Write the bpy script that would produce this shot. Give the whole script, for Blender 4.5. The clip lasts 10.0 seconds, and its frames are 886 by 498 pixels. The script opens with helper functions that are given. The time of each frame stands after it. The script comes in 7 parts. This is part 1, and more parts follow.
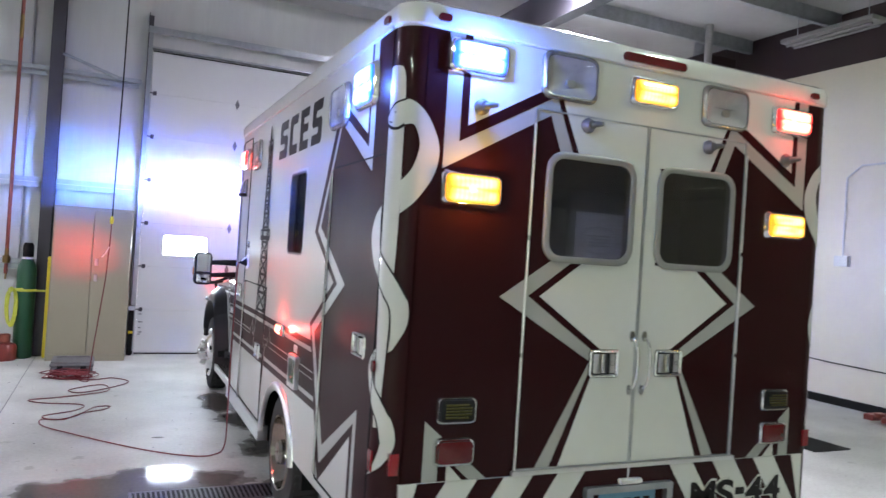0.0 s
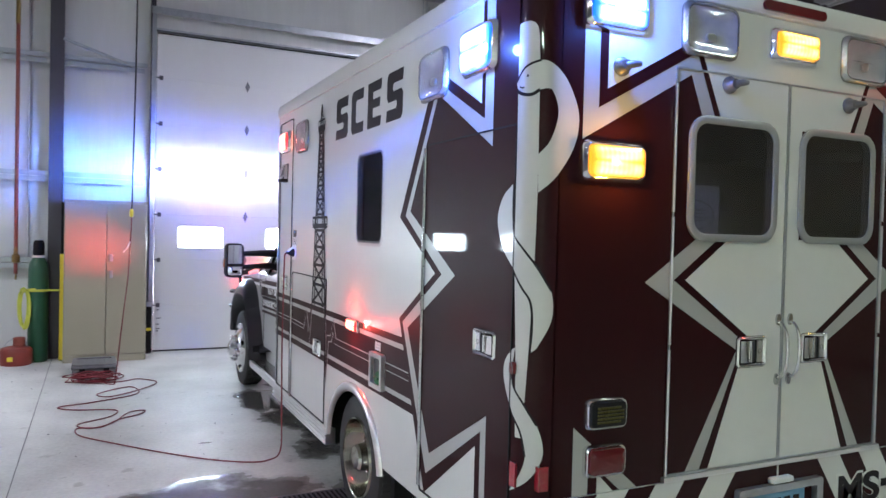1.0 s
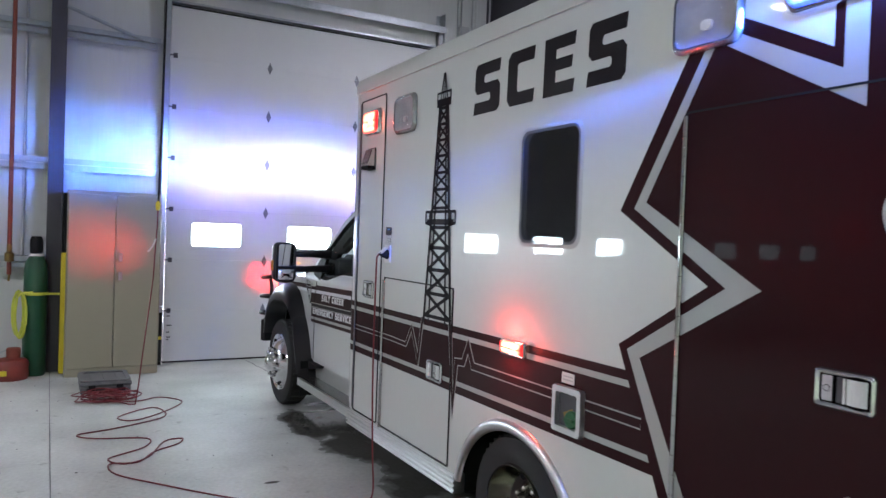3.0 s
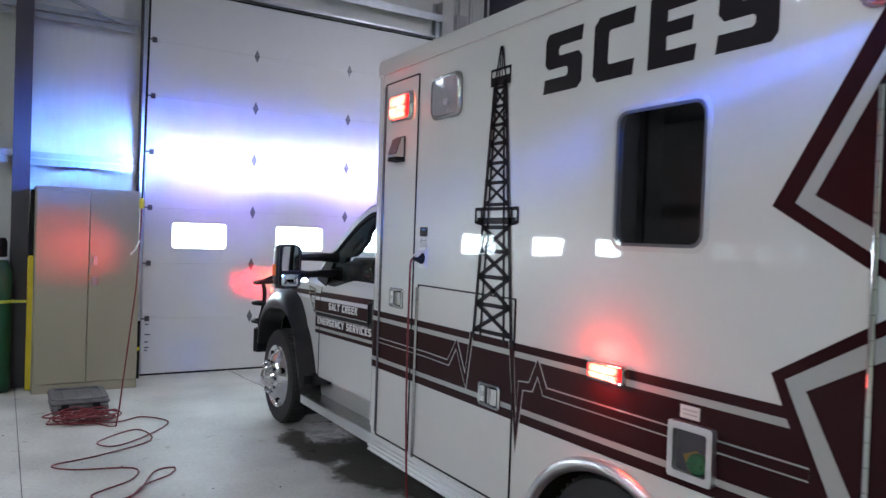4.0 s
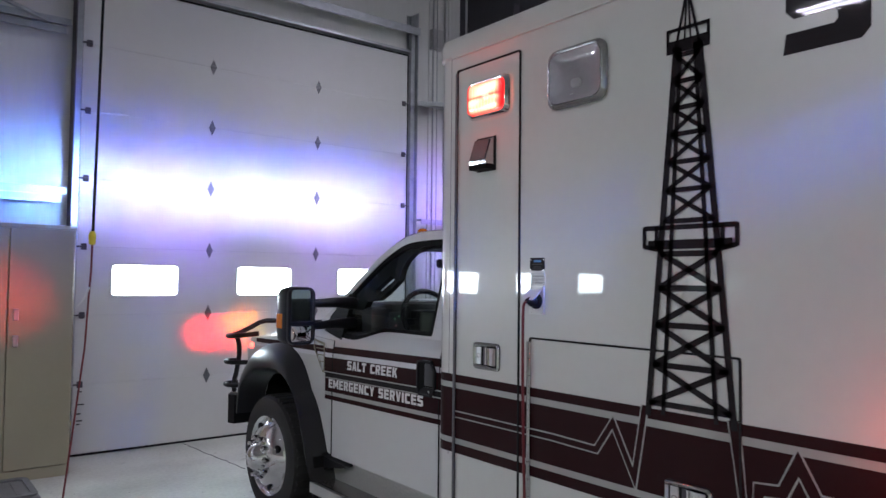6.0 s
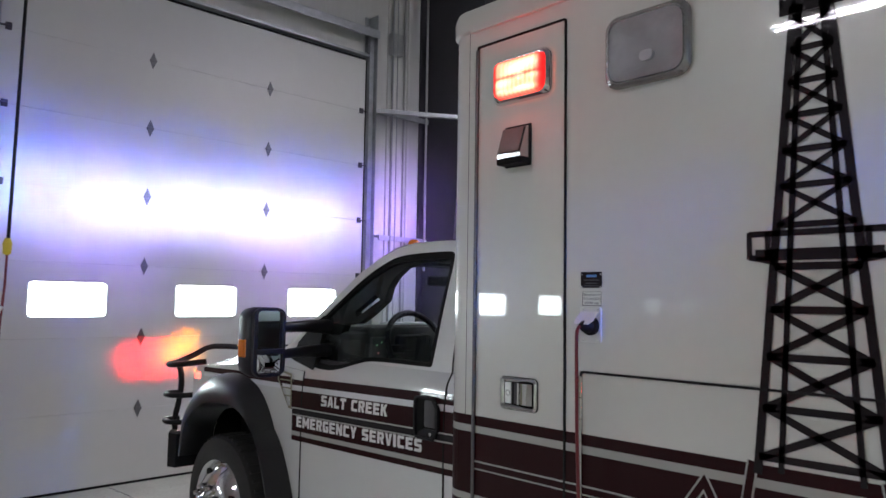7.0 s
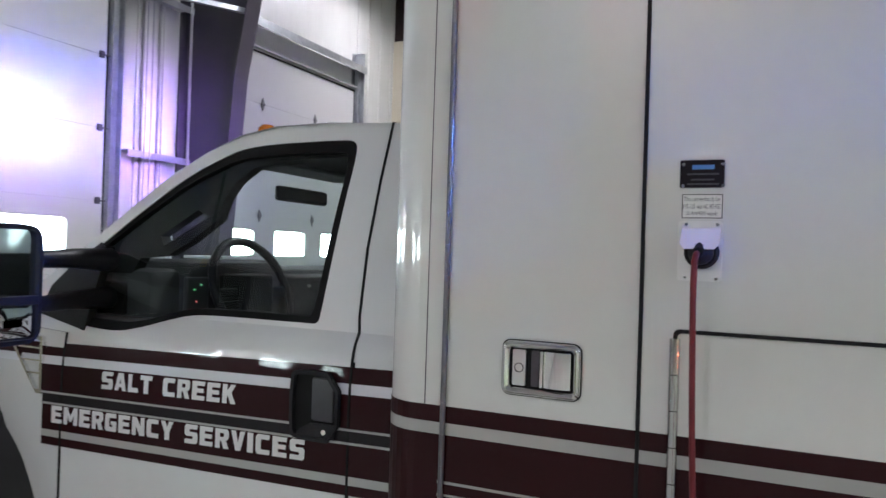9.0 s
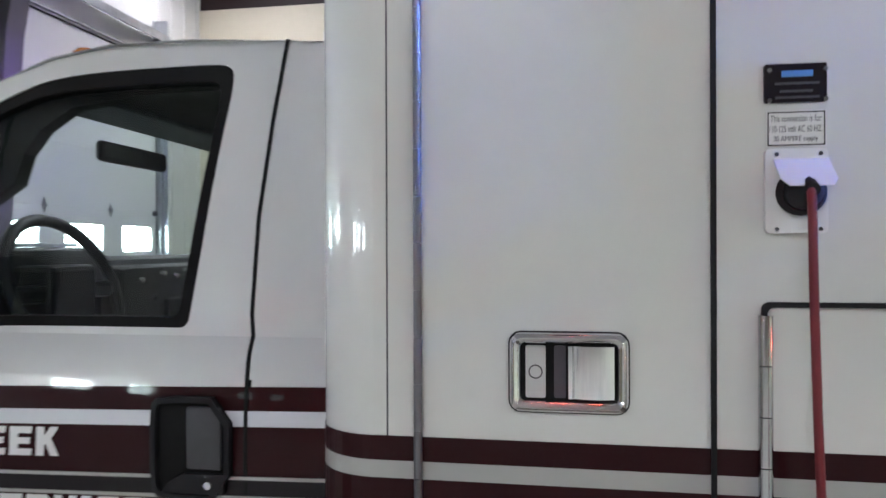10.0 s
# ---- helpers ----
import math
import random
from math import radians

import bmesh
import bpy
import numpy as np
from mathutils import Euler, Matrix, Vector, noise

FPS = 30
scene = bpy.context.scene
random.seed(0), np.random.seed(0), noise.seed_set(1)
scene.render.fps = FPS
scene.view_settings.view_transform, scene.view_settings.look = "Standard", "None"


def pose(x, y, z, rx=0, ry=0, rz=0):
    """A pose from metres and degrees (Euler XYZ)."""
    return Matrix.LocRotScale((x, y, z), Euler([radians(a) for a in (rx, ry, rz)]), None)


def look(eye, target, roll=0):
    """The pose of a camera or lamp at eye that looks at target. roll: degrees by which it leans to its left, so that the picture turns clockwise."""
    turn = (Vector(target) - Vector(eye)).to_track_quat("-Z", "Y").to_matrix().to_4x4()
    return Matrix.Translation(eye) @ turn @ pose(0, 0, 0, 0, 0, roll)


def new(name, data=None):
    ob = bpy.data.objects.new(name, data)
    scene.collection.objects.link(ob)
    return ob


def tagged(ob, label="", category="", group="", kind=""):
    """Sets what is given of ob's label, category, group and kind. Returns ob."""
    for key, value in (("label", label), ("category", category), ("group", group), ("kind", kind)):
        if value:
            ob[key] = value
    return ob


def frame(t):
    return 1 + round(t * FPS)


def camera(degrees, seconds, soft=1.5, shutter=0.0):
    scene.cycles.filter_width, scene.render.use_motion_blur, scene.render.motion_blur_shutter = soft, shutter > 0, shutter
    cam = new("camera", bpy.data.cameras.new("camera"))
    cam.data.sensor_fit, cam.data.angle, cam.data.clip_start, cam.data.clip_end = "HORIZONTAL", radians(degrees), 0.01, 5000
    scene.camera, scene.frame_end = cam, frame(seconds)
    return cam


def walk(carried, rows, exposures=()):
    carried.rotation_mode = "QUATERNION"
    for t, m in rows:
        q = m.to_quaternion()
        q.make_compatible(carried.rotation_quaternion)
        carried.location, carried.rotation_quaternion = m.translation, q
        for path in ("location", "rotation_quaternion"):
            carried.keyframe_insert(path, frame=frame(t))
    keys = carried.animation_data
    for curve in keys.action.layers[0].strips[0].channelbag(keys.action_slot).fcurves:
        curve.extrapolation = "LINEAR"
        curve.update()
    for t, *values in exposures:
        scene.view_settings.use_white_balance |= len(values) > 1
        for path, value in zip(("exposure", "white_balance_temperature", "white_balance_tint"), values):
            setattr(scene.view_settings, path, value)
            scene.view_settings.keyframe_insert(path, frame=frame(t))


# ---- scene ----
cam = camera(62.9, 10.0, shutter=0.3)
PATH = [
    (0, (0.009, -0.16, 1.659), (0.839, 1.66, 1.672), 3.7),
    (0.5, (-0.158, 0.151, 1.671), (0.654, 1.979, 1.65), 1.8),
    (1, (-0.339, 0.411, 1.657), (0.527, 2.214, 1.615), 1.4),
    (1.5, (-0.494, 0.679, 1.652), (0.523, 2.401, 1.615), 1.0),
    (2, (-0.616, 1.005, 1.647), (0.339, 2.762, 1.599), 1.3),
    (2.5, (-0.723, 1.329, 1.636), (0.193, 3.106, 1.593), 1.2),
    (2.7, (-0.788, 1.459, 1.612), (0.139, 3.231, 1.575), 1.8),
    (3.8, (-0.898, 2.214, 1.628), (0.135, 3.925, 1.583), 1.2),
    (4, (-0.932, 2.366, 1.604), (0.108, 4.075, 1.573), 2.0),
    (4.5, (-1.042, 2.7, 1.577), (0.056, 4.372, 1.553), 2.0),
    (5, (-1.059, 3.039, 1.562), (0.112, 4.661, 1.541), 1.1),
    (5.5, (-1.015, 3.407, 1.594), (0.171, 5.016, 1.66), 0.7),
    (5.7, (-1.026, 3.548, 1.566), (0.172, 5.147, 1.651), 0.9),
    (6.8, (-0.946, 4.305, 1.598), (0.433, 5.751, 1.674), -0.5),
    (7, (-0.899, 4.426, 1.557), (0.478, 5.869, 1.702), 0.9),
    (7.5, (-0.837, 4.755, 1.541), (0.639, 6.093, 1.716), 2.2),
    (8, (-0.759, 5.057, 1.531), (0.899, 6.165, 1.681), 1.6),
    (8.5, (-0.562, 5.364, 1.504), (1.174, 6.355, 1.56), 1.5),
    (9, (-0.386, 5.614, 1.473), (1.43, 6.452, 1.486), 1.8),
    (9.5, (-0.234, 5.871, 1.456), (1.672, 6.477, 1.453), 1.2),
    (10, (-0.003, 6.034, 1.421), (1.969, 6.368, 1.417), -0.2),
]
EXPOSURES = [(0, 0.34, 6000, 18), (0.5, 0.12, 6250, 18), (1, 0.22, 5850, 17), (1.5, 0.16, 5750, 17), (2, 0.1, 5850, 18), (2.5, -0.18, 6000, 13), (4, -0.33, 5920, 13), (4.5, -0.58, 6100, 13), (5.5, -0.72, 5980, 17), (7, -0.76, 6400, 14), (8, -0.76, 6450, 9), (8.5, -0.48, 6550, 12), (9, -0.25, 6350, 11), (10, 0.0, 6300, 12)]
walk(cam, [(t, look(eye, target, roll)) for t, eye, target, roll in PATH], EXPOSURES)

# world: dim daylight behind the closed building
world = bpy.data.worlds.new("world")
scene.world = world
world.use_nodes = True
sky = world.node_tree.nodes.new("ShaderNodeTexSky")
sky.sky_type, sky.sun_disc, sky.sun_elevation, sky.sun_rotation = "NISHITA", False, radians(35), radians(120)
world.node_tree.links.new(sky.outputs[0], world.node_tree.nodes["Background"].inputs[0])
world.node_tree.nodes["Background"].inputs[1].default_value = 0.1


def area_lamp(name, loc, target, sx, sy, watts, colour, spread=180.0):
    d = bpy.data.lights.new(name, "AREA")
    d.shape, d.size, d.size_y, d.energy, d.color, d.spread = "RECTANGLE", sx, sy, watts, colour, radians(spread)
    ob = new(name, d)
    ob.matrix_world = look(loc, target)
    return tagged(ob, kind="structure")


# tubes of the ceiling fixtures (x, y, z, watts)
# the fixture at (7.4, 9.6) is added out of view, brightening the north-east corner
TUBES = [(-4.65, 6.85, 4.5, 150), (-4.6, 1.6, 4.5, 130), (-4.6, -3.0, 4.5, 310), (4.6, 6.4, 4.95, 190), (4.6, 0.2, 4.75, 42), (7.9, 2.0, 4.6, 10), (7.4, 9.6, 4.9, 60), (-18.4, 7.2, 4.5, 8), (-11.5, -1.5, 4.5, 40)]
for x, y, z, w in TUBES:
    if y == 6.85:                          # this pair of tubes mirrors in the vehicle's side
        for s in (-0.07, 0.07):
            area_lamp("tube_light", (x + s, y, z - 0.06), (x + s, y, 0), 0.03, 1.1, w / 2, (0.94, 0.92, 1.0))
        continue
    area_lamp("tube_light", (x, y, z - 0.06), (x, y, 0), 0.09, 1.1, w, (0.84, 1.0, 0.70) if y < 1 or x == 7.9 else (0.94, 0.92, 1.0))
# daylight entering by the door panes
for x in (-3.94, -2.72, 0.95, 2.115, 3.247, 5.5, 6.4, 7.3):
    area_lamp("pane_daylight", (x, 10.66, 1.53), (x, 0, 0.6), 0.5, 0.22, 9, (0.88, 0.94, 1.0))
# beams of the ambulance's own warning lights: white cores, blue fringes above, violet ones below
# (x of the lamp, x and z of the aim on the door, watts, colour, spread)
BEAMS = [(1.75, a, 2.37, w, (0.86, 0.86, 1.0), 12) for a, w in ((0.4, 1.1), (0.9, 1.3), (1.35, 1.4), (1.75, 1.5), (2.1, 1.6), (2.45, 1.6), (2.8, 1.5), (3.1, 1.0))] + [
    (2.69, 3.4, 2.37, 1.5, (0.8, 0.78, 1.0), 11), (1.28, 0.0, 2.4, 4.5, (0.14, 0.4, 1.0), 16), (1.28, -0.75, 2.4, 8, (0.08, 0.22, 1.0), 20), (1.28, -0.5, 2.5, 3.5, (0.08, 0.18, 1.0), 46),
    *[(2.2, a, 2.62, 5, (0.05, 0.11, 1.0), 20) for a in (0.4, 1.2, 2.0, 2.8, 3.5)],
    (1.75, 1.2, 2.1, 5, (0.26, 0.2, 1.0), 24), (2.69, 2.9, 2.1, 6, (0.34, 0.2, 1.0), 24),
    (3.15, 4.45, 2.35, 17, (0.36, 0.22, 1.0), 26), (3.15, 5.6, 2.38, 6, (0.5, 0.36, 1.0), 50), (2.22, 2.0, 2.38, 2, (0.45, 0.3, 1.0), 60)]
for x, aim, az, w, c, spread in BEAMS:
    area_lamp("front_beam", (x, 6.52, 2.42), (aim, 10.69, az), 0.26, 0.06, w, c, spread)
for x in (1.5, 1.68, 1.86):
    area_lamp("grille_beam", (1.6, 9.25, 1.0), (x, 10.69, 1.03), 0.12, 0.04, 2.0, (1.0, 0.006, 0.006), 17)
area_lamp("turn_signal_beam", (1.5, 9.0, 0.98), (1.9, 10.69, 1.1), 0.1, 0.05, 2.2, (1.0, 0.25, 0.01), 15)
area_lamp("fender_beam", (1.1, 8.75, 1.12), (-0.35, 10.1, 1.4), 0.1, 0.05, 1.8, (1.0, 0.05, 0.03), 24)
area_lamp("side_red_beam", (0.93, 6.02, 2.33), (-2.0, 6.04, 2.3), 0.24, 0.1, 5, (1.0, 0.08, 0.04), 100)
area_lamp("side_blue_beam", (0.93, 2.89, 2.37), (-2.0, 2.93, 2.3), 0.24, 0.1, 16, (0.2, 0.35, 1.0), 110)
# red beam added on the west bays' wall, to mirror dark red in the window
area_lamp("added_red_sweep", (0.85, 6.04, 2.33), (-13.0, 10.7, 2.4), 0.24, 0.1, 90, (1.0, 0.06, 0.05), 26)
area_lamp("rear_blue_beam", (1.32, 2.42, 2.465), (1.32, -2.0, 2.4), 0.24, 0.1, 10, (0.2, 0.35, 1.0), 120)
area_lamp("rear_amber_beam", (1.33, 2.42, 1.93), (1.33, -2.0, 1.9), 0.24, 0.1, 4, (1.0, 0.6, 0.08), 170)
area_lamp("rear_red_beam", (3.13, 2.42, 2.445), (3.13, -2.0, 2.4), 0.24, 0.1, 4, (1.0, 0.07, 0.04), 150)
area_lamp("far_side_beam", (3.52, 3.2, 2.37), (9, 6.0, 1.9), 0.24, 0.1, 15, (0.35, 0.4, 1.0), 44)


def spill(loc, watts, colour):
    """Point light added before a warning lamp: a halo on the panel in place of lens bloom."""
    d = bpy.data.lights.new("added_spill", "POINT")
    d.energy, d.color, d.shadow_soft_size = watts, colour, 0.02
    ob = new("added_spill", d)
    ob.matrix_world = Matrix.Translation(loc)
    return tagged(ob, kind="structure")


BLUE, RED, AMBER = (0.1, 0.24, 1.0), (1.0, 0.05, 0.03), (1.0, 0.5, 0.03)
# an added point under the tubes between the bays brightens the upper walls
spill((4.6, 6.4, 4.82), 85, (0.95, 0.93, 1.0))
for loc, w, c in (((1.325, 2.4, 2.465), 15, BLUE), ((0.87, 2.82, 2.37), 16, BLUE), ((1.33, 2.41, 1.93), 4.5, AMBER), ((2.235, 2.43, 2.455), 0.3, AMBER), ((3.115, 2.43, 1.91), 0.3, AMBER),
                  ((3.125, 2.42, 2.445), 2.2, RED), ((0.93, 6.02, 2.335), 2.6, RED), ((0.94, 4.329, 1.126), 7, RED)):
    spill(loc, w, c)
# the blue side lamp's forward beam streaks along the panel
DEEPBLUE = (0.05, 0.17, 1.0)
area_lamp("side_blue_graze", (0.92, 3.05, 2.31), (1.0, 4.8, 1.88), 0.16, 0.1, 1.5, DEEPBLUE, 12)
area_lamp("side_blue_graze", (0.9, 3.05, 2.3), (1.0, 3.85, 2.0), 0.16, 0.1, 0.45, DEEPBLUE, 34)
area_lamp("side_blue_graze", (0.9, 3.05, 2.28), (1.0, 6.0, 1.76), 0.16, 0.1, 0.5, DEEPBLUE, 9)
# unseen lamp added in the patient compartment to light the notice
area_lamp("notice_fill", (2.5, 3.0, 2.5), (2.7, 3.4, 1.6), 0.1, 0.3, 2.5, (0.85, 0.9, 1.0), 70)


# ---- materials ----
def mat(name, base, rough=0.5, metal=0.0, coat=0.0, var=0.08, scale=3.0, fine=60.0, bump=0.0, bscale=0.0, spec=0.5, stretch=(1, 1, 1), island=0.0, coat_rough=0.03):
    m = bpy.data.materials.new(name)
    m.use_nodes = True
    t = m.node_tree
    N, L = t.nodes, t.links
    b = N["Principled BSDF"]
    b.inputs["Roughness"].default_value, b.inputs["Metallic"].default_value = rough, metal
    b.inputs["Coat Weight"].default_value, b.inputs["Coat Roughness"].default_value = coat, coat_rough
    b.inputs["Specular IOR Level"].default_value = spec
    geo = N.new("ShaderNodeTexCoord")
    mp = N.new("ShaderNodeMapping")
    mp.inputs["Scale"].default_value = stretch
    L.new(geo.outputs["Object"], mp.inputs[0])
    big, small = N.new("ShaderNodeTexNoise"), N.new("ShaderNodeTexNoise")
    big.inputs["Scale"].default_value, big.inputs["Detail"].default_value = scale, 5
    small.inputs["Scale"].default_value, small.inputs["Detail"].default_value = fine, 3
    L.new(mp.outputs[0], big.inputs["Vector"])
    L.new(mp.outputs[0], small.inputs["Vector"])
    add = N.new("ShaderNodeMath")
    add.operation = "MULTIPLY_ADD"
    L.new(small.outputs["Fac"], add.inputs[0])
    add.inputs[1].default_value = 0.4
    L.new(big.outputs["Fac"], add.inputs[2])
    ramp = N.new("ShaderNodeMapRange")
    ramp.inputs[1].default_value, ramp.inputs[2].default_value = 0.35, 1.05
    ramp.inputs[3].default_value, ramp.inputs[4].default_value = 1 - var, 1 + var
    L.new(add.outputs[0], ramp.inputs[0])
    mul = N.new("ShaderNodeVectorMath")
    mul.operation = "SCALE"
    mul.inputs[0].default_value = base
    L.new(ramp.outputs[0], mul.inputs["Scale"])
    out = mul.outputs[0]
    if island:
        info = N.new("ShaderNodeObjectInfo")
        r2 = N.new("ShaderNodeMapRange")
        r2.inputs[3].default_value, r2.inputs[4].default_value = 1 - island, 1 + island
        L.new(info.outputs["Random"], r2.inputs[0])
        m2 = N.new("ShaderNodeVectorMath")
        m2.operation = "SCALE"
        L.new(out, m2.inputs[0])
        L.new(r2.outputs[0], m2.inputs["Scale"])
        out = m2.outputs[0]
    L.new(out, b.inputs["Base Color"])
    rr = N.new("ShaderNodeMapRange")
    rr.inputs[3].default_value, rr.inputs[4].default_value = rough * 0.85, min(1, rough * 1.15)
    L.new(big.outputs["Fac"], rr.inputs[0])
    L.new(rr.outputs[0], b.inputs["Roughness"])
    if bump:
        bp = N.new("ShaderNodeBump")
        bp.inputs["Strength"].default_value, bp.inputs["Distance"].default_value = bump, 0.004
        src = small
        if bscale:
            src = N.new("ShaderNodeTexNoise")
            src.inputs["Scale"].default_value = bscale
            L.new(mp.outputs[0], src.inputs["Vector"])
        L.new(src.outputs["Fac"], bp.inputs["Height"])
        L.new(bp.outputs[0], b.inputs["Normal"])
    return m


def glow(name, colour, strength, base=(0.6, 0.6, 0.6)):
    m = mat(name, base, 0.15, var=0.03)
    b = m.node_tree.nodes["Principled BSDF"]
    b.inputs["Emission Color"].default_value, b.inputs["Emission Strength"].default_value = (*colour, 1), strength
    return m


def lit_lens(name, cool, hot, base):
    """A lamp lens whose ribs glow unevenly, from the cool to the hot colour (radiances)."""
    m = mat(name, base, 0.15, var=0.05, coat=1.0)
    N, L = m.node_tree.nodes, m.node_tree.links
    co, sep, mp, nz, mx = N.new("ShaderNodeTexCoord"), N.new("ShaderNodeSeparateXYZ"), N.new("ShaderNodeMapping"), N.new("ShaderNodeTexNoise"), N.new("ShaderNodeMix")
    L.new(co.outputs["UV"], sep.inputs[0])

    def calc(op, a, b=0.0, c=0.0):
        n = N.new("ShaderNodeMath")
        n.operation = op
        for k, v in enumerate((a, b, c)):
            if isinstance(v, float):
                n.inputs[k].default_value = v
            else:
                L.new(v, n.inputs[k])
        return n.outputs[0]

    def fade(v, lo, hi):
        n = N.new("ShaderNodeMapRange")
        n.interpolation_type = "SMOOTHSTEP"
        n.inputs[1].default_value, n.inputs[2].default_value = lo, hi
        L.new(v, n.inputs[0])
        return n.outputs[0]

    across = calc("ABSOLUTE", calc("MULTIPLY_ADD", sep.outputs[0], 2.0, -1.0))
    down = calc("ABSOLUTE", calc("MULTIPLY_ADD", sep.outputs[1], 2.0, -1.0))
    rows = calc("ABSOLUTE", calc("SUBTRACT", down, 0.44))          # two rows of elements
    mp.inputs["Scale"].default_value = (1.3, 2.2, 1)
    mp.inputs["Location"].default_value = (len(name) * 1.7, 0.4, 0)
    nz.inputs["Scale"].default_value, nz.inputs["Detail"].default_value = 1.6, 0.0
    L.new(co.outputs["UV"], mp.inputs[0])
    L.new(mp.outputs[0], nz.inputs["Vector"])
    ribs = calc("MULTIPLY_ADD", calc("SINE", calc("MULTIPLY", sep.outputs[0], 75.0)), 0.08, 0.92)
    core = calc("MULTIPLY", calc("MULTIPLY", fade(across, 1.0, 0.6), fade(rows, 0.62, 0.22)), calc("MULTIPLY", calc("MULTIPLY_ADD", fade(nz.outputs["Fac"], 0.3, 0.62), 0.32, 0.68), ribs))
    core = calc("POWER", core, 2.2)
    mx.data_type = "RGBA"
    mx.inputs[6].default_value, mx.inputs[7].default_value = (*cool, 1), (*hot, 1)
    L.new(core, mx.inputs["Factor"])
    b = N["Principled BSDF"]
    L.new(mx.outputs[2], b.inputs["Emission Color"])
    b.inputs["Emission Strength"].default_value = 1.0
    return m


def glass(name, tint, gloss=1.0, share=0.04):
    m = bpy.data.materials.new(name)
    m.use_nodes = True
    N, L = m.node_tree.nodes, m.node_tree.links
    N.remove(N["Principled BSDF"])
    tr, gl, mx = N.new("ShaderNodeBsdfTransparent"), N.new("ShaderNodeBsdfGlossy"), N.new("ShaderNodeMixShader")
    tr.inputs[0].default_value = (*tint, 1)
    gl.inputs["Roughness"].default_value = 0.02
    gl.inputs[0].default_value = (gloss, gloss, gloss, 1)
    mx.inputs[0].default_value = share
    L.new(tr.outputs[0], mx.inputs[1])
    L.new(gl.outputs[0], mx.inputs[2])
    L.new(mx.outputs[0], N["Material Output"].inputs[0])
    return m


WHITE = mat("white_gelcoat", (0.65, 0.65, 0.62), 0.3, coat=1.0, var=0.04, scale=1.3, fine=25, bump=0.07, bscale=3, coat_rough=0.012)
CABWHITE = mat("white_cab_paint", (0.7, 0.71, 0.7), 0.25, coat=0.9, var=0.03, scale=1.5, fine=25)
MAROON = mat("maroon_vinyl", (0.023, 0.004, 0.0055), 0.4, coat=0.26, var=0.12, scale=2, fine=30, spec=0.06)
SILVER = mat("silver_vinyl", (0.40, 0.40, 0.38), 0.38, metal=0.15, coat=0.2, var=0.05, scale=3, fine=50)
PALE = mat("pale_silver_film", (0.52, 0.51, 0.48), 0.4, coat=0.3, var=0.05, scale=3, fine=50)
CABFILM = mat("white_reflective_film", (0.66, 0.67, 0.7), 0.4, coat=0.2, var=0.04, scale=3, fine=60)
INK = mat("black_vinyl", (0.012, 0.009, 0.011), 0.45, coat=0.28, var=0.1, spec=0.12)
HINGECHROME = mat("dull_chrome", (0.5, 0.5, 0.51), 0.12, metal=1.0, var=0.06)
CHROME = mat("chrome", (0.8, 0.8, 0.81), 0.08, metal=1.0, var=0.04)
ALU = mat("brushed_aluminium", (0.76, 0.76, 0.76), 0.3, metal=1.0, var=0.1, stretch=(1, 0.1, 6), bump=0.05)
FLOODRIM = mat("grey_metal_rim", (0.34, 0.34, 0.34), 0.24, metal=0.8, var=0.08)
# rear rims: arch shade and dark reflections are put into this chrome
SHADEDCHROME = mat("shaded_chrome", (0.4, 0.385, 0.33), 0.13, metal=1.0, var=0.2, scale=8)
DIAMOND = mat("tread_plate", (0.5, 0.5, 0.48), 0.42, metal=0.55, var=0.1, bump=0.8, bscale=70)
WETPLATE = mat("wet_tread_plate", (0.16, 0.155, 0.14), 0.25, metal=0.5, coat=0.4, var=0.25, scale=5, bump=0.5, bscale=70)
RUBBER = mat("black_rubber", (0.013, 0.013, 0.014), 0.7, spec=0.2, var=0.25, scale=9, fine=80, bump=0.15)
TYRE = mat("tyre_rubber", (0.022, 0.021, 0.021), 0.75, var=0.3, scale=6, fine=60, bump=0.2)
PLASTIC = mat("black_plastic", (0.010, 0.010, 0.012), 0.45, var=0.15, scale=5, spec=0.22, bump=0.1, bscale=300)
FLAREBLACK = mat("satin_black_flare", (0.016, 0.016, 0.018), 0.33, var=0.2, scale=6, spec=0.5, bump=0.05, bscale=200)
# also gives the box's lining the near-black of an unlit interior
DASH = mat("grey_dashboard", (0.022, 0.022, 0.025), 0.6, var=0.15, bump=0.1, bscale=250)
CLOTH = mat("grey_seat_cloth", (0.03, 0.03, 0.034), 0.9, var=0.2, bump=0.3, bscale=200)
CLEARLENS = mat("clear_lens", (0.46, 0.45, 0.46), 0.42, metal=0.2, coat=1.0, var=0.18, scale=12, bump=0.25, bscale=40)
SMOKE = mat("smoked_lens", (0.27, 0.26, 0.27), 0.22, metal=0.4, coat=0.8, var=0.2, bump=0.2, bscale=50)
REDLENS = mat("red_lens", (0.10, 0.006, 0.008), 0.25, coat=0.35, var=0.2, bump=0.3, bscale=60)
ORANGE = mat("orange_lens", (0.62, 0.17, 0.012), 0.2, coat=1.0, var=0.1)
YELLOWLED = mat("dull_yellow_led", (0.08, 0.07, 0.012), 0.4, var=0.3)
REDREFLECT = mat("red_reflector", (0.26, 0.01, 0.018), 0.2, coat=1.0, var=0.1, bump=0.3, bscale=150)
BLUEON = lit_lens("blue_lens_lit", (0.02, 0.24, 4.0), (4.0, 5.2, 7.5), (0.1, 0.2, 0.6))
AMBERON = lit_lens("amber_lens_lit", (1.1, 0.42, 0.002), (5.5, 3.8, 0.7), (0.6, 0.25, 0.02))
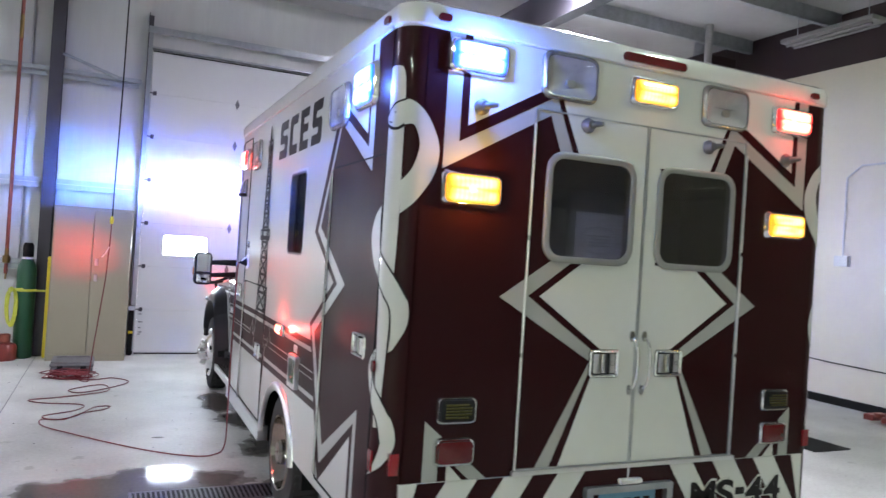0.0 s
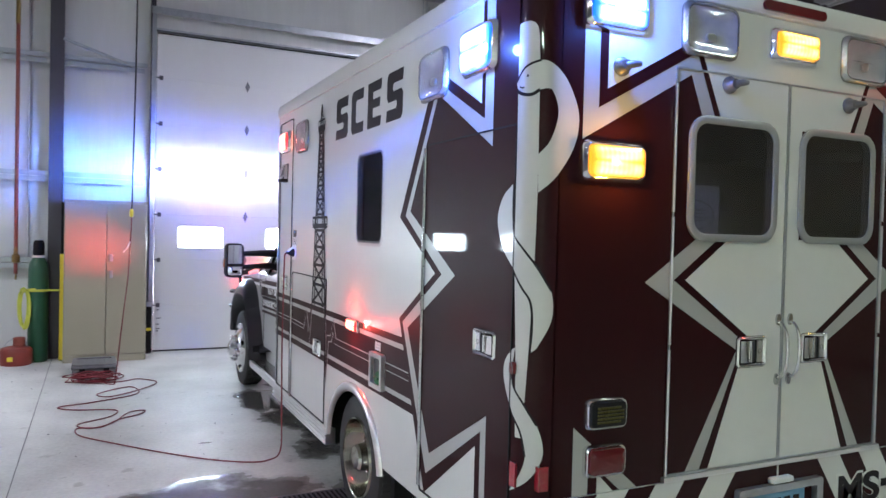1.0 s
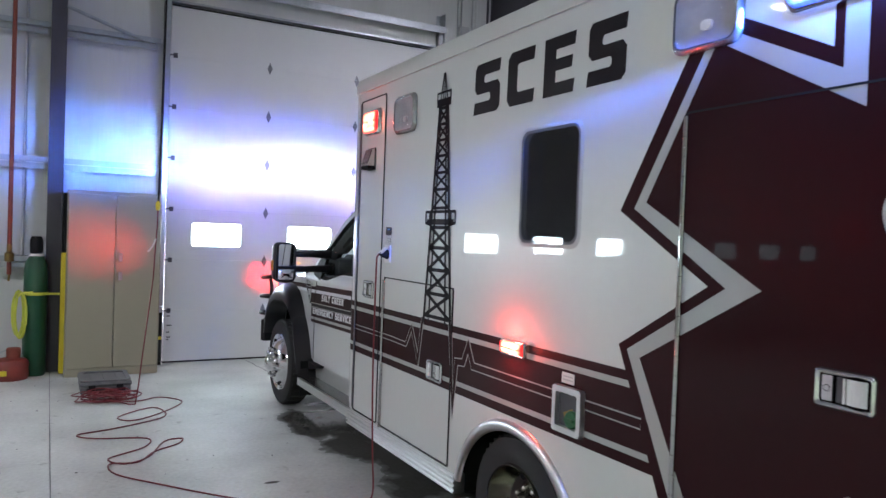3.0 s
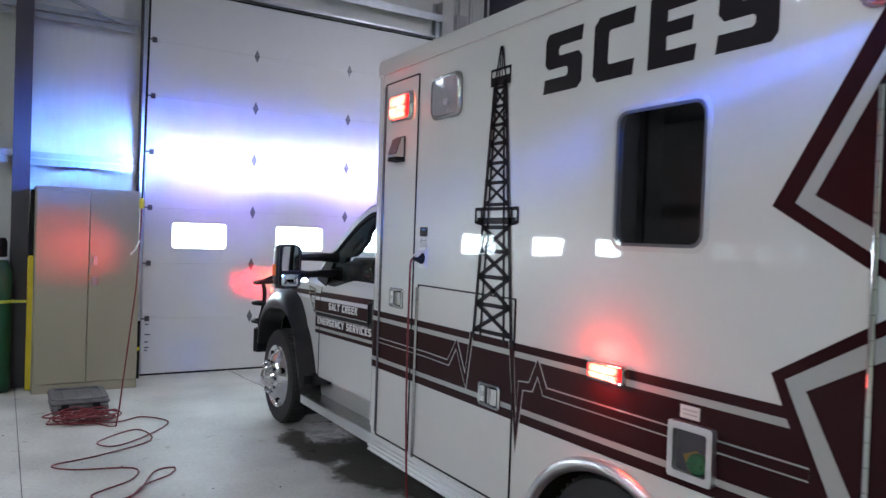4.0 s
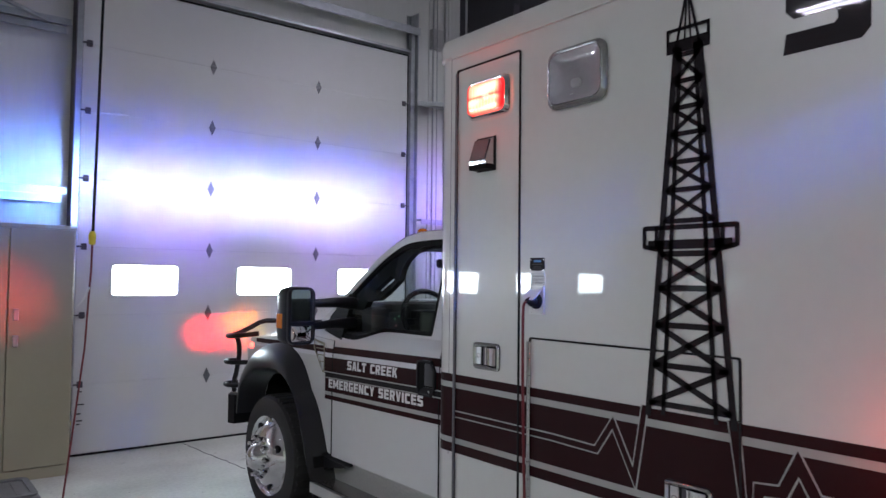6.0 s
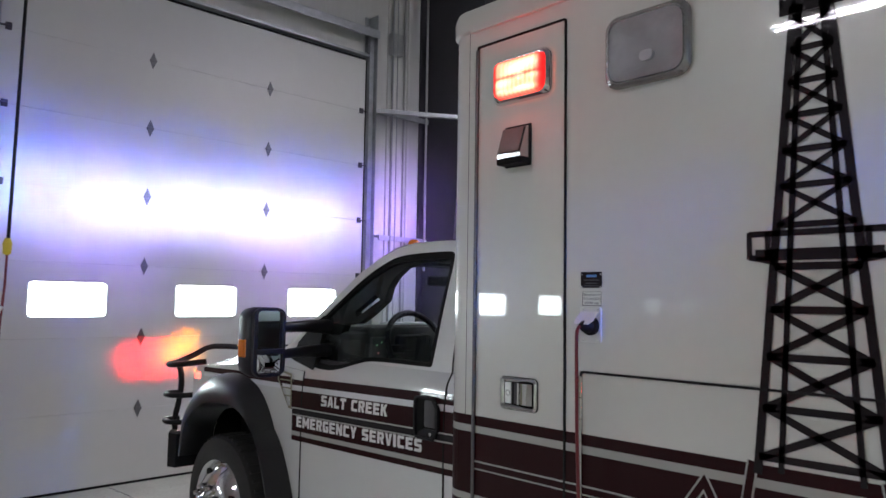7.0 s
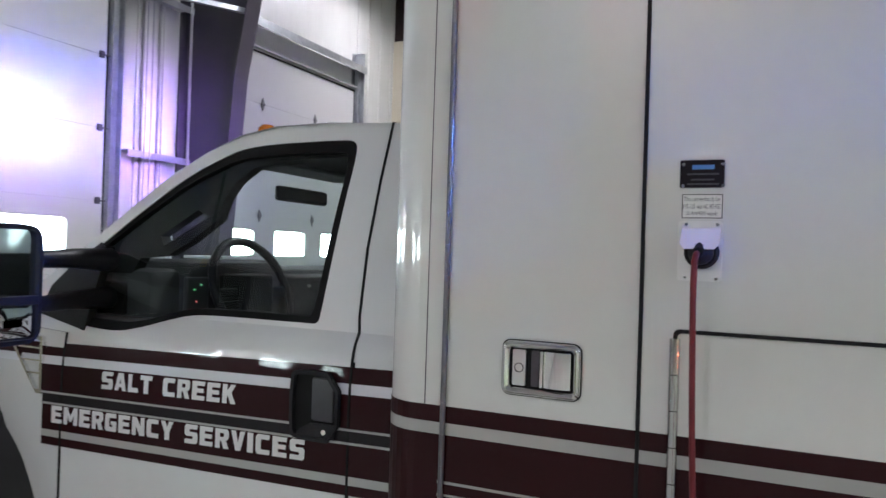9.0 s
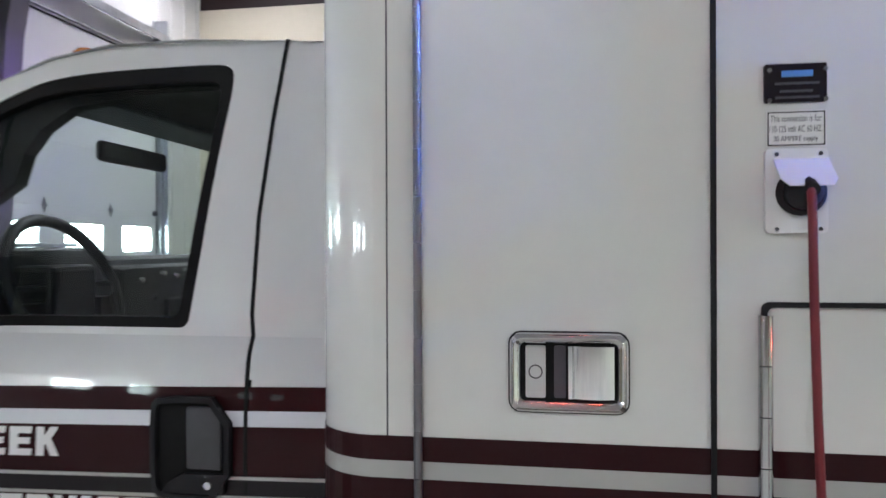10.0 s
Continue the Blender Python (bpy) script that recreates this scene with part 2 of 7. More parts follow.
REDON = lit_lens("red_lens_lit", (2.6, 0.02, 0.02), (11.0, 4.4, 2.4), (0.5, 0.03, 0.03))
REDHOT = glow("red_lens_bright", (1.0, 0.1, 0.07), 7, (0.5, 0.03, 0.03))
TINT = glass("tinted_glass", (0.4, 0.4, 0.43))
REARTINT = glass("rear_tinted_glass", (0.4, 0.4, 0.43), share=0.09)
FLOODGLASS = glass("flood_lens", (0.86, 0.86, 0.88))
CABGLASS = glass("cab_glass", (0.88, 0.96, 0.94))
MIRROR = mat("mirror_glass", (0.8, 0.82, 0.85), 0.03, metal=1.0, var=0.02)
PAPER = mat("white_paper", (0.62, 0.63, 0.66), 0.7, var=0.04)
LABELWHITE = mat("white_label", (0.72, 0.72, 0.69), 0.5, var=0.05)
BLUEPRINT = mat("blue_print", (0.08, 0.25, 0.6), 0.4, var=0.1)
GREENCAP = mat("green_cap", (0.016, 0.10, 0.035), 0.5, var=0.2, scale=20)
REDCABLE = mat("red_cable", (0.15, 0.01, 0.016), 0.5, var=0.2, scale=20)
DOORWHITE = mat("white_door_steel", (0.63, 0.63, 0.62), 0.42, var=0.04, scale=0.9, fine=12, island=0.02, bump=0.12, bscale=120)
LINER = mat("white_wall_liner", (0.62, 0.62, 0.6), 0.36, var=0.09, scale=1.1, fine=9, stretch=(2.5, 2.5, 0.3), bump=0.35, bscale=9)
INSUL = mat("roof_insulation", (0.44, 0.43, 0.43), 0.6, var=0.12, scale=1.0, fine=10, bump=0.6, bscale=5)
BEIGE = mat("beige_wall_board", (0.62, 0.57, 0.45), 0.6, var=0.05, scale=0.8, fine=14, bump=0.08, bscale=80)
STEEL = mat("grey_primed_steel", (0.055, 0.05, 0.06), 0.5, var=0.2, scale=3, bump=0.1)
REDSTEEL = mat("dark_red_primer_steel", (0.02, 0.007, 0.007), 0.6, var=0.25, scale=2.5)
HINGESTEEL = mat("dull_hinge_steel", (0.16, 0.16, 0.17), 0.4, metal=0.6, var=0.2, scale=20)
GALV = mat("galvanised_steel", (0.42, 0.44, 0.46), 0.36, metal=0.8, var=0.22, scale=9, fine=45)
CONDUIT = mat("conduit", (0.5, 0.5, 0.5), 0.35, metal=0.7, var=0.1)
REDPIPE = mat("red_iron_pipe", (0.22, 0.05, 0.03), 0.55, var=0.3, scale=5)
CASEGREY = mat("scuffed_grey_plastic", (0.13, 0.13, 0.135), 0.5, var=0.35, scale=14)
# unlit fixture: its dimness is put into a grey copy of the white
SHADEDFIXTURE = mat("shaded_fixture", (0.2, 0.19, 0.19), 0.6, var=0.15)
BRASS = mat("brass", (0.28, 0.19, 0.07), 0.3, metal=1.0, var=0.15)
CABINET = mat("putty_cabinet_enamel", (0.31, 0.285, 0.205), 0.42, var=0.05, scale=2, fine=30, bump=0.05)
TANKGREEN = mat("green_cylinder_paint", (0.012, 0.075, 0.032), 0.35, var=0.2, scale=5)
YELLOW = mat("yellow_paint", (0.62, 0.50, 0.02), 0.5, var=0.15, scale=8)
YELLOWVINYL = mat("yellow_tubing", (0.55, 0.58, 0.06), 0.4, var=0.2, scale=9)
REDCAN = mat("red_can_enamel", (0.2, 0.03, 0.02), 0.4, var=0.25, scale=7)
MATTBLACK = mat("black_paint", (0.008, 0.008, 0.008), 0.7, var=0.2, spec=0.15)
GREYBOX = mat("dark_grey_case", (0.045, 0.045, 0.05), 0.5, var=0.2, scale=10)
GREENLED = glow("green_indicator", (0.1, 1.0, 0.3), 0.5)
REDLED = glow("red_indicator", (1.0, 0.03, 0.06), 0.6)
FILLGLOW = glow("fill_disc_glow", (0.85, 0.92, 1.0), 2)
TUBE = glow("fluorescent_tube", (0.95, 1.0, 0.95), 6)
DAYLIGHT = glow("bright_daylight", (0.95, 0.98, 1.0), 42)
DIMDAY = glow("dim_daylight", (0.9, 0.97, 1.0), 3)


def concrete():
    m = mat("sealed_concrete", (0.51, 0.515, 0.475), 0.5, var=0.36, scale=1.3, fine=34, bump=0.08, bscale=60, spec=0.35)
    N, L = m.node_tree.nodes, m.node_tree.links
    b = N["Principled BSDF"]
    co = N.new("ShaderNodeTexCoord")
    # damp patches: puddle by the rear wheel and wet tracks under the vehicle
    wet = None
    for (cx, cy, rx, ry) in ((0.33, 4.86, 1.1, 0.6), (1.58, 7.3, 0.74, 1.05), (1.6, 5.9, 0.68, 1.2), (1.06, 7.45, 0.2, 0.85), (1.2, 6.7, 0.3, 0.6), (0.44, 6.2, 0.07, 0.03)):
        mp = N.new("ShaderNodeMapping")
        mp.vector_type = "TEXTURE"
        mp.inputs["Location"].default_value = (cx, cy, 0)
        mp.inputs["Scale"].default_value = (rx, ry, 1)
        L.new(co.outputs["Object"], mp.inputs[0])
        nz = N.new("ShaderNodeTexNoise")
        nz.inputs["Scale"].default_value = 2.3
        nz.inputs["Detail"].default_value = 7
        L.new(co.outputs["Object"], nz.inputs["Vector"])
        ln = N.new("ShaderNodeVectorMath")
        ln.operation = "LENGTH"
        L.new(mp.outputs[0], ln.inputs[0])
        ad = N.new("ShaderNodeMath")
        ad.operation = "MULTIPLY_ADD"
        L.new(nz.outputs["Fac"], ad.inputs[0])
        ad.inputs[1].default_value = 1.7
        L.new(ln.outputs["Value"], ad.inputs[2])
        mr = N.new("ShaderNodeMapRange")
        mr.inputs[1].default_value, mr.inputs[2].default_value = 1.75, 1.42
        L.new(ad.outputs[0], mr.inputs[0])
        if wet is None:
            wet = mr.outputs[0]
        else:
            mxn = N.new("ShaderNodeMath")
            mxn.operation = "MAXIMUM"
            L.new(wet, mxn.inputs[0])
            L.new(mr.outputs[0], mxn.inputs[1])
            wet = mxn.outputs[0]
    # scuffs and dried drips: sparse darker spots
    for sc, lo, hi, dark in ((5.5, 0.66, 0.72, 0.72), (19.0, 0.70, 0.74, 0.6)):
        sp, mr, mk = N.new("ShaderNodeTexNoise"), N.new("ShaderNodeMapRange"), N.new("ShaderNodeMix")
        sp.inputs["Scale"].default_value, sp.inputs["Detail"].default_value = sc, 3
        L.new(co.outputs["Object"], sp.inputs["Vector"])
        mr.inputs[1].default_value, mr.inputs[2].default_value = lo, hi
        L.new(sp.outputs["Fac"], mr.inputs[0])
        mk.data_type, mk.blend_type = "RGBA", "MULTIPLY"
        L.new(mr.outputs[0], mk.inputs["Factor"])
        L.new(b.inputs["Base Color"].links[0].from_socket, mk.inputs[6])
        mk.inputs[7].default_value = (dark, dark, dark * 0.96, 1)
        L.new(mk.outputs[2], b.inputs["Base Color"])
    old = b.inputs["Base Color"].links[0].from_socket
    dk = N.new("ShaderNodeMix")
    dk.data_type = "RGBA"
    dk.blend_type = "MULTIPLY"
    L.new(wet, dk.inputs["Factor"])
    L.new(old, dk.inputs[6])
    dk.inputs[7].default_value = (0.22, 0.21, 0.2, 1)
    L.new(dk.outputs[2], b.inputs["Base Color"])
    oldr = b.inputs["Roughness"].links[0].from_socket
    rm = N.new("ShaderNodeMix")
    L.new(wet, rm.inputs["Factor"])
    L.new(oldr, rm.inputs[2])
    rm.inputs[3].default_value = 0.04
    L.new(rm.outputs[0], b.inputs["Roughness"])
    return m


CONCRETE = concrete()


# ---- mesh helpers ----
def box(bm, x0, x1, y0, y1, z0, z1, bev=0.0, seg=2):
    g = bmesh.ops.create_cube(bm, size=1.0, matrix=Matrix.LocRotScale(((x0 + x1) / 2, (y0 + y1) / 2, (z0 + z1) / 2), None, (abs(x1 - x0), abs(y1 - y0), abs(z1 - z0))))
    if bev:
        es = {e for v in g["verts"] for e in v.link_edges}
        bmesh.ops.bevel(bm, geom=list(es), offset=bev, segments=seg, affect="EDGES", profile=0.5)
    return bm


def fresh(*boxes, bev=0.0):
    bm = bmesh.new()
    for b in boxes:
        box(bm, *b, bev=bev)
    return bm


def thing(name, label, category, loc=(0, 0, 0), group="", kind=""):
    ob = new(name)
    ob.matrix_basis = Matrix.Translation(loc)
    return tagged(ob, label, category, group, kind)


def mesh_of(name, bm, material, smooth=None):
    me = bpy.data.meshes.new(name)
    bmesh.ops.recalc_face_normals(bm, faces=bm.faces)
    bm.to_mesh(me)
    bm.free()
    me.materials.append(material)
    if smooth is not None:
        me.polygons.foreach_set("use_smooth", [True] * len(me.polygons))
        me.set_sharp_from_angle(angle=radians(smooth))
    return me


def world_of(ob):
    if ob.parent is None:
        return ob.matrix_basis.copy()
    return world_of(ob.parent) @ ob.matrix_parent_inverse @ ob.matrix_basis


def part(name, bm, material, parent, label="", smooth=None):
    """One mesh object, in world coordinates, under a thing or a part."""
    ob = new(name, mesh_of(name, bm, material, smooth))
    ob.parent = parent
    ob.matrix_parent_inverse = world_of(parent).inverted()
    return tagged(ob, label)


def put(name, me, m, parent, label=""):
    """An object on a shared mesh at the world pose m."""
    ob = new(name, me)
    ob.parent = parent
    ob.matrix_parent_inverse = world_of(parent).inverted()
    ob.matrix_basis = m
    return tagged(ob, label)


def solid(name, bm, material, label, category, group="", kind="", smooth=None):
    return tagged(new(name, mesh_of(name, bm, material, smooth)), label, category, group, kind)


def prism(bm, pts, to3, d):
    """A plate: 2D outline pts, mapped by to3(a, b, depth), from depth 0 to d."""
    n = len(pts)
    f = [bm.verts.new(to3(a, b, 0.0)) for a, b in pts]
    k = [bm.verts.new(to3(a, b, d)) for a, b in pts]
    for ring in (f, k):
        face = bm.faces.new(ring)
        face.normal_update()
        bmesh.ops.triangulate(bm, faces=[face])
    for i in range(n):
        bm.faces.new((f[i], f[(i + 1) % n], k[(i + 1) % n], k[i]))
    return bm


def tube(bm, pts, r, n=8, closed=False):
    pts = [Vector(p) for p in pts]
    rings = []
    up = Vector((0.13, 0.21, 0.97))
    for i, p in enumerate(pts):
        a = pts[i - 1] if i or closed else p
        b = pts[(i + 1) % len(pts)] if i < len(pts) - 1 or closed else p
        d = (b - a).normalized()
        s = d.cross(up)
        if s.length < 0.05:
            s = d.cross(Vector((1, 0, 0)))
        s.normalize()
        u = s.cross(d)
        rr = r[i] if isinstance(r, (list, tuple)) else r
        rings.append([bm.verts.new(p + rr * (math.cos(2 * math.pi * k / n) * s + math.sin(2 * math.pi * k / n) * u)) for k in range(n)])
    m = len(rings)
    for i in range(m if closed else m - 1):
        for k in range(n):
            bm.faces.new((rings[i][k], rings[i][(k + 1) % n], rings[(i + 1) % m][(k + 1) % n], rings[(i + 1) % m][k]))
    if not closed:
        bm.faces.new(rings[0][::-1])
        bm.faces.new(rings[-1])
    return bm


def smooth_path(pts, n=8):
    P = [Vector((*p, 0)) if len(p) == 2 else Vector(p) for p in pts]
    out = []
    for i in range(len(P) - 1):
        a, b, c, d = P[max(i - 1, 0)], P[i], P[i + 1], P[min(i + 2, len(P) - 1)]
        for k in range(n):
            t = k / n
            out.append(0.5 * (2 * b + (c - a) * t + (2 * a - 5 * b + 4 * c - d) * t * t + (3 * b - a - 3 * c + d) * t ** 3))
    out.append(P[-1])
    return out


def lathe(bm, prof, m, n=32):
    """A turned shape about the local z axis: prof of (radius, height), placed by m."""
    rings = []
    for r, h in prof:
        if r < 1e-5:
            rings.append([bm.verts.new(m @ Vector((0, 0, h)))])
        else:
            rings.append([bm.verts.new(m @ Vector((r * math.cos(2 * math.pi * k / n), r * math.sin(2 * math.pi * k / n), h))) for k in range(n)])
    for a, b in zip(rings, rings[1:]):
        for k in range(n):
            q = (k + 1) % n
            if len(a) == 1:
                bm.faces.new((a[0], b[k], b[q]))
            elif len(b) == 1:
                bm.faces.new((a[k], a[q], b[0]))
            else:
                bm.faces.new((a[k], a[q], b[q], b[k]))
    return bm


def rrect(a0, a1, b0, b1, r, n=4):
    out = []
    for cx, cy, s in ((a1 - r, b1 - r, 0), (a0 + r, b1 - r, 90), (a0 + r, b0 + r, 180), (a1 - r, b0 + r, 270)):
        for k in range(n + 1):
            t = radians(s + 90 * k / n)
            out.append((cx + r * math.cos(t), cy + r * math.sin(t)))
    return out


def ring_plate(bm, outer, inner, to3, d):
    """A frame between two outlines with the same number of points."""
    n = len(outer)
    v = [[bm.verts.new(to3(a, b, h)) for a, b in o] for h in (0.0, d) for o in (outer, inner)]
    for i in range(n):
        j = (i + 1) % n
        bm.faces.new((v[0][i], v[0][j], v[1][j], v[1][i]))
        bm.faces.new((v[2][i], v[2][j], v[3][j], v[3][i]))
        bm.faces.new((v[0][i], v[0][j], v[2][j], v[2][i]))
        bm.faces.new((v[1][i], v[1][j], v[3][j], v[3][i]))
    return bm


def holed(bm, outer, holes, to3, d, cuts=()):
    """A plate with holes through it, of thickness d, creased along the given heights."""
    es = []
    for loop in (outer, *holes):
        vs = [bm.verts.new((a, b, 0)) for a, b in loop]
        es += [bm.edges.new((vs[i], vs[(i + 1) % len(vs)])) for i in range(len(vs))]
    bmesh.ops.triangle_fill(bm, use_beauty=True, use_dissolve=False, edges=es)
    for c in cuts:
        bmesh.ops.bisect_plane(bm, geom=list(bm.verts) + list(bm.edges) + list(bm.faces), plane_co=(0, c, 0), plane_no=(0, 1, 0))
    g = bmesh.ops.extrude_face_region(bm, geom=list(bm.faces))
    for v in g["geom"]:
        if isinstance(v, bmesh.types.BMVert):
            v.co.z = d
    for v in bm.verts:
        v.co = to3(v.co.x, v.co.y, v.co.z)
    return bm


def strip(pts, w):
    """Quads along a polyline of the given width, as outlines."""
    out = []
    for (a, b), (c, e) in zip(pts, pts[1:]):
        l = math.hypot(c - a, e - b)
        nx, ny = -(e - b) / l * w / 2, (c - a) / l * w / 2
        out.append([(a + nx, b + ny), (a - nx, b - ny), (c - nx, e - ny), (c + nx, e + ny)])
    return out


def band(pts, w):
    """One mitred outline along a polyline."""
    P = [Vector(p) for p in pts]
    L, R = [], []
    for i, p in enumerate(P):
        d0 = (P[i] - P[i - 1]).normalized() if i else (P[1] - P[0]).normalized()
        d1 = (P[i + 1] - P[i]).normalized() if i < len(P) - 1 else d0
        n0, n1 = Vector((-d0.y, d0.x)), Vector((-d1.y, d1.x))
        m = (n0 + n1).normalized()
        k = min(w / 2 / max(m.dot(n0), 0.3), w * 1.6)
        L.append(tuple(p + m * k))
        R.append(tuple(p - m * k))
    return L, R


def band_mesh(bm, pts, w, to3, d):
    L, R = band(pts, w)
    for i in range(len(pts) - 1):
        prism(bm, [L[i], R[i], R[i + 1], L[i + 1]], to3, d)
    return bm


def words(name, body, to_m, w, h, material, parent, bold=0.0, shear=0.0, deep=0.0015):
    """Lettering fitted into w by h, its lower left corner at the pose to_m."""
    c = bpy.data.curves.new(name, "FONT")
    c.body, c.extrude, c.offset, c.shear = body, deep, bold, shear
    tmp = bpy.data.objects.new(name, c)
    me = bpy.data.meshes.new_from_object(tmp)
    bpy.data.objects.remove(tmp)
    bpy.data.curves.remove(c)
    xs, ys = [v.co.x for v in me.vertices], [v.co.y for v in me.vertices]
    sx, sy = w / (max(xs) - min(xs)), h / (max(ys) - min(ys))
    x0, y0 = min(xs), min(ys)
    for v in me.vertices:
        v.co = (to_m @ Vector(((v.co.x - x0) * sx, (v.co.y - y0) * sy, v.co.z)))
    me.materials.clear()
    me.materials.append(material)
    ob = new(name, me)
    ob.parent = parent
    ob.matrix_parent_inverse = world_of(parent).inverted()
    return ob

# ---- the building ----
WN, WE, WW, WS, ROOF = 10.74, 8.8, -22.0, -6.0, 5.25   # inner faces of the walls and the roof
D1 = (0.365, 3.86, 4.2)      # first overhead door: x0, x1, height
D2 = (5.12, 7.68, 3.56)      # second overhead door
D3 = (-5.75, -2.15, 4.2)     # doors of the bays to the west
D4 = (-10.9, -7.3, 4.2)

floor = solid("floor", fresh((WW - 0.2, WE + 0.2, WS - 0.2, WN + 0.3, -0.2, 0.0)), CONCRETE, "pale sealed concrete floor with damp patches", "floor", kind="structure")
# sawn control joints, thin dark fillings
for k, (x0, x1, y0, y1) in enumerate(((-0.804, -0.799, WS, WN), (4.5, 4.505, WS, WN))):
    solid("floor_joint", fresh((x0, x1, y0, y1, -0.01, 0.0025)), GREYBOX, "dark sawn joint in the concrete floor", "floor joint", "floor joints", "structure")

# hairline crack running in from the first door
rnd = random.Random(3)
line = [(1.32 + 0.1 * k / 14 + rnd.uniform(-0.012, 0.012), WN - 0.08 - 1.2 * k / 14) for k in range(15)]
solid("floor_crack", band_mesh(bmesh.new(), line, 0.007, lambda a, b, d: (a, b, d - 0.0005), 0.0025), GREYBOX, "dark hairline crack in the concrete floor", "floor crack", kind="structure")


def ribbed_wall(name, boxes, ribs, label):
    """A liner wall of plain boxes with upright ribs standing off it."""
    bm = fresh(*boxes)
    for x0, x1, y0, y1, z0, z1 in ribs:
        box(bm, x0, x1, y0, y1, z0, z1, bev=0.006, seg=1)
    return solid(name, bm, LINER, label, "wall", kind="structure")


ribs = []
x = WW + 0.1
while x < WE:
    lo = 0.0
    if D1[0] - 0.15 < x < D1[1] + 0.1:
        lo = 4.5
    if D2[0] - 0.15 < x < D2[1] + 0.15:
        lo = 3.95
    if D3[0] - 0.15 < x < D3[1] + 0.1 or D4[0] - 0.15 < x < D4[1] + 0.1:
        lo = 4.5
    if not D3[1] < x < D2[1] or D1[1] + 0.15 < x < D2[0] - 0.15:
        ribs.append((x, x + 0.035, WN - 0.014, WN + 0.01, lo, ROOF))
    x += 0.3
ribbed_wall("wall_north", [(WW - 0.2, D4[0], WN, WN + 0.2, 0, ROOF), (D4[0], D4[1], WN, WN + 0.2, D4[2], ROOF), (D4[1], D3[0], WN, WN + 0.2, 0, ROOF), (D3[0], D3[1], WN, WN + 0.2, D3[2], ROOF), (D3[1], D1[0], WN, WN + 0.2, 0, ROOF), (D1[0], D1[1], WN, WN + 0.2, D1[2], ROOF), (D1[1], D2[0], WN, WN + 0.2, 0, ROOF),
                           (D2[0], D2[1], WN, WN + 0.2, D2[2], ROOF), (D2[1], WE + 0.2, WN, WN + 0.2, 0, ROOF)], ribs, "white ribbed metal liner wall with overhead doors")
solid("wall_east", fresh((WE, WE + 0.2, WS - 0.2, WN, 0, 4.52)), BEIGE, "smooth beige painted board wall", "wall", kind="structure")
solid("wall_east_upper", fresh((WE + 0.02, WE + 0.2, WS - 0.2, WN, 4.52, ROOF)), REDSTEEL, "dark primed steel framing above the board wall", "wall", kind="structure")
ribs = [(WW - 0.01, WW + 0.014, y, y + 0.035, 0, ROOF) for y in [WS + 0.3 * k for k in range(1, 55)]]
ribbed_wall("wall_west", [(WW - 0.2, WW, WS - 0.2, WN, 0, ROOF)], ribs, "white ribbed metal liner wall")
ribbed_wall("wall_south", [(WW, WE, WS - 0.2, WS, 0, ROOF)], [], "white metal liner wall closing the hall")
bm = fresh((WW - 0.2, WE + 0.2, WS - 0.2, WN + 0.2, ROOF, ROOF + 0.2))
solid("ceiling", bm, INSUL, "white faced insulation under the roof", "ceiling", kind="structure")
for y in (9.6, 8.1, 6.6, 5.1, 3.6, 2.1, 0.6, -0.9, -2.4, -3.9):
    solid("roof_purlin", fresh((WW, WE, y, y + 0.02, ROOF - 0.2, ROOF), (WW, WE, y, y + 0.07, ROOF - 0.2, ROOF - 0.18)), GALV, "galvanised steel roof purlin", "purlin", "roof purlins", "structure")
# baseboard of the board wall
solid("baseboard", fresh((WE - 0.015, WE, WS, WN, 0, 0.11)), MATTBLACK, "black rubber baseboard", "baseboard", kind="structure")


# steel frames: tapered columns with a web along y, and a rafter
def steel_frame(x, label, m):
    t = thing("steel_frame", label, "steel frame", (x, WN, 0), "steel frames", "structure")
    inner = [(WN - 0.42, 0.0), (WN - 0.66, 3.0), (WN - 0.98, 4.75), (WN - 0.98, ROOF - 0.02), (WN - 0.02, ROOF - 0.02), (WN - 0.02, 0.0)]
    part("web", prism(bmesh.new(), inner, lambda a, b, d: (x - 0.006 + d, a, b), 0.012), m, t)
    fl = bmesh.new()
    for (y0, z0), (y1, z1) in zip(inner[:2], inner[1:3]):
        prism(fl, [(y0, z0), (y0 - 0.016, z0), (y1 - 0.016, z1), (y1, z1)], lambda a, b, d: (x - 0.09 + d, a, b), 0.18)
    part("inner_flange", fl, m, t)
    part("outer_flange", fresh((x - 0.09, x + 0.09, WN - 0.022, WN - 0.004, 0, ROOF - 0.02)), m, t)
    part("base_plate", fresh((x - 0.13, x + 0.13, WN - 0.24, WN - 0.01, 0, 0.02)), m, t)
    part("rafter", fresh((x - 0.006, x + 0.006, WS, WN - 0.99, ROOF - 0.66, ROOF - 0.2), (x - 0.09, x + 0.09, WS, WN - 0.99, ROOF - 0.676, ROOF - 0.66)), m, t)
    return t


def straight_column(x, label, m):
    t = thing("steel_column", label, "steel column", (x, WN, 0), kind="structure")
    part("flange", fresh((x - 0.075, x + 0.075, WN - 0.245, WN - 0.232, 0, ROOF - 0.02)), m, t)
    part("web", fresh((x - 0.006, x + 0.006, WN - 0.232, WN - 0.03, 0, ROOF - 0.02)), m, t)
    part("outer_flange", fresh((x - 0.075, x + 0.075, WN - 0.03, WN - 0.017, 0, ROOF - 0.02)), m, t)
    return t


steel_frame(4.78, "grey tapered steel frame column between the two doors", STEEL)
straight_column(-0.79, "grey steel wall column beside the cabinet", STEEL)


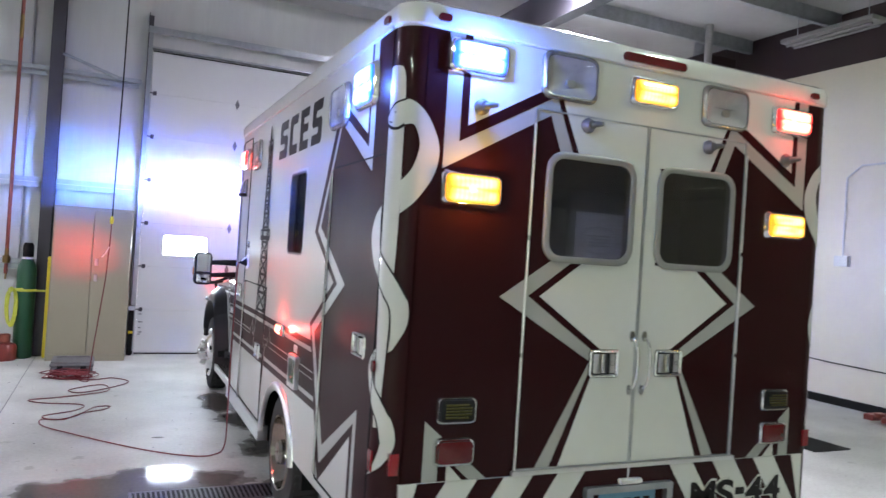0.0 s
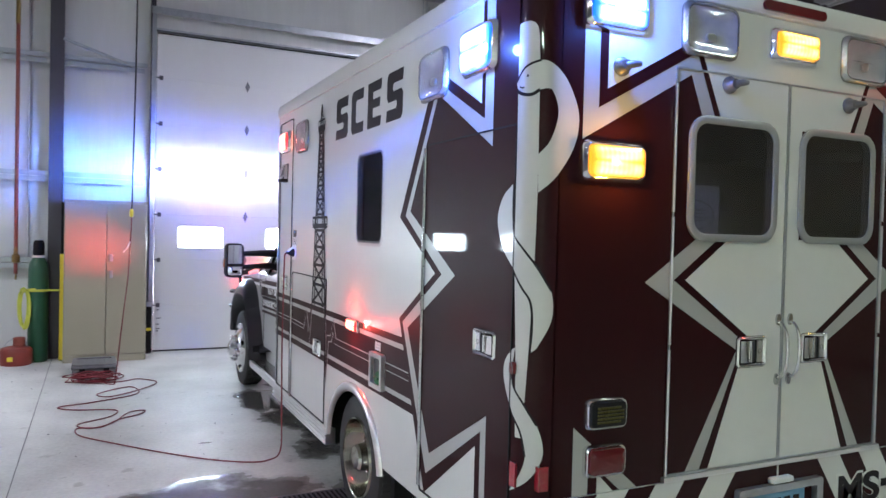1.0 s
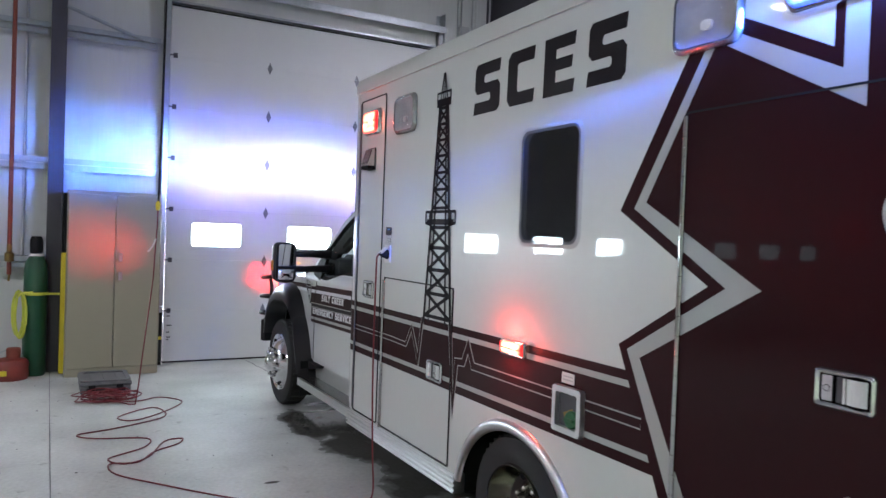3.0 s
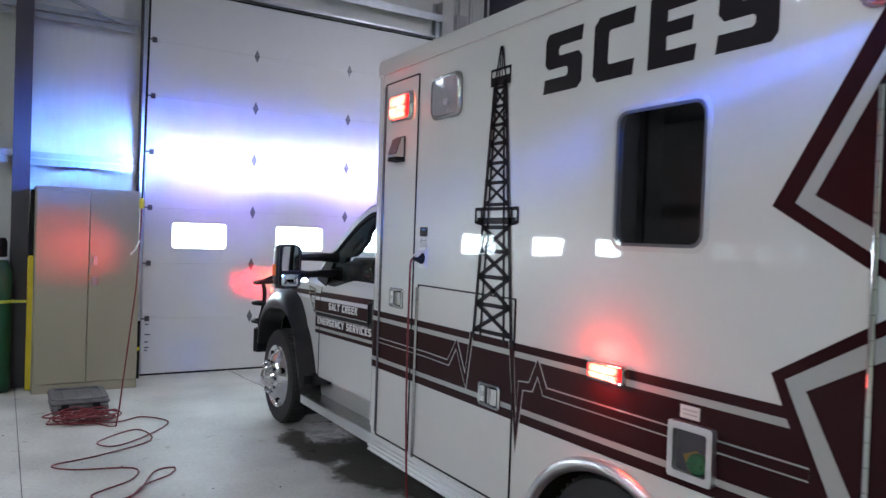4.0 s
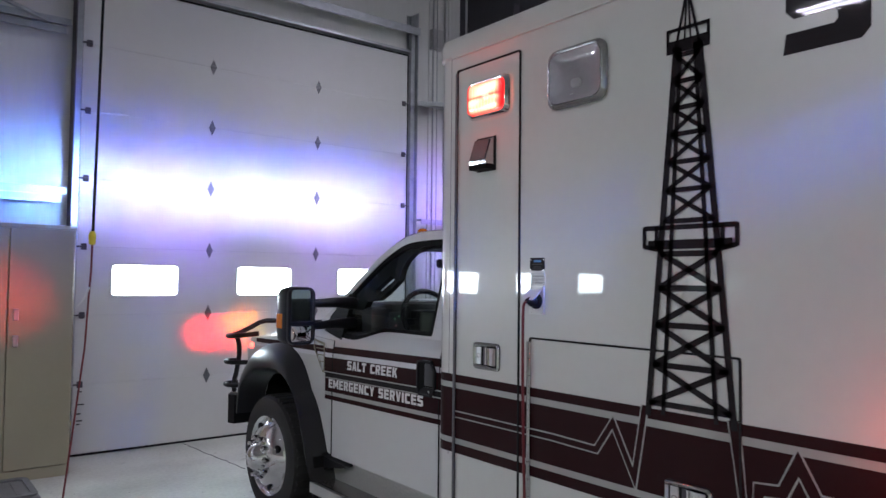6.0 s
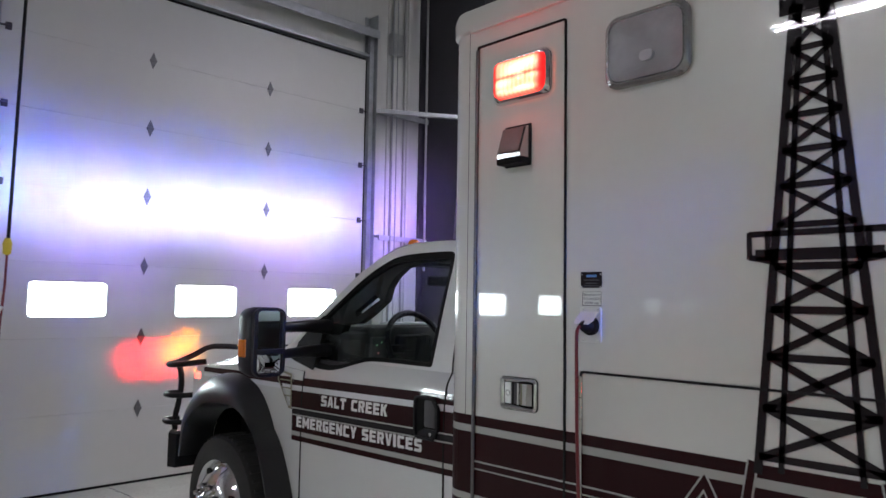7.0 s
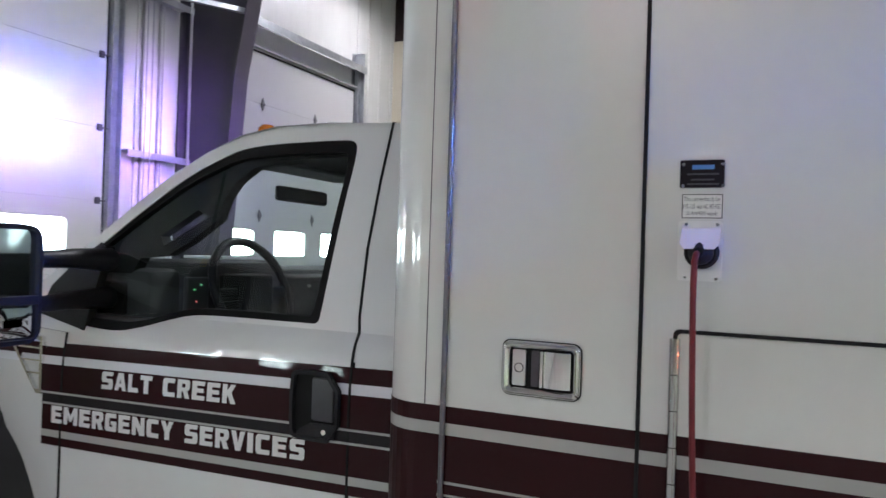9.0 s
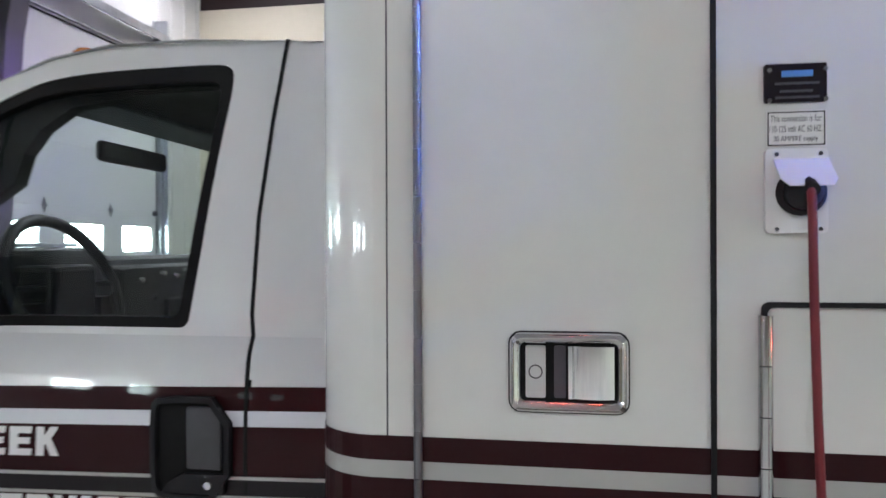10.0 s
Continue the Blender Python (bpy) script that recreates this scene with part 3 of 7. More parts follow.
def girt(x0, x1, z, label="galvanised steel wall girt", lower=True):
    t = thing("wall_girt", label, "wall girt", (x0, WN, z), "wall girts", "structure")
    y0 = WN - 0.19
    part("web", fresh((x0, x1, y0, WN - 0.016, z - 0.006, z + 0.006)), GALV, t)
    part("lip", fresh((x0, x1, y0 - 0.003, y0 + 0.004, z - 0.052, z + 0.006)), GALV, t)
    if lower:
        part("lower_lip", fresh((x0, x1 - 0.03, y0 + 0.03, y0 + 0.036, z - 0.12, z - 0.06), (x0, x1 - 0.03, y0 + 0.036, WN - 0.016, z - 0.066, z - 0.06)), GALV, t)
    return t


for z in (3.75, 2.305):
    girt(D3[1] + 0.1, -0.87, z)
    girt(D4[1] + 0.1, D3[0] - 0.1, z)
    girt(-0.71, 0.24, z)
    girt(3.98, 4.68, z - 0.1 if z > 3 else z - 0.045, lower=False)
girt(D3[1] + 0.1, -0.87, 1.24)
# flange brace at the upper girt
solid("flange_brace", tube(bmesh.new(), [(-0.72, 10.5, 3.94), (0.05, 10.52, 3.70)], 0.02), GALV, "galvanised angle brace under the upper girt", "brace", kind="structure")
solid("column_brace", band_mesh(bmesh.new(), [(3.9, 10.53), (4.83, 10.0)], 0.045, lambda a, b, d: (a, b, 3.585 + d), 0.045), GALV, "galvanised angle bracing the tapered column", "brace", kind="structure")


# ---- overhead doors ----
def hinge_mesh():
    bm = prism(bmesh.new(), [(0, 0.075), (0.032, 0.0), (0, -0.075), (-0.032, 0.0)], lambda a, b, d: (a, -d, b), 0.006)
    box(bm, -0.028, 0.028, -0.02, 0.0, -0.012, 0.012, bev=0.004, seg=1)
    return mesh_of("hinge", bm, HINGESTEEL)


def roller_mesh():
    bm = fresh((-0.02, 0.026, -0.02, 0.0, -0.028, 0.028), bev=0.004)
    tube(bm, [(-0.09, -0.02, 0.0), (0.02, -0.02, 0.0)], 0.008, 6)
    return mesh_of("roller_bracket", bm, STEEL)


HINGE, ROLLER = hinge_mesh(), roller_mesh()


def overhead_door(name, x0, x1, height, panes, hinge_xs, label):
    t = thing(name, label, "overhead door", ((x0 + x1) / 2, WN, 0), kind="structure")
    n = round(height / 0.6)
    y0, y1 = WN - 0.05, WN - 0.002
    for k in range(n):
        z0, z1 = 0.6 * k + 0.0205, 0.6 * (k + 1) + 0.0195
        if k == 2:
            holes = [rrect(a, b, 1.39, 1.665, 0.035) for a, b in panes]
            p = part("panel", holed(bmesh.new(), [(x0, z0), (x1, z0), (x1, z1), (x0, z1)], holes, lambda a, b, d: (a, y0 + d, b), y1 - y0), DOORWHITE, t)
            for a, b in panes:
                w = part("window_frame", ring_plate(bmesh.new(), rrect(a - 0.022, b + 0.022, 1.368, 1.687, 0.05), rrect(a, b, 1.39, 1.665, 0.035), lambda u, v, d: (u, y0 - 0.008 + d, v), 0.02), DOORWHITE, t)
                g = part("pane", fresh((a - 0.01, b + 0.01, y0 + 0.02, y0 + 0.026, 1.38, 1.675)), CABGLASS, w, "clear pane glaring with daylight")
                g.visible_shadow = False
        else:
            p = part("panel", fresh((x0, x1, y0, y1, z0, z1), bev=0.002), DOORWHITE, t)
        if k:
            part("joint_strip", fresh((x0, x1, y0 + 0.012, y1 - 0.012, z0 - 0.006, z0 + 0.005)), RUBBER, p)
    part("bottom_seal", fresh((x0, x1, y0 + 0.004, y1, 0.0, 0.021)), RUBBER, t, "black rubber bottom seal")
    for k in range(1, n):
        z = 0.6 * k + 0.02
        for hx in hinge_xs:
            put("hinge", HINGE, Matrix.Translation((hx, y0, z)), t)
        put("roller_bracket", ROLLER, Matrix.Translation((x0 + 0.05, y0, z)), t)
        put("roller_bracket", ROLLER, Matrix.Translation((x1 - 0.05, y0, z)) @ Matrix.Rotation(math.pi, 4, "Y"), t)
    return t


overhead_door("door_1", D1[0], D1[1], D1[2], [(0.657, 1.24), (1.824, 2.405), (2.963, 3.535)], (1.535, 2.69), "white sectional overhead door with three daylit windows")
overhead_door("door_2", D2[0], D2[1], D2[2], [(5.2, 5.78), (6.13, 6.7), (7.03, 7.57)], (5.86, 6.83), "white sectional overhead door in the next bay")
overhead_door("door_3", *D3, [(-5.46, -4.88), (-4.24, -3.65), (-3.02, -2.43)], (-4.56, -3.34), "white sectional overhead door of a further bay")
overhead_door("door_4", *D4, [(-10.6, -10.0), (-9.4, -8.8), (-8.2, -7.6)], (-9.7, -8.5), "white sectional overhead door of the last bay")
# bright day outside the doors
# glow set weaker here, so these panes mirror only faintly
solid("backdrop", fresh((-11.5, -6.6, 11.4, 11.42, 0.4, 2.6)), DIMDAY, "dim daylight outside the last door", "backdrop", kind="structure")
solid("backdrop", fresh((-6.5, 9.0, 11.4, 11.42, 0.4, 2.6)), DAYLIGHT, "glaring daylight outside the door windows", "backdrop", kind="structure")


def door_rails(x0, x1, h, label):
    t = thing("door_track", label, "door track", (x0, WN, 0), "door tracks", "structure")
    for s, x in ((-1, x0 - 0.045), (1, x1 + 0.045)):
        part("upright_track", fresh((x - 0.026, x + 0.026, WN - 0.105, WN - 0.1, 0.05, h + 0.3), (x - s * 0.028 - 0.002, x - s * 0.028 + 0.002, WN - 0.105, WN - 0.05, 0.05, h + 0.3)), GALV, t)
        part("jamb_angle", fresh((x + s * 0.03 - 0.004, x + s * 0.03 + 0.004, WN - 0.16, WN - 0.002, 0.0, h + 0.5), (x - 0.03, x + 0.03, WN - 0.012, WN - 0.004, 0.0, h + 0.5)), STEEL if s < 0 else GALV, t, "steel jamb angle")
        part("jamb_seal", fresh((x - s * 0.02 - 0.012, x - s * 0.02 + 0.012, WN - 0.045, WN - 0.014, 0.0, h)), RUBBER, t, "black rubber jamb seal")
    part("head_seal", fresh((x0, x1, WN - 0.065, WN - 0.05, h - 0.004, h + 0.012)), RUBBER, t, "black rubber head seal")
    part("head_angle", fresh((x0 - 0.08, x1 + 0.08, WN - 0.09, WN - 0.004, h + 0.035, h + 0.06)), GALV, t)
    part("head_girt", fresh((x0 - 0.08, x1 + 0.08, WN - 0.19, WN - 0.015, h + 0.30, h + 0.31), (x0 - 0.08, x1 + 0.08, WN - 0.194, WN - 0.186, h + 0.22, h + 0.31)), GALV, t)
    return t


door_rails(D1[0], D1[1], D1[2], "galvanised tracks and shaft of the overhead door")
door_rails(*D3, "galvanised tracks and shaft of a further overhead door")
door_rails(D2[0], D2[1], D2[2], "galvanised tracks and shaft of the next overhead door")

# chains, conduits and pipes on the wall between the doors
for k, x in enumerate((4.06, 4.12)):
    solid("hoist_chain", tube(bmesh.new(), [(x, WN - 0.28, ROOF), (x + 0.01, WN - 0.28, 2.5), (x, WN - 0.28, 1.0)], 0.006, 6), GALV, "thin steel hoist chain hanging beside the door", "chain", "hoist chains")
for k, x in enumerate((4.26, 4.44)):
    solid("conduit", tube(bmesh.new(), [(x, WN - 0.03, 0.6), (x, WN - 0.03, ROOF - 0.1)], 0.013), CONDUIT, "grey electrical conduit on the wall", "conduit", "wall conduits")
solid("conduit", tube(bmesh.new(), [(4.6, WN - 0.24, 1.9), (4.6, WN - 0.24, ROOF - 0.1)], 0.013), CONDUIT, "pale conduit beside the steel column", "conduit", "wall conduits")
solid("junction_box", fresh((4.2, 4.36, WN - 0.1, WN - 0.02, 4.35, 4.6), bev=0.008), CONDUIT, "grey electrical box by the door head", "electrical box")
t = thing("wall_pipe", "red iron air line with brass valve on the wall", "pipe", (-1.2, WN, 1.0))
part("pipe", tube(bmesh.new(), [(-1.2, WN - 0.24, 1.05), (-1.2, WN - 0.24, 5.1)], 0.022), REDPIPE, t)
part("valve", lathe(bmesh.new(), [(0, 0), (0.045, 0.02), (0.045, 0.1), (0.025, 0.12), (0.025, 0.2), (0, 0.2)], pose(-1.2, WN - 0.24, 1.17), 12), BRASS, t, "brass valve")
part("collar", tube(bmesh.new(), [(-1.2, WN - 0.24, 4.05), (-1.2, WN - 0.24, 4.35)], 0.025), BRASS, t, "brass collar")
part("drip_leg", tube(bmesh.new(), [(-1.2, WN - 0.24, 0.98), (-1.19, WN - 0.24, 1.2)], 0.012), BRASS, t)
solid("conduit", tube(bmesh.new(), [(-1.09, WN - 0.03, 1.2), (-1.09, WN - 0.03, 5.1)], 0.014), CONDUIT, "grey electrical conduit on the wall", "conduit", "wall conduits")
# right wall: conduit run with a box
solid("conduit", tube(bmesh.new(), [(WE - 0.03, 6.35, 1.95), (WE - 0.03, 6.35, 3.0), (WE - 0.03, 6.15, 3.15), (WE - 0.03, 3.0, 3.2)], 0.014), CONDUIT, "grey conduit bending along the beige wall", "conduit", "wall conduits")
solid("outlet_box", fresh((WE - 0.07, WE - 0.002, 6.25, 6.45, 1.83, 1.97), bev=0.006), CONDUIT, "small grey outlet box on the beige wall", "outlet box")
solid("wall_cable", tube(bmesh.new(), [(WE - 0.012, 8.0, 0.62), (WE - 0.012, 6.5, 0.55), (WE - 0.012, 4.0, 0.5)], 0.008), MATTBLACK, "thin black cable along the beige wall", "cable")
solid("vent_pipe", tube(bmesh.new(), [(7.72, 7.9, 3.6), (7.72, 7.9, ROOF - 0.02)], 0.055, 14), CONDUIT, "pale upright vent pipe under the roof", "vent pipe")
solid("unit_heater", fresh((7.95, 8.6, 8.2, 8.9, 4.5, 4.95), bev=0.03), REDSTEEL, "dark hanging unit heater under the roof", "unit heater")
solid("heater_flue", tube(bmesh.new(), [(8.2, 8.6, 4.9), (8.22, 8.6, ROOF - 0.02)], 0.09, 12), GALV, "galvanised flue of the unit heater", "flue")


# ---- ceiling fixtures ----
def tube_fixture(x, y, z, lit):
    t = thing("ceiling_light", "white two-tube fluorescent ceiling fixture" + (", lit" if lit else ", unlit"), "ceiling light", (x, y, z), "ceiling lights")
    part("housing", fresh((x - 0.14, x + 0.14, y - 0.65, y + 0.65, z, z + 0.06), bev=0.01), DOORWHITE if lit else SHADEDFIXTURE, t)
    for s in (-0.07, 0.07):
        part("tube", tube(bmesh.new(), [(x + s, y - 0.6, z - 0.03), (x + s, y + 0.6, z - 0.03)], 0.016, 10), TUBE if lit else SHADEDFIXTURE, t, "glowing white tube" if lit else "")
    for s in (-0.5, 0.5):
        part("hanger", tube(bmesh.new(), [(x, y + s, z + 0.05), (x, y + s, ROOF)], 0.005, 6), GALV, t)
    return t


for x, y, z, w in TUBES:
    tube_fixture(x, y, z, True)
tube_fixture(8.1, 6.2, 4.75, False)

# ---- the ambulance ----
XL, XR, YR, YF = 1.0, 3.44, 2.5, 6.405    # box: left side, right side, rear, front
XC = (XL + XR) / 2
RC = 0.1                                   # corner radius of the box
amb = thing("ambulance", "white and maroon box ambulance, warning lights lit, parked and plugged in", "ambulance", (XC, 5.6, 0))


def on_side(a, b, d):
    """(y, z) on the left side of the box, raised by d."""
    return (XL - d, a, b)


def on_rear(a, b, d):
    return (a, YR - d, b)


def lift(to3, h):
    return lambda a, b, d: to3(a, b, h + d)


def around(u, z, d):
    """Unrolled skin round the rear left corner: u = 0 where the side ends, growing to the rear face."""
    q = RC * math.pi / 2
    if u <= 0:
        return (XL - d, YR + RC - u, z)
    if u >= q:
        return (XL + RC + u - q, YR - d, z)
    a = u / RC
    return (XL + RC - (RC + d) * math.cos(a), YR + RC - (RC + d) * math.sin(a), z)


def plan(r, off=0.0):
    pts = []
    for cx, cy, s in ((XR - r, YF - r, 0), (XL + r, YF - r, 90), (XL + r, YR + r, 180), (XR - r, YR + r, 270)):
        for k in range(9):
            t = radians(s + 90 * k / 8)
            pts.append((cx + (r + off) * math.cos(t), cy + (r + off) * math.sin(t)))
    return pts


def loft(bm, rings, cap0=True, cap1=True):
    vs = [[bm.verts.new(p) for p in r] for r in rings]
    n = len(vs[0])
    for a, b in zip(vs, vs[1:]):
        for k in range(n):
            bm.faces.new((a[k], a[(k + 1) % n], b[(k + 1) % n], b[k]))
    if cap0:
        bm.faces.new(vs[0][::-1])
    if cap1:
        bm.faces.new(vs[-1])
    return bm


P0 = plan(RC)
bm = loft(bmesh.new(), [[(x, y, 0.8) for x, y in P0], [(x, y, 2.56) for x, y in P0]])
flat = [f for f in bm.faces if len(f.verts) == 4 and f.calc_area() > 2 and f.calc_center_median().y < YF - 0.05]
bmesh.ops.delete(bm, geom=flat, context="FACES_ONLY")
body = part("module_body", bm, WHITE, amb, smooth=30)
XM = 2.226                                 # middle line of the rear doors
WIN_L, WIN_R = (1.682, 2.162, 1.652, 2.135), (2.29, 2.77, 1.652, 2.135)
SIDE_WIN, FAR_WIN = (3.908, 4.345, 1.58, 2.105), (5.2, 5.6, 1.5, 2.08)


def opening(w):
    return rrect(w[0] + 0.018, w[1] - 0.018, w[2] + 0.018, w[3] - 0.018, 0.06, 6)


walls = ((("left_wall"), [(2.6, 0.8), (6.305, 0.8), (6.305, 2.56), (2.6, 2.56)], [opening(SIDE_WIN)], lambda a, b, d: (XL + d, a, b)),
         (("right_wall"), [(2.6, 0.8), (6.305, 0.8), (6.305, 2.56), (2.6, 2.56)], [opening(FAR_WIN)], lambda a, b, d: (XR - d, a, b)),
         (("rear_wall"), [(1.1, 0.8), (3.34, 0.8), (3.34, 2.56), (1.1, 2.56)], [opening(WIN_L), opening(WIN_R)], lambda a, b, d: (a, YR + d, b)))
# near-black lining: the unlit interior's dark is put into its colour
for name, o, holes, f in walls:
    part(name, holed(bmesh.new(), o, holes, f, 0.03), WHITE, amb)
    part("dark_lining", holed(bmesh.new(), o, holes, (lambda g: lambda a, b, d: g(a, b, 0.031 + d))(f), 0.006), DASH, amb)
part("dark_lining", fresh((1.1, 3.34, YF - 0.06, YF - 0.05, 0.8, 2.55), (1.04, 3.4, 2.55, 6.34, 2.53, 2.55), (1.04, 3.4, 2.55, 6.34, 0.81, 0.83)), DASH, amb)
# bench and cabinets, unseen, in the same darkening colour
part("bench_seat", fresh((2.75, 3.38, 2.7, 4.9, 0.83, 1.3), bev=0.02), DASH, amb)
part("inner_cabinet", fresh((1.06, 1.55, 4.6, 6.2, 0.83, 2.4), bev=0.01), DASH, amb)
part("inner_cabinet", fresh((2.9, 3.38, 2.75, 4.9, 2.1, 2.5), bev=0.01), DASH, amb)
# glowing disc added for the lamp over the notice
part("fill_disc", lathe(bmesh.new(), [(0, 2.53), (0.1, 2.53), (0.09, 2.515), (0, 2.512)], pose(2.5, 3.0, 0), 20), FILLGLOW, amb, "round white glowing disc, added unseen above the notice")
rf = [(0.0, 2.56), (0.012, 2.568), (0.014, 2.62), (0.004, 2.65), (-0.03, 2.668), (-0.1, 2.68)]
part("roof_cap", loft(bmesh.new(), [[(x, y, z) for x, y in plan(RC, o)] for o, z in rf]), WHITE, amb, smooth=40)
# lower skirts with wheel openings
arch = [(4.33 - 0.465 * math.cos(radians(a)), 0.33 + 0.435 * math.sin(radians(a))) for a in range(16, 171, 7)]
low = [(2.6, 0.45)] + arch + [(4.8, 0.40), (6.305, 0.40), (6.305, 0.8), (2.6, 0.8)]
for x, s in ((XL, 1), (XR, -1)):
    part("side_skirt", prism(bmesh.new(), low, lambda a, b, d: (x + s * d, a, b), 0.012), WHITE, amb)
q = [p for p in plan(RC)]
for name, sel in (("rear_corner", lambda x, y: y < YR + RC + 1e-4 and x < XL + RC + 1e-4), ("rear_corner", lambda x, y: y < YR + RC + 1e-4 and x > XR - RC - 1e-4),
                  ("front_corner", lambda x, y: y > YF - RC - 1e-4 and x < XL + RC + 1e-4), ("front_corner", lambda x, y: y > YF - RC - 1e-4 and x > XR - RC - 1e-4)):
    pts = [p for p in q if sel(*p)]
    cx, cy = (XL + RC if pts[0][0] < XC else XR - RC), (YR + RC if pts[0][1] < 4 else YF - RC)
    part(name, prism(bmesh.new(), pts + [(cx, cy)], lambda a, b, d: (a, b, 0.45 + d), 0.35), WHITE, amb)
part("rear_lower_panel", fresh((XL + RC, XR - RC, YR, YR + 0.05, 0.45, 0.8)), WHITE, amb)
part("front_lower_panel", fresh((XL + RC, XR - RC, YF - 0.05, YF, 0.45, 0.8)), WHITE, amb)
part("chassis", fresh((1.5, 2.94, 2.7, 8.9, 0.45, 0.78), (1.3, 3.1, 4.9, 6.2, 0.42, 0.78), (1.3, 3.1, 2.6, 3.8, 0.5, 0.78)), MATTBLACK, amb, "black chassis and underbody")
for x0, x1 in ((XL + 0.04, 1.5), (2.94, XR - 0.04)):
    part("wheel_well", fresh((x0, x1, 3.78, 3.83, 0.3, 0.8), (x0, x1, 4.84, 4.89, 0.3, 0.8), (x0, x1, 3.78, 4.89, 0.78, 0.799)), MATTBLACK, amb)


def arch_trim(x, s):
    """A half-round polished moulding along the edge of the wheel opening."""
    bm = bmesh.new()
    rows = []
    for a in range(10, 173, 3):
        c, n = math.cos(radians(a)), math.sin(radians(a))
        rows.append([bm.verts.new((x - s * (0.001 + 0.021 * math.sin(p)), 4.33 - (0.465 + 0.028 * math.cos(p)) * c, 0.33 + (0.436 + 0.028 * math.cos(p)) * n)) for p in [k * math.pi / 8 for k in range(9)]])
    for A, B in zip(rows, rows[1:]):
        for k in range(8):
            bm.faces.new((A[k], A[k + 1], B[k + 1], B[k]))
    return bm


for x, s in ((XL, 1), (XR, -1)):
    part("wheel_arch_trim", arch_trim(x, s), ALU, amb, "half-round polished wheel arch trim", smooth=60)
# ribbed aluminium kick rail below the box
for x, s in ((XL, 1), (XR, -1)):
    k = part("kick_rail", fresh((min(x - s * 0.01, x + s * 0.05), max(x - s * 0.01, x + s * 0.05), 4.815, 6.31, 0.31, 0.405)), ALU, amb, "ribbed aluminium kick rail")
    for z in (0.315, 0.34, 0.365, 0.39):
        part("rib", tube(bmesh.new(), [(x - s * 0.012, 4.815, z), (x - s * 0.012, 6.31, z)], 0.008, 8), ALU, k)
part("front_edge_plate", fresh((XL + 0.06, XL + 0.2, 6.408, 6.425, 0.41, 0.80), bev=0.003), DIAMOND, amb, "tread plate front corner guard")

# side stripes
def stripe(name, z0, z1, m, h=0.0012, y0=3.38, y1=6.305):
    part(name, prism(bmesh.new(), [(y0, z0), (y1, z0), (y1, z1), (y0, z1)], on_side, h), m, amb)
    # round the front corner
    bm = bmesh.new()
    pts = [(YF - RC + (RC + h) * math.sin(radians(a)), XL + RC - (RC + h) * math.cos(radians(a))) for a in range(0, 91, 10)]
    prev = None
    for (y, x) in pts:
        cur = [bm.verts.new((x, y, z0)), bm.verts.new((x, y, z1))]
        if prev:
            bm.faces.new((prev[0], cur[0], cur[1], prev[1]))
        prev = cur
    part(name, bm, m, amb)


stripe("stripe", 1.119, 1.154, MAROON)
stripe("stripe", 1.094, 1.119, SILVER)
stripe("stripe", 0.878, 1.094, MAROON)
stripe("stripe", 0.854, 0.878, SILVER)
stripe("stripe", 0.814, 0.854, MAROON)

# heartbeat line running into the lattice tower
left_line = [(6.25, 0.982), (5.666, 0.983), (5.45, 0.977), (5.377, 1.083), (5.287, 0.914), (5.244, 1.16)]
right_line = [(4.93, 1.16), (4.877, 0.738), (4.852, 0.976), (4.783, 0.983), (4.739, 1.073), (4.688, 0.981), (3.54, 0.978)]
for pts, w, inner in ((left_line, 0.031, 0.0205), (right_line, 0.042, 0.0315)):
    L3 = part("heartbeat_line", band_mesh(bmesh.new(), pts, w, lift(on_side, 0.0012), 0.0012), SILVER, amb)
    part("heartbeat_core", band_mesh(bmesh.new(), pts, inner, lift(on_side, 0.0024), 0.0012), MAROON, L3)


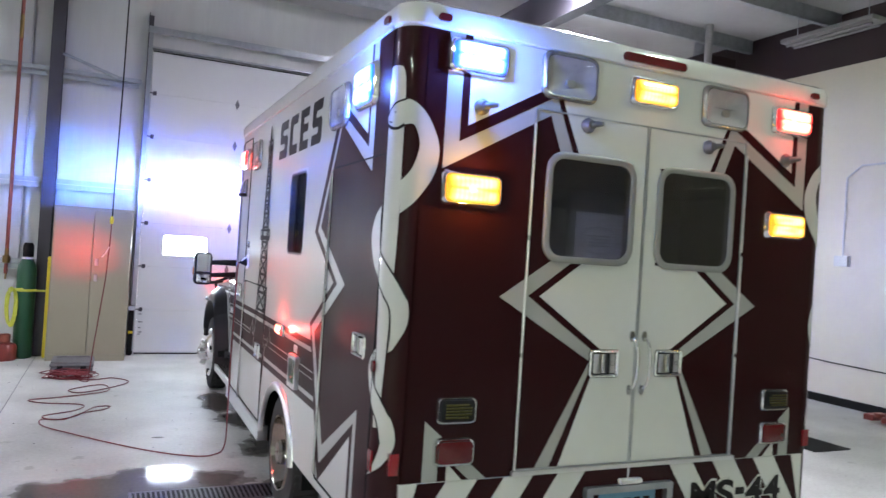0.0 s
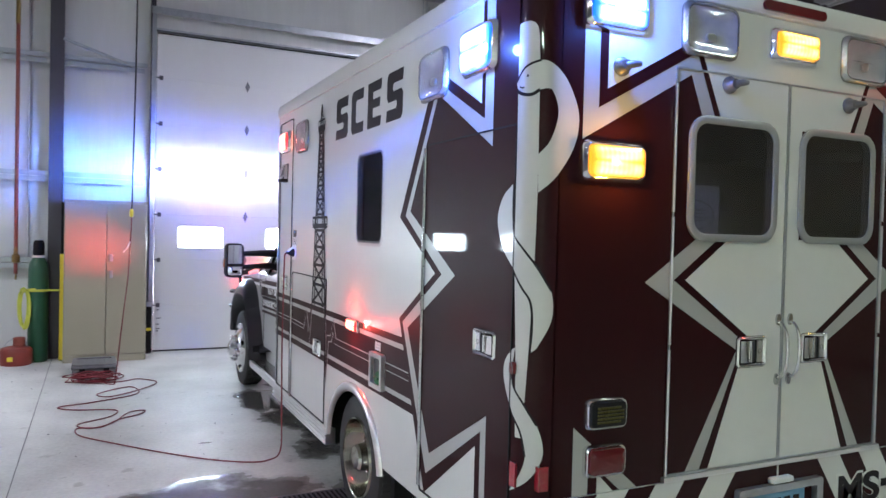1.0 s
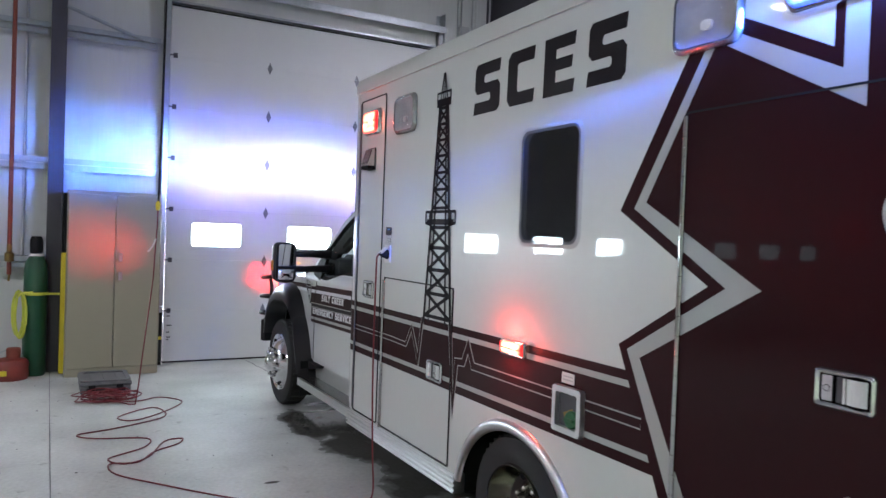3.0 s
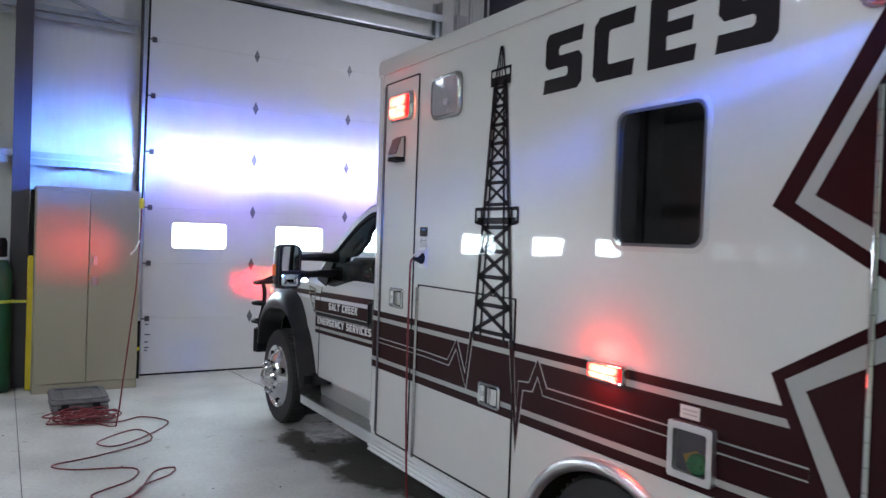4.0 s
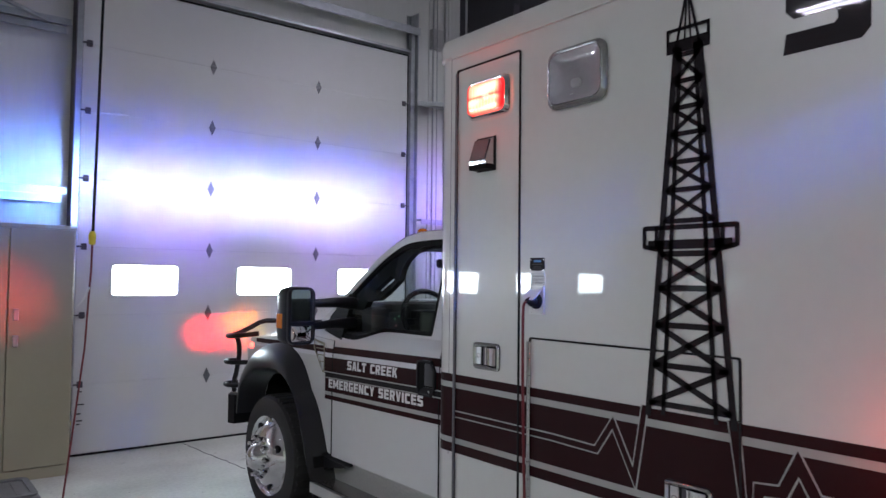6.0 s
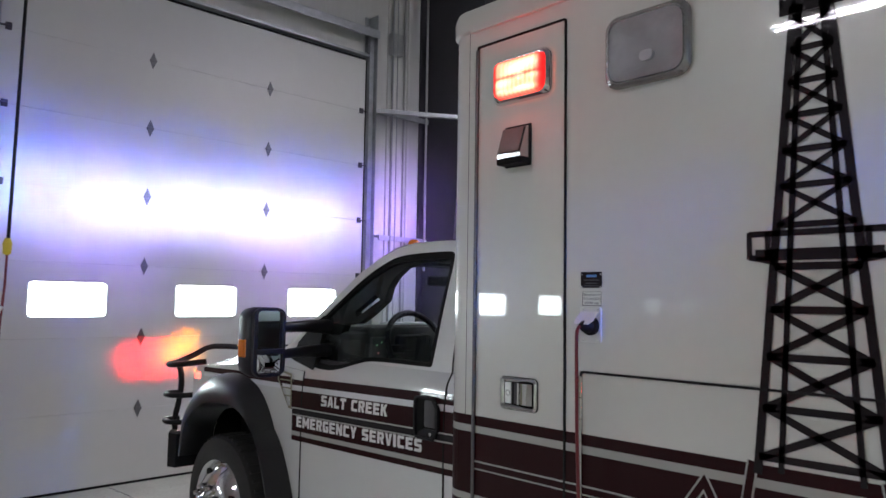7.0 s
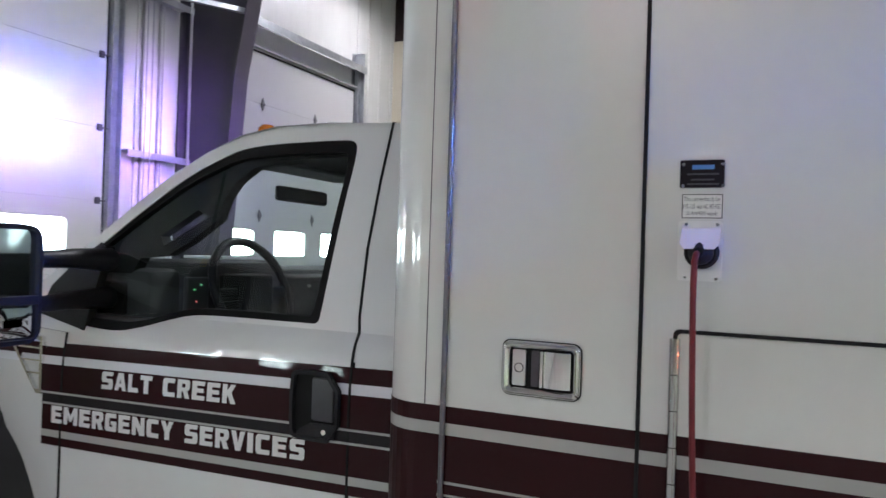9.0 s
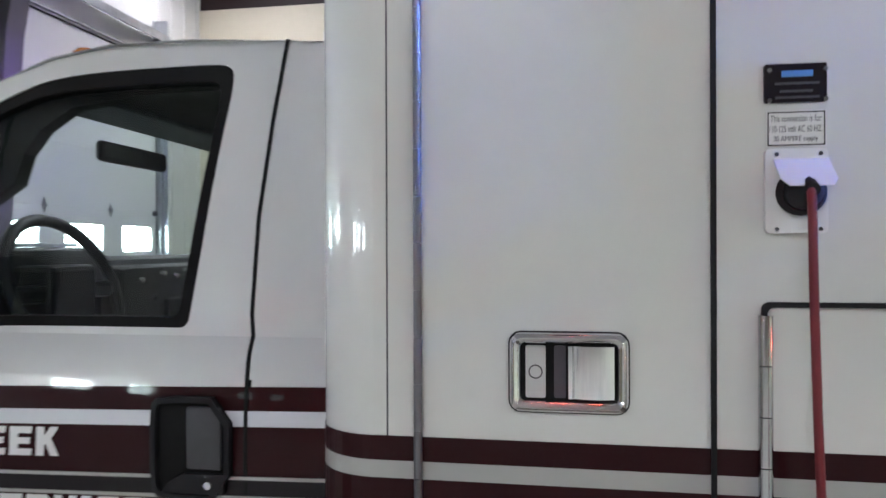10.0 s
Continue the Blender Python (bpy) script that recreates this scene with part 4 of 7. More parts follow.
# lattice tower graphic
def tower():
    """Black oil derrick: two long legs, and each bar of the lattice as a piece of its own."""
    f = lift(on_side, 0.0036)
    yc = 5.079
    rig = []

    def leg(z):
        return 0.042 + (2.33 - z) * 0.092

    def bar(a, b, w):
        bm = bmesh.new()
        for o in strip([a, b], w):
            prism(bm, o, f, 0.0012)
        if rig:
            part("lattice_bar", bm, INK, rig[0])
        else:
            rig.append(part("tower_graphic", bm, INK, amb, "black lattice oil-derrick graphic"))
    for s in (-1, 1):
        bar((yc + s * leg(2.33), 2.33), (yc + s * leg(1.13), 1.13), 0.022)
        bar((yc + s * leg(2.33) * 0.62, 2.33), (yc + s * leg(1.14) * 0.62, 1.14), 0.015)
        bar((yc + s * 0.042, 2.33), (yc + s * 0.006, 2.488), 0.009)
        bar((yc + s * 0.012, 2.33), (yc + s * 0.003, 2.488), 0.006)
    zs = [2.30, 2.215, 2.13, 2.045, 1.955, 1.865, 1.765, 1.66, 1.55, 1.43, 1.30, 1.175]
    for i, z in enumerate(zs):
        w = leg(z)
        bar((yc - w, z), (yc + w, z), 0.016 if i < 7 else 0.019)
    for a, b in zip(zs, zs[1:]):
        if b == 1.66:
            continue
        ka, kb = leg(a) * 0.95, leg(b) * 0.95
        bar((yc - ka, a), (yc + kb, b), 0.015 if b > 1.6 else 0.02)
        bar((yc + ka, a), (yc - kb, b), 0.015 if b > 1.6 else 0.02)
    # crown platform and lower platform
    bar((yc - 0.078, 2.33), (yc + 0.078, 2.33), 0.042)
    bar((yc - 0.078, 2.385), (yc + 0.078, 2.385), 0.012)
    for s in (-1, 1):
        bar((yc + s * 0.073, 2.33), (yc + s * 0.073, 2.39), 0.010)
    bar((yc - 0.15, 1.69), (yc + 0.15, 1.69), 0.030)
    bar((yc - 0.165, 1.745), (yc + 0.165, 1.745), 0.016)
    for s in (-1, 1):
        for k in (0.165, 0.118):
            bar((yc + s * k, 1.68), (yc + s * k, 1.75), 0.014)
        bar((yc + s * 0.165, 1.685), (yc + s * 0.1, 1.672), 0.016)


tower()


# SCES, heavy block letters
def block_letters():
    z0, z1 = 2.218, 2.464
    hgt = z1 - z0
    S = [(0.03, 1), (1, 1), (0.97, 0.76), (0.42, 0.76), (0.38, 0.7), (0.38, 0.64), (0.42, 0.6), (0.9, 0.6), (1, 0.5), (1, 0.1), (0.9, 0), (0.0, 0), (0.03, 0.24), (0.6, 0.24), (0.64, 0.28), (0.64, 0.36), (0.6, 0.4), (0.12, 0.4), (0.02, 0.5), (0.02, 0.9), (0.1, 1)]
    S = S[1:]
    C = [(0.98, 1), (0.95, 0.76), (0.42, 0.76), (0.38, 0.72), (0.38, 0.28), (0.42, 0.24), (1.0, 0.24), (0.97, 0), (0.14, 0), (0.02, 0.12), (0.02, 0.88), (0.14, 1)]
    E = [(1, 1), (0.97, 0.78), (0.4, 0.78), (0.4, 0.62), (0.92, 0.62), (0.9, 0.42), (0.4, 0.42), (0.4, 0.22), (1.0, 0.22), (0.97, 0), (0.02, 0), (0.02, 1)]
    out = []
    for ch, ya, w in ((S, 4.772, 0.232), (C, 4.48, 0.218), (E, 4.2, 0.213), (S, 3.91, 0.22)):
        out.append([(ya - w * u - 0.006 * v, z0 + hgt * v) for u, v in ch])
    return out


for o in block_letters():
    part("letter", prism(bmesh.new(), o, lift(on_side, 0.0004), 0.0012), INK, amb, "black block letter of SCES")

# star graphics on the side: white edge, silver band, maroon field
M_side = [(2.6, 2.555), (2.88, 2.555), (2.88, 2.163), (3.306, 2.38), (3.686, 1.731), (3.271, 1.484), (3.667, 1.243), (3.335, 0.5), (2.867, 0.839), (2.867, 0.45), (2.6, 0.45)]
S1 = [(2.72, 2.555), (2.85, 2.555), (2.85, 2.1), (3.278, 2.312), (3.613, 1.738), (3.201, 1.483), (3.622, 1.231), (3.317, 0.592), (2.825, 0.905), (2.825, 0.45), (2.72, 0.45)]
S2 = [(2.61, 2.555), (2.783, 2.555), (2.783, 1.988), (3.27, 2.26), (3.554, 1.758), (3.071, 1.486), (3.556, 1.21), (3.283, 0.691), (2.781, 0.975), (2.781, 0.45), (2.61, 0.45)]
part("star_edge", prism(bmesh.new(), M_side, on_side, 0.002), MAROON, amb)
part("star_band", prism(bmesh.new(), S1, lift(on_side, 0.002), 0.0012), SILVER, amb)
part("star_field", prism(bmesh.new(), S2, lift(on_side, 0.0032), 0.0012), MAROON, amb)


# rear: maroon field wrapped round the corners, then silver, maroon and white star shapes
def wrapped(u0, u1, z0, z1, h):
    bm = bmesh.new()
    us = sorted({u0, u1, *[RC * math.pi / 2 * k / 8 for k in range(9) if u0 < RC * math.pi / 2 * k / 8 < u1]})
    prev = None
    for u in us:
        cur = [bm.verts.new(around(u, z0, h)), bm.verts.new(around(u, z1, h))]
        if prev:
            bm.faces.new((prev[0], cur[0], cur[1], prev[1]))
        prev = cur
    return bm


part("corner_vinyl", wrapped(-0.01, RC * math.pi / 2 + 0.005, 0.45, 2.555, 0.002), MAROON, amb, smooth=40)
bm = wrapped(-0.01, RC * math.pi / 2 + 0.005, 0.45, 2.555, 0.002)
for v in bm.verts:
    v.co.x = 2 * XC - v.co.x
part("corner_vinyl", bm, MAROON, amb, smooth=40)
part("rear_field", holed(bmesh.new(), [(XL + RC, 0.735), (XR - RC, 0.735), (XR - RC, 2.555), (XL + RC, 2.555)], [opening(WIN_L), opening(WIN_R)], on_rear, 0.002), MAROON, amb)


def mirrored(left):
    return left + [(2 * XM - a, b) for a, b in reversed(left)]


# the shapes run round the window openings
R_silver = mirrored([(1.195, 2.555), (1.195, 2.002), (1.692, 2.283), (1.757, 2.12), (2.146, 2.12), (2.146, 1.667), (1.75, 1.667), (1.494, 1.495), (1.972, 1.222), (1.715, 0.757)])
R_edge = mirrored([(1.262, 2.555), (1.262, 2.118), (1.718, 2.37), (1.822, 2.12), (2.146, 2.12), (2.146, 1.667), (1.86, 1.667), (1.633, 1.503), (2.005, 1.255), (1.786, 0.757)])
R_white = mirrored([(1.297, 2.555), (1.297, 2.188), (1.72, 2.425), (1.852, 2.12), (2.146, 2.12), (2.146, 1.667), (1.915, 1.667), (1.689, 1.503), (2.028, 1.275), (1.832, 0.757)])
part("rear_star_band", prism(bmesh.new(), R_silver, lift(on_rear, 0.002), 0.0012), SILVER, amb)
part("rear_star_edge", prism(bmesh.new(), R_edge, lift(on_rear, 0.0032), 0.0012), MAROON, amb)
part("rear_star_white", prism(bmesh.new(), R_white, lift(on_rear, 0.0044), 0.0012), WHITE, amb)
for mir in (False, True):
    for name, o, m, h in (("corner_tip_band", [(1.191, 0.983), (1.191, 0.737), (1.482, 0.737)], SILVER, 0.002), ("corner_tip_edge", [(1.258, 0.862), (1.258, 0.737), (1.40, 0.737)], MAROON, 0.0032), ("corner_tip_white", [(1.297, 0.81), (1.297, 0.737), (1.37, 0.737)], WHITE, 0.0044)):
        o = [(2 * XC - a, b) for a, b in o] if mir else o
        part(name, prism(bmesh.new(), o, lift(on_rear, h), 0.0012), m, amb)
# staff and serpent wrapped round the corner: (height, unrolled place) along both edges
def ribbon(left, right, h, n=6):
    """A band between two edge lines on the unrolled corner."""
    bm = bmesh.new()
    prev = None
    for (za, ua), (zb, ub) in zip(smooth2(left, n), smooth2(right, n)):
        cur = [bm.verts.new(around(ua + (ub - ua) * k / 6, za + (zb - za) * k / 6, h)) for k in range(7)]
        if prev:
            for k in range(6):
                bm.faces.new((prev[k], cur[k], cur[k + 1], prev[k + 1]))
        prev = cur
    return bm


def smooth2(pts, n):
    out = []
    for i in range(len(pts) - 1):
        a, b, c, d = [Vector(pts[max(0, min(len(pts) - 1, j))]) for j in (i - 1, i, i + 1, i + 2)]
        for k in range(n):
            t = k / n
            out.append(tuple(0.5 * (2 * b + (c - a) * t + (2 * a - 5 * b + 4 * c - d) * t * t + (3 * b - a - 3 * c + d) * t ** 3)))
    return out + [tuple(pts[-1])]


COIL_HEAD = ([(2.193, -0.019), (2.242, 0.031), (2.261, 0.087), (2.244, 0.133), (2.183, 0.191), (2.08, 0.233), (1.971, 0.216), (1.865, 0.148), (1.806, 0.086)],
          [(2.167, -0.01), (2.147, 0.056), (2.161, 0.09), (2.164, 0.114), (2.151, 0.129), (2.102, 0.146), (2.052, 0.144), (1.982, 0.12), (1.937, 0.083)])
COIL_MIDDLE = ([(1.838, -0.029), (1.794, -0.096), (1.711, -0.13), (1.611, -0.088), (1.538, -0.01), (1.473, 0.039), (1.428, 0.07), (1.347, 0.078), (1.25, 0.072)],
          [(1.837, -0.02), (1.783, -0.022), (1.715, -0.019), (1.661, -0.008), (1.607, 0.043), (1.552, 0.088), (1.468, 0.139), (1.368, 0.143), (1.268, 0.094)])
COIL_TAIL = ([(1.259, 0.002), (1.213, -0.048), (1.159, -0.06), (1.094, -0.036), (1.021, 0.013), (0.969, 0.046), (0.888, 0.065), (0.81, 0.04), (0.755, 0.0)],
          [(1.261, 0.013), (1.224, 0.006), (1.171, -0.004), (1.126, 0.01), (1.072, 0.055), (1.001, 0.102), (0.9, 0.125), (0.81, 0.08), (0.755, 0.005)])
COILS = [COIL_HEAD, COIL_MIDDLE, COIL_TAIL]
STAFF = ([(2.4, 0.0), (2.38, -0.03), (2.3, -0.038), (2.06, -0.036), (1.7, -0.018), (1.31, 0.011), (0.95, 0.022)], [(2.4, 0.04), (2.38, 0.07), (2.3, 0.08), (2.06, 0.083), (1.7, 0.083), (1.29, 0.069), (0.95, 0.05)])


def flipped(bm):
    for v in bm.verts:
        v.co.x = 2 * XC - v.co.x
    return bm


for side in (lambda bm: bm, flipped):
    part("staff_graphic", side(ribbon(*STAFF, 0.0036)), PALE, amb, smooth=40)
    for l, r in COILS:
        part("serpent_graphic", side(ribbon(l, r, 0.0048)), PALE, amb, smooth=50)


def corner_line(keys, w):
    bm = bmesh.new()
    P = smooth2(keys, 6)
    prev = None
    for i in range(len(P)):
        a, b = P[max(i - 1, 0)], P[min(i + 1, len(P) - 1)]
        d = Vector((b[1] - a[1], b[0] - a[0])).normalized()
        z, u = P[i]
        cur = [bm.verts.new(around(u - d.y * w * k, z + d.x * w * k, 0.0062)) for k in (-1, 1)]
        if prev:
            bm.faces.new((prev[0], cur[0], cur[1], prev[1]))
        prev = cur
    return bm


# ink outlines where the coils cross the staff, and the head
LINES = [(COILS[0][0][:3], 0.004), ([(2.167, -0.012), (2.15, 0.02), (2.145, 0.056), (2.16, 0.085)], 0.006), ([(2.178, 0.002), (2.172, 0.016), (2.173, 0.026)], 0.0025), ([(2.212, 0.036), (2.209, 0.043)], 0.004),
         (COILS[1][1][0:7], 0.004), (COILS[1][0][4:], 0.004), (COILS[2][1][2:6], 0.004), (COILS[2][0][4:7], 0.004)]
for keys, w in LINES:
    part("serpent_outline", corner_line(keys, w), INK, amb)


# compartment doors: gasket seam, bright hinge and paddle latch
def paddle_latch(parent, to3, a0, a1, b0, b1):
    """Chrome paddle latch in the rectangle a0..a1, b0..b1 of a face; the lock sits at the a1 end."""
    w, h = a1 - a0, b1 - b0
    bm = bmesh.new()
    rows = [(0.0, 0.001), (0.001, 0.008), (0.007, 0.012), (0.013, 0.009), (0.016, 0.002)]
    vs = [[bm.verts.new(to3(a, b, q)) for a, b in rrect(a0 + o, a1 - o, b0 + o, b1 - o, 0.016 - o * 0.6, 5)] for o, q in rows]
    n = len(vs[0])
    for A, B in zip(vs, vs[1:]):
        for i in range(n):
            bm.faces.new((A[i], A[(i + 1) % n], B[(i + 1) % n], B[i]))
    l = part("paddle_latch", bm, CHROME, parent, "chrome paddle latch", smooth=50)
    part("latch_gasket", ring_plate(bmesh.new(), rrect(a0 - 0.0015, a1 + 0.0015, b0 - 0.0015, b1 + 0.0015, 0.017), rrect(a0 + 0.002, a1 - 0.002, b0 + 0.002, b1 - 0.002, 0.014), lift(to3, 0.0004), 0.0022), RUBBER, l)
    # flat black plate: the cup's inner shade is put into its colour
    part("latch_cup", prism(bmesh.new(), rrect(a0 + 0.014, a1 - 0.014, b0 + 0.014, b1 - 0.014, 0.006), lift(to3, 0.0006), 0.0018), MATTBLACK, l, "flat black plate, dark as a shaded cup")
    c0, c1 = b0 + 0.02, b1 - 0.018
    bm = bmesh.new()
    arc = [(a0 + w * (0.12 + 0.34 * k / 8), 0.004 + 0.009 * math.sin(math.pi * (0.15 + 0.75 * k / 8))) for k in range(9)]
    prev = None
    for a, q in arc:
        cur = [bm.verts.new(to3(a, c0, q)), bm.verts.new(to3(a, c1, q))]
        if prev:
            bm.faces.new((prev[0], cur[0], cur[1], prev[1]))
        prev = cur
    part("paddle", bm, CHROME, l, "rolled chrome paddle", smooth=60)
    part("paddle_lip", prism(bmesh.new(), [(a0 + 0.465 * w, c0), (a0 + 0.5 * w, c0), (a0 + 0.5 * w, c1), (a0 + 0.465 * w, c1)], lift(to3, 0.002), 0.009), CHROME, l)
    part("finger_bar", prism(bmesh.new(), rrect(a0 + 0.52 * w, a0 + 0.62 * w, c0, c1, 0.003), lift(to3, 0.002), 0.003), STEEL, l)
    part("lock_plate", prism(bmesh.new(), rrect(a0 + 0.69 * w, a0 + 0.86 * w, c0, c1, 0.003), lift(to3, 0.002), 0.005), ALU, l)
    ka, kb, r = a0 + 0.775 * w, (c0 + c1) / 2, 0.0085
    circ = lambda s: [(ka + s * r * math.cos(k * math.pi / 8), kb + s * r * math.sin(k * math.pi / 8)) for k in range(16)]
    part("key_ring", ring_plate(bmesh.new(), circ(1.15), circ(0.95), lift(to3, 0.007), 0.0008), STEEL, l)
    return l


def compartment(y0, y1, z0, z1, latch, hinge_front, hinge=None):
    w = 0.0034
    d = part("compartment_door", ring_plate(bmesh.new(), rrect(y0 - w, y1 + w, z0 - w, z1 + w, 0.01), rrect(y0 + w, y1 - w, z0 + w, z1 - w, 0.008), lift(on_side, 0.0), 0.0058), RUBBER, amb, "compartment door with black gasket seam")
    yh = y1 if hinge_front else y0
    zs, rs, r = [], [], 0.006 if hinge else 0.0095
    for k in range(int((z1 - z0) / 0.066)):
        zk = z1 - 0.012 - (k + 1) * 0.066
        zs = [zk, zk + 0.0645, zk + 0.0652] + zs
        rs += [r, r, r - 0.0025]
    part("hinge", tube(bmesh.new(), [(XL - 0.008, yh, z) for z in zs], rs, 8), hinge or HINGECHROME, d, "full-length metal hinge", smooth=50)
    if latch:
        paddle_latch(d, lift(on_side, 0.002), *latch)
    return d


compartment(5.842, 6.239, 0.42, 2.496, (5.951, 6.111, 1.196, 1.305), True, HINGESTEEL)
compartment(4.908, 5.779, 0.42, 1.345, (4.998, 5.167, 0.83, 0.941), True)
compartment(2.612, 3.382, 0.5, 2.05, (2.722, 2.892, 1.192, 1.298), True)
# front corner seam of the skin
part("skin_seam", tube(bmesh.new(), [(XL + 0.0012, 6.285, 0.8), (XL + 0.0012, 6.285, 2.56)], 0.002, 6), STEEL, amb)
part("roof_rail", fresh((XL - 0.016, XL - 0.002, 2.62, 6.27, 2.556, 2.566)), WHITE, amb)

# side window
def rounded_window(parent, to3, a0, a1, b0, b1, r, fw, fm, name="window", pane=TINT, label="dark tinted window", rise=(0.012, 0.018, 0.012)):
    n = 6
    w = part(name, prism(bmesh.new(), rrect(a0 + fw * 0.6, a1 - fw * 0.6, b0 + fw * 0.6, b1 - fw * 0.6, r * 0.8, n), lift(to3, 0.003), 0.004), pane, parent, label, smooth=40)
    bm = bmesh.new()
    outer, mid, inner = rrect(a0, a1, b0, b1, r, n), rrect(a0 + fw * 0.4, a1 - fw * 0.4, b0 + fw * 0.4, b1 - fw * 0.4, r * 0.9, n), rrect(a0 + fw, a1 - fw, b0 + fw, b1 - fw, r * 0.7, n)
    rows = [(outer, 0.002), (outer, rise[0]), (mid, rise[1]), (inner, rise[2]), (inner, 0.005)]
    vs = [[bm.verts.new(to3(a, b, h)) for a, b in o] for o, h in rows]
    k = len(outer)
    for A, B in zip(vs, vs[1:]):
        for i in range(k):
            bm.faces.new((A[i], A[(i + 1) % k], B[(i + 1) % k], B[i]))
    part("window_frame", bm, fm, w, "rounded metal window frame", smooth=50)
    return w


FRAME = mat("white_window_frame", (0.56, 0.56, 0.54), 0.35, coat=0.5, var=0.04)
rounded_window(amb, on_side, *SIDE_WIN, 0.06, 0.029, FRAME, rise=(0.0025, 0.0045, 0.006))
rounded_window(amb, lambda a, b, d: (XR + d, a, b), *FAR_WIN, 0.06, 0.03, FRAME, pane=CABGLASS, label="clear far side window")
part("far_mullion", fresh((XR + 0.004, XR + 0.012, 5.38, 5.425, 1.53, 2.05)), INK, amb)


# warning lights: chrome bezel and ribbed lens
def lamp(to3, a0, a1, b0, b1, lens, label, depth=0.04, bez=CHROME, flare=0.012, name="warning_light"):
    r = min(a1 - a0, b1 - b0) * 0.22
    bm = bmesh.new()
    k = 4
    rows = [(rrect(a0 - flare, a1 + flare, b0 - flare, b1 + flare, r, k), 0.004), (rrect(a0 - flare, a1 + flare, b0 - flare, b1 + flare, r, k), 0.016), (rrect(a0, a1, b0, b1, r, k), depth * 0.8), (rrect(a0 + 0.006, a1 - 0.006, b0 + 0.006, b1 - 0.006, r * 0.9, k), depth * 0.75)]
    vs = [[bm.verts.new(to3(a, b, h)) for a, b in o] for o, h in rows]
    n = len(vs[0])
    for A, B in zip(vs, vs[1:]):
        for i in range(n):
            bm.faces.new((A[i], A[(i + 1) % n], B[(i + 1) % n], B[i]))
    l = part(name, bm, bez, amb, label, smooth=50)
    bm = bmesh.new()
    rows = [(0.006, depth * 0.55), (0.008, depth), (0.03, depth * 1.25)]
    outlines = [rrect(a0 + o, a1 - o, b0 + o, b1 - o, max(r - o, 0.004), k) for o, h in rows]
    vs = [[bm.verts.new(to3(a, b, h)) for a, b in line] for line, (o, h) in zip(outlines, rows)]
    for A, B in zip(vs, vs[1:]):
        for i in range(n):
            bm.faces.new((A[i], A[(i + 1) % n], B[(i + 1) % n], B[i]))
    bm.faces.new(vs[-1])
    uv = bm.loops.layers.uv.new("lens")
    place = {v: ((a - a0) / (a1 - a0), (b - b0) / (b1 - b0)) for ring, line in zip(vs, outlines) for v, (a, b) in zip(ring, line)}
    for f in bm.faces:
        for lp in f.loops:
            lp[uv].uv = place[lp.vert]
    part("lens", bm, lens, l, smooth=40)
    return l


def flood(to3, a0, a1, b0, b1):
    l = lamp(to3, a0, a1, b0, b1, FLOODGLASS, "clear scene flood light in a grey metal frame, off", 0.035, FLOODRIM, 0.012, "scene_light")
    bm = bmesh.new()
    rows = [(0.006, 0.024), (0.03, 0.014), (0.05, 0.009), (0.07, 0.007)]
    vs = [[bm.verts.new(to3(a, b, h)) for a, b in rrect(a0 + o, a1 - o, b0 + o, b1 - o, 0.02, 4)] for o, h in rows]
    for A, B in zip(vs, vs[1:]):
        for i in range(len(A)):
            bm.faces.new((A[i], A[(i + 1) % len(A)], B[(i + 1) % len(A)], B[i]))
    bm.faces.new(vs[-1])
    part("reflector", bm, CLEARLENS, l, "silvery reflector bowl", smooth=60)
    ca, cb = (a0 + a1) / 2, b0 + (b1 - b0) * 0.36
    part("bulb", prism(bmesh.new(), rrect(ca - 0.022, ca + 0.022, cb - 0.016, cb + 0.016, 0.014), lift(to3, 0.006), 0.012), ALU, l, smooth=60)
    return l


lamp(on_side, 5.903, 6.136, 2.264, 2.406, REDON, "red side warning light, lit")
lamp(on_side, 2.762, 3.015, 2.285, 2.455, BLUEON, "blue side warning light, lit")
flood(on_side, 5.41, 5.668, 2.226, 2.428)
flood(on_side, 3.182, 3.438, 2.252, 2.444)
lamp(on_side, 4.238, 4.42, 1.094, 1.158, REDON, "small red side marker light, lit", 0.03, HINGECHROME, 0.004)
# wedge shaped step light
bm = prism(bmesh.new(), [(0.0, 2.165), (0.02, 2.16), (0.052, 2.065), (0.046, 2.034), (0.0, 2.034)], lambda a, b, d: (XL - 0.004 - a, 5.99 + d, b), 0.105)
sl = part("step_light", bm, HINGECHROME, amb, "wedge-shaped chrome step light with smoked lens")
slope = lambda u, v, d: (XL - 0.0045 - (0.02 + 0.032 * v) - d * 0.95, 5.99 + u, 2.16 - 0.095 * v + d * 0.31)
part("step_lens", prism(bmesh.new(), rrect(0.006, 0.099, 0.04, 0.96, 0.01, 3), lift(slope, 0.0015), 0.002), SMOKE, sl, "smoked grey lens")
part("step_shield", fresh((XL - 0.0555, XL - 0.006, 5.988, 6.097, 2.03, 2.052), bev=0.002), MATTBLACK, sl, "black underside")
part("step_light_base", fresh((XL - 0.0075, XL - 0.001, 5.985, 6.1, 2.026, 2.171), bev=0.001), PLASTIC, sl)
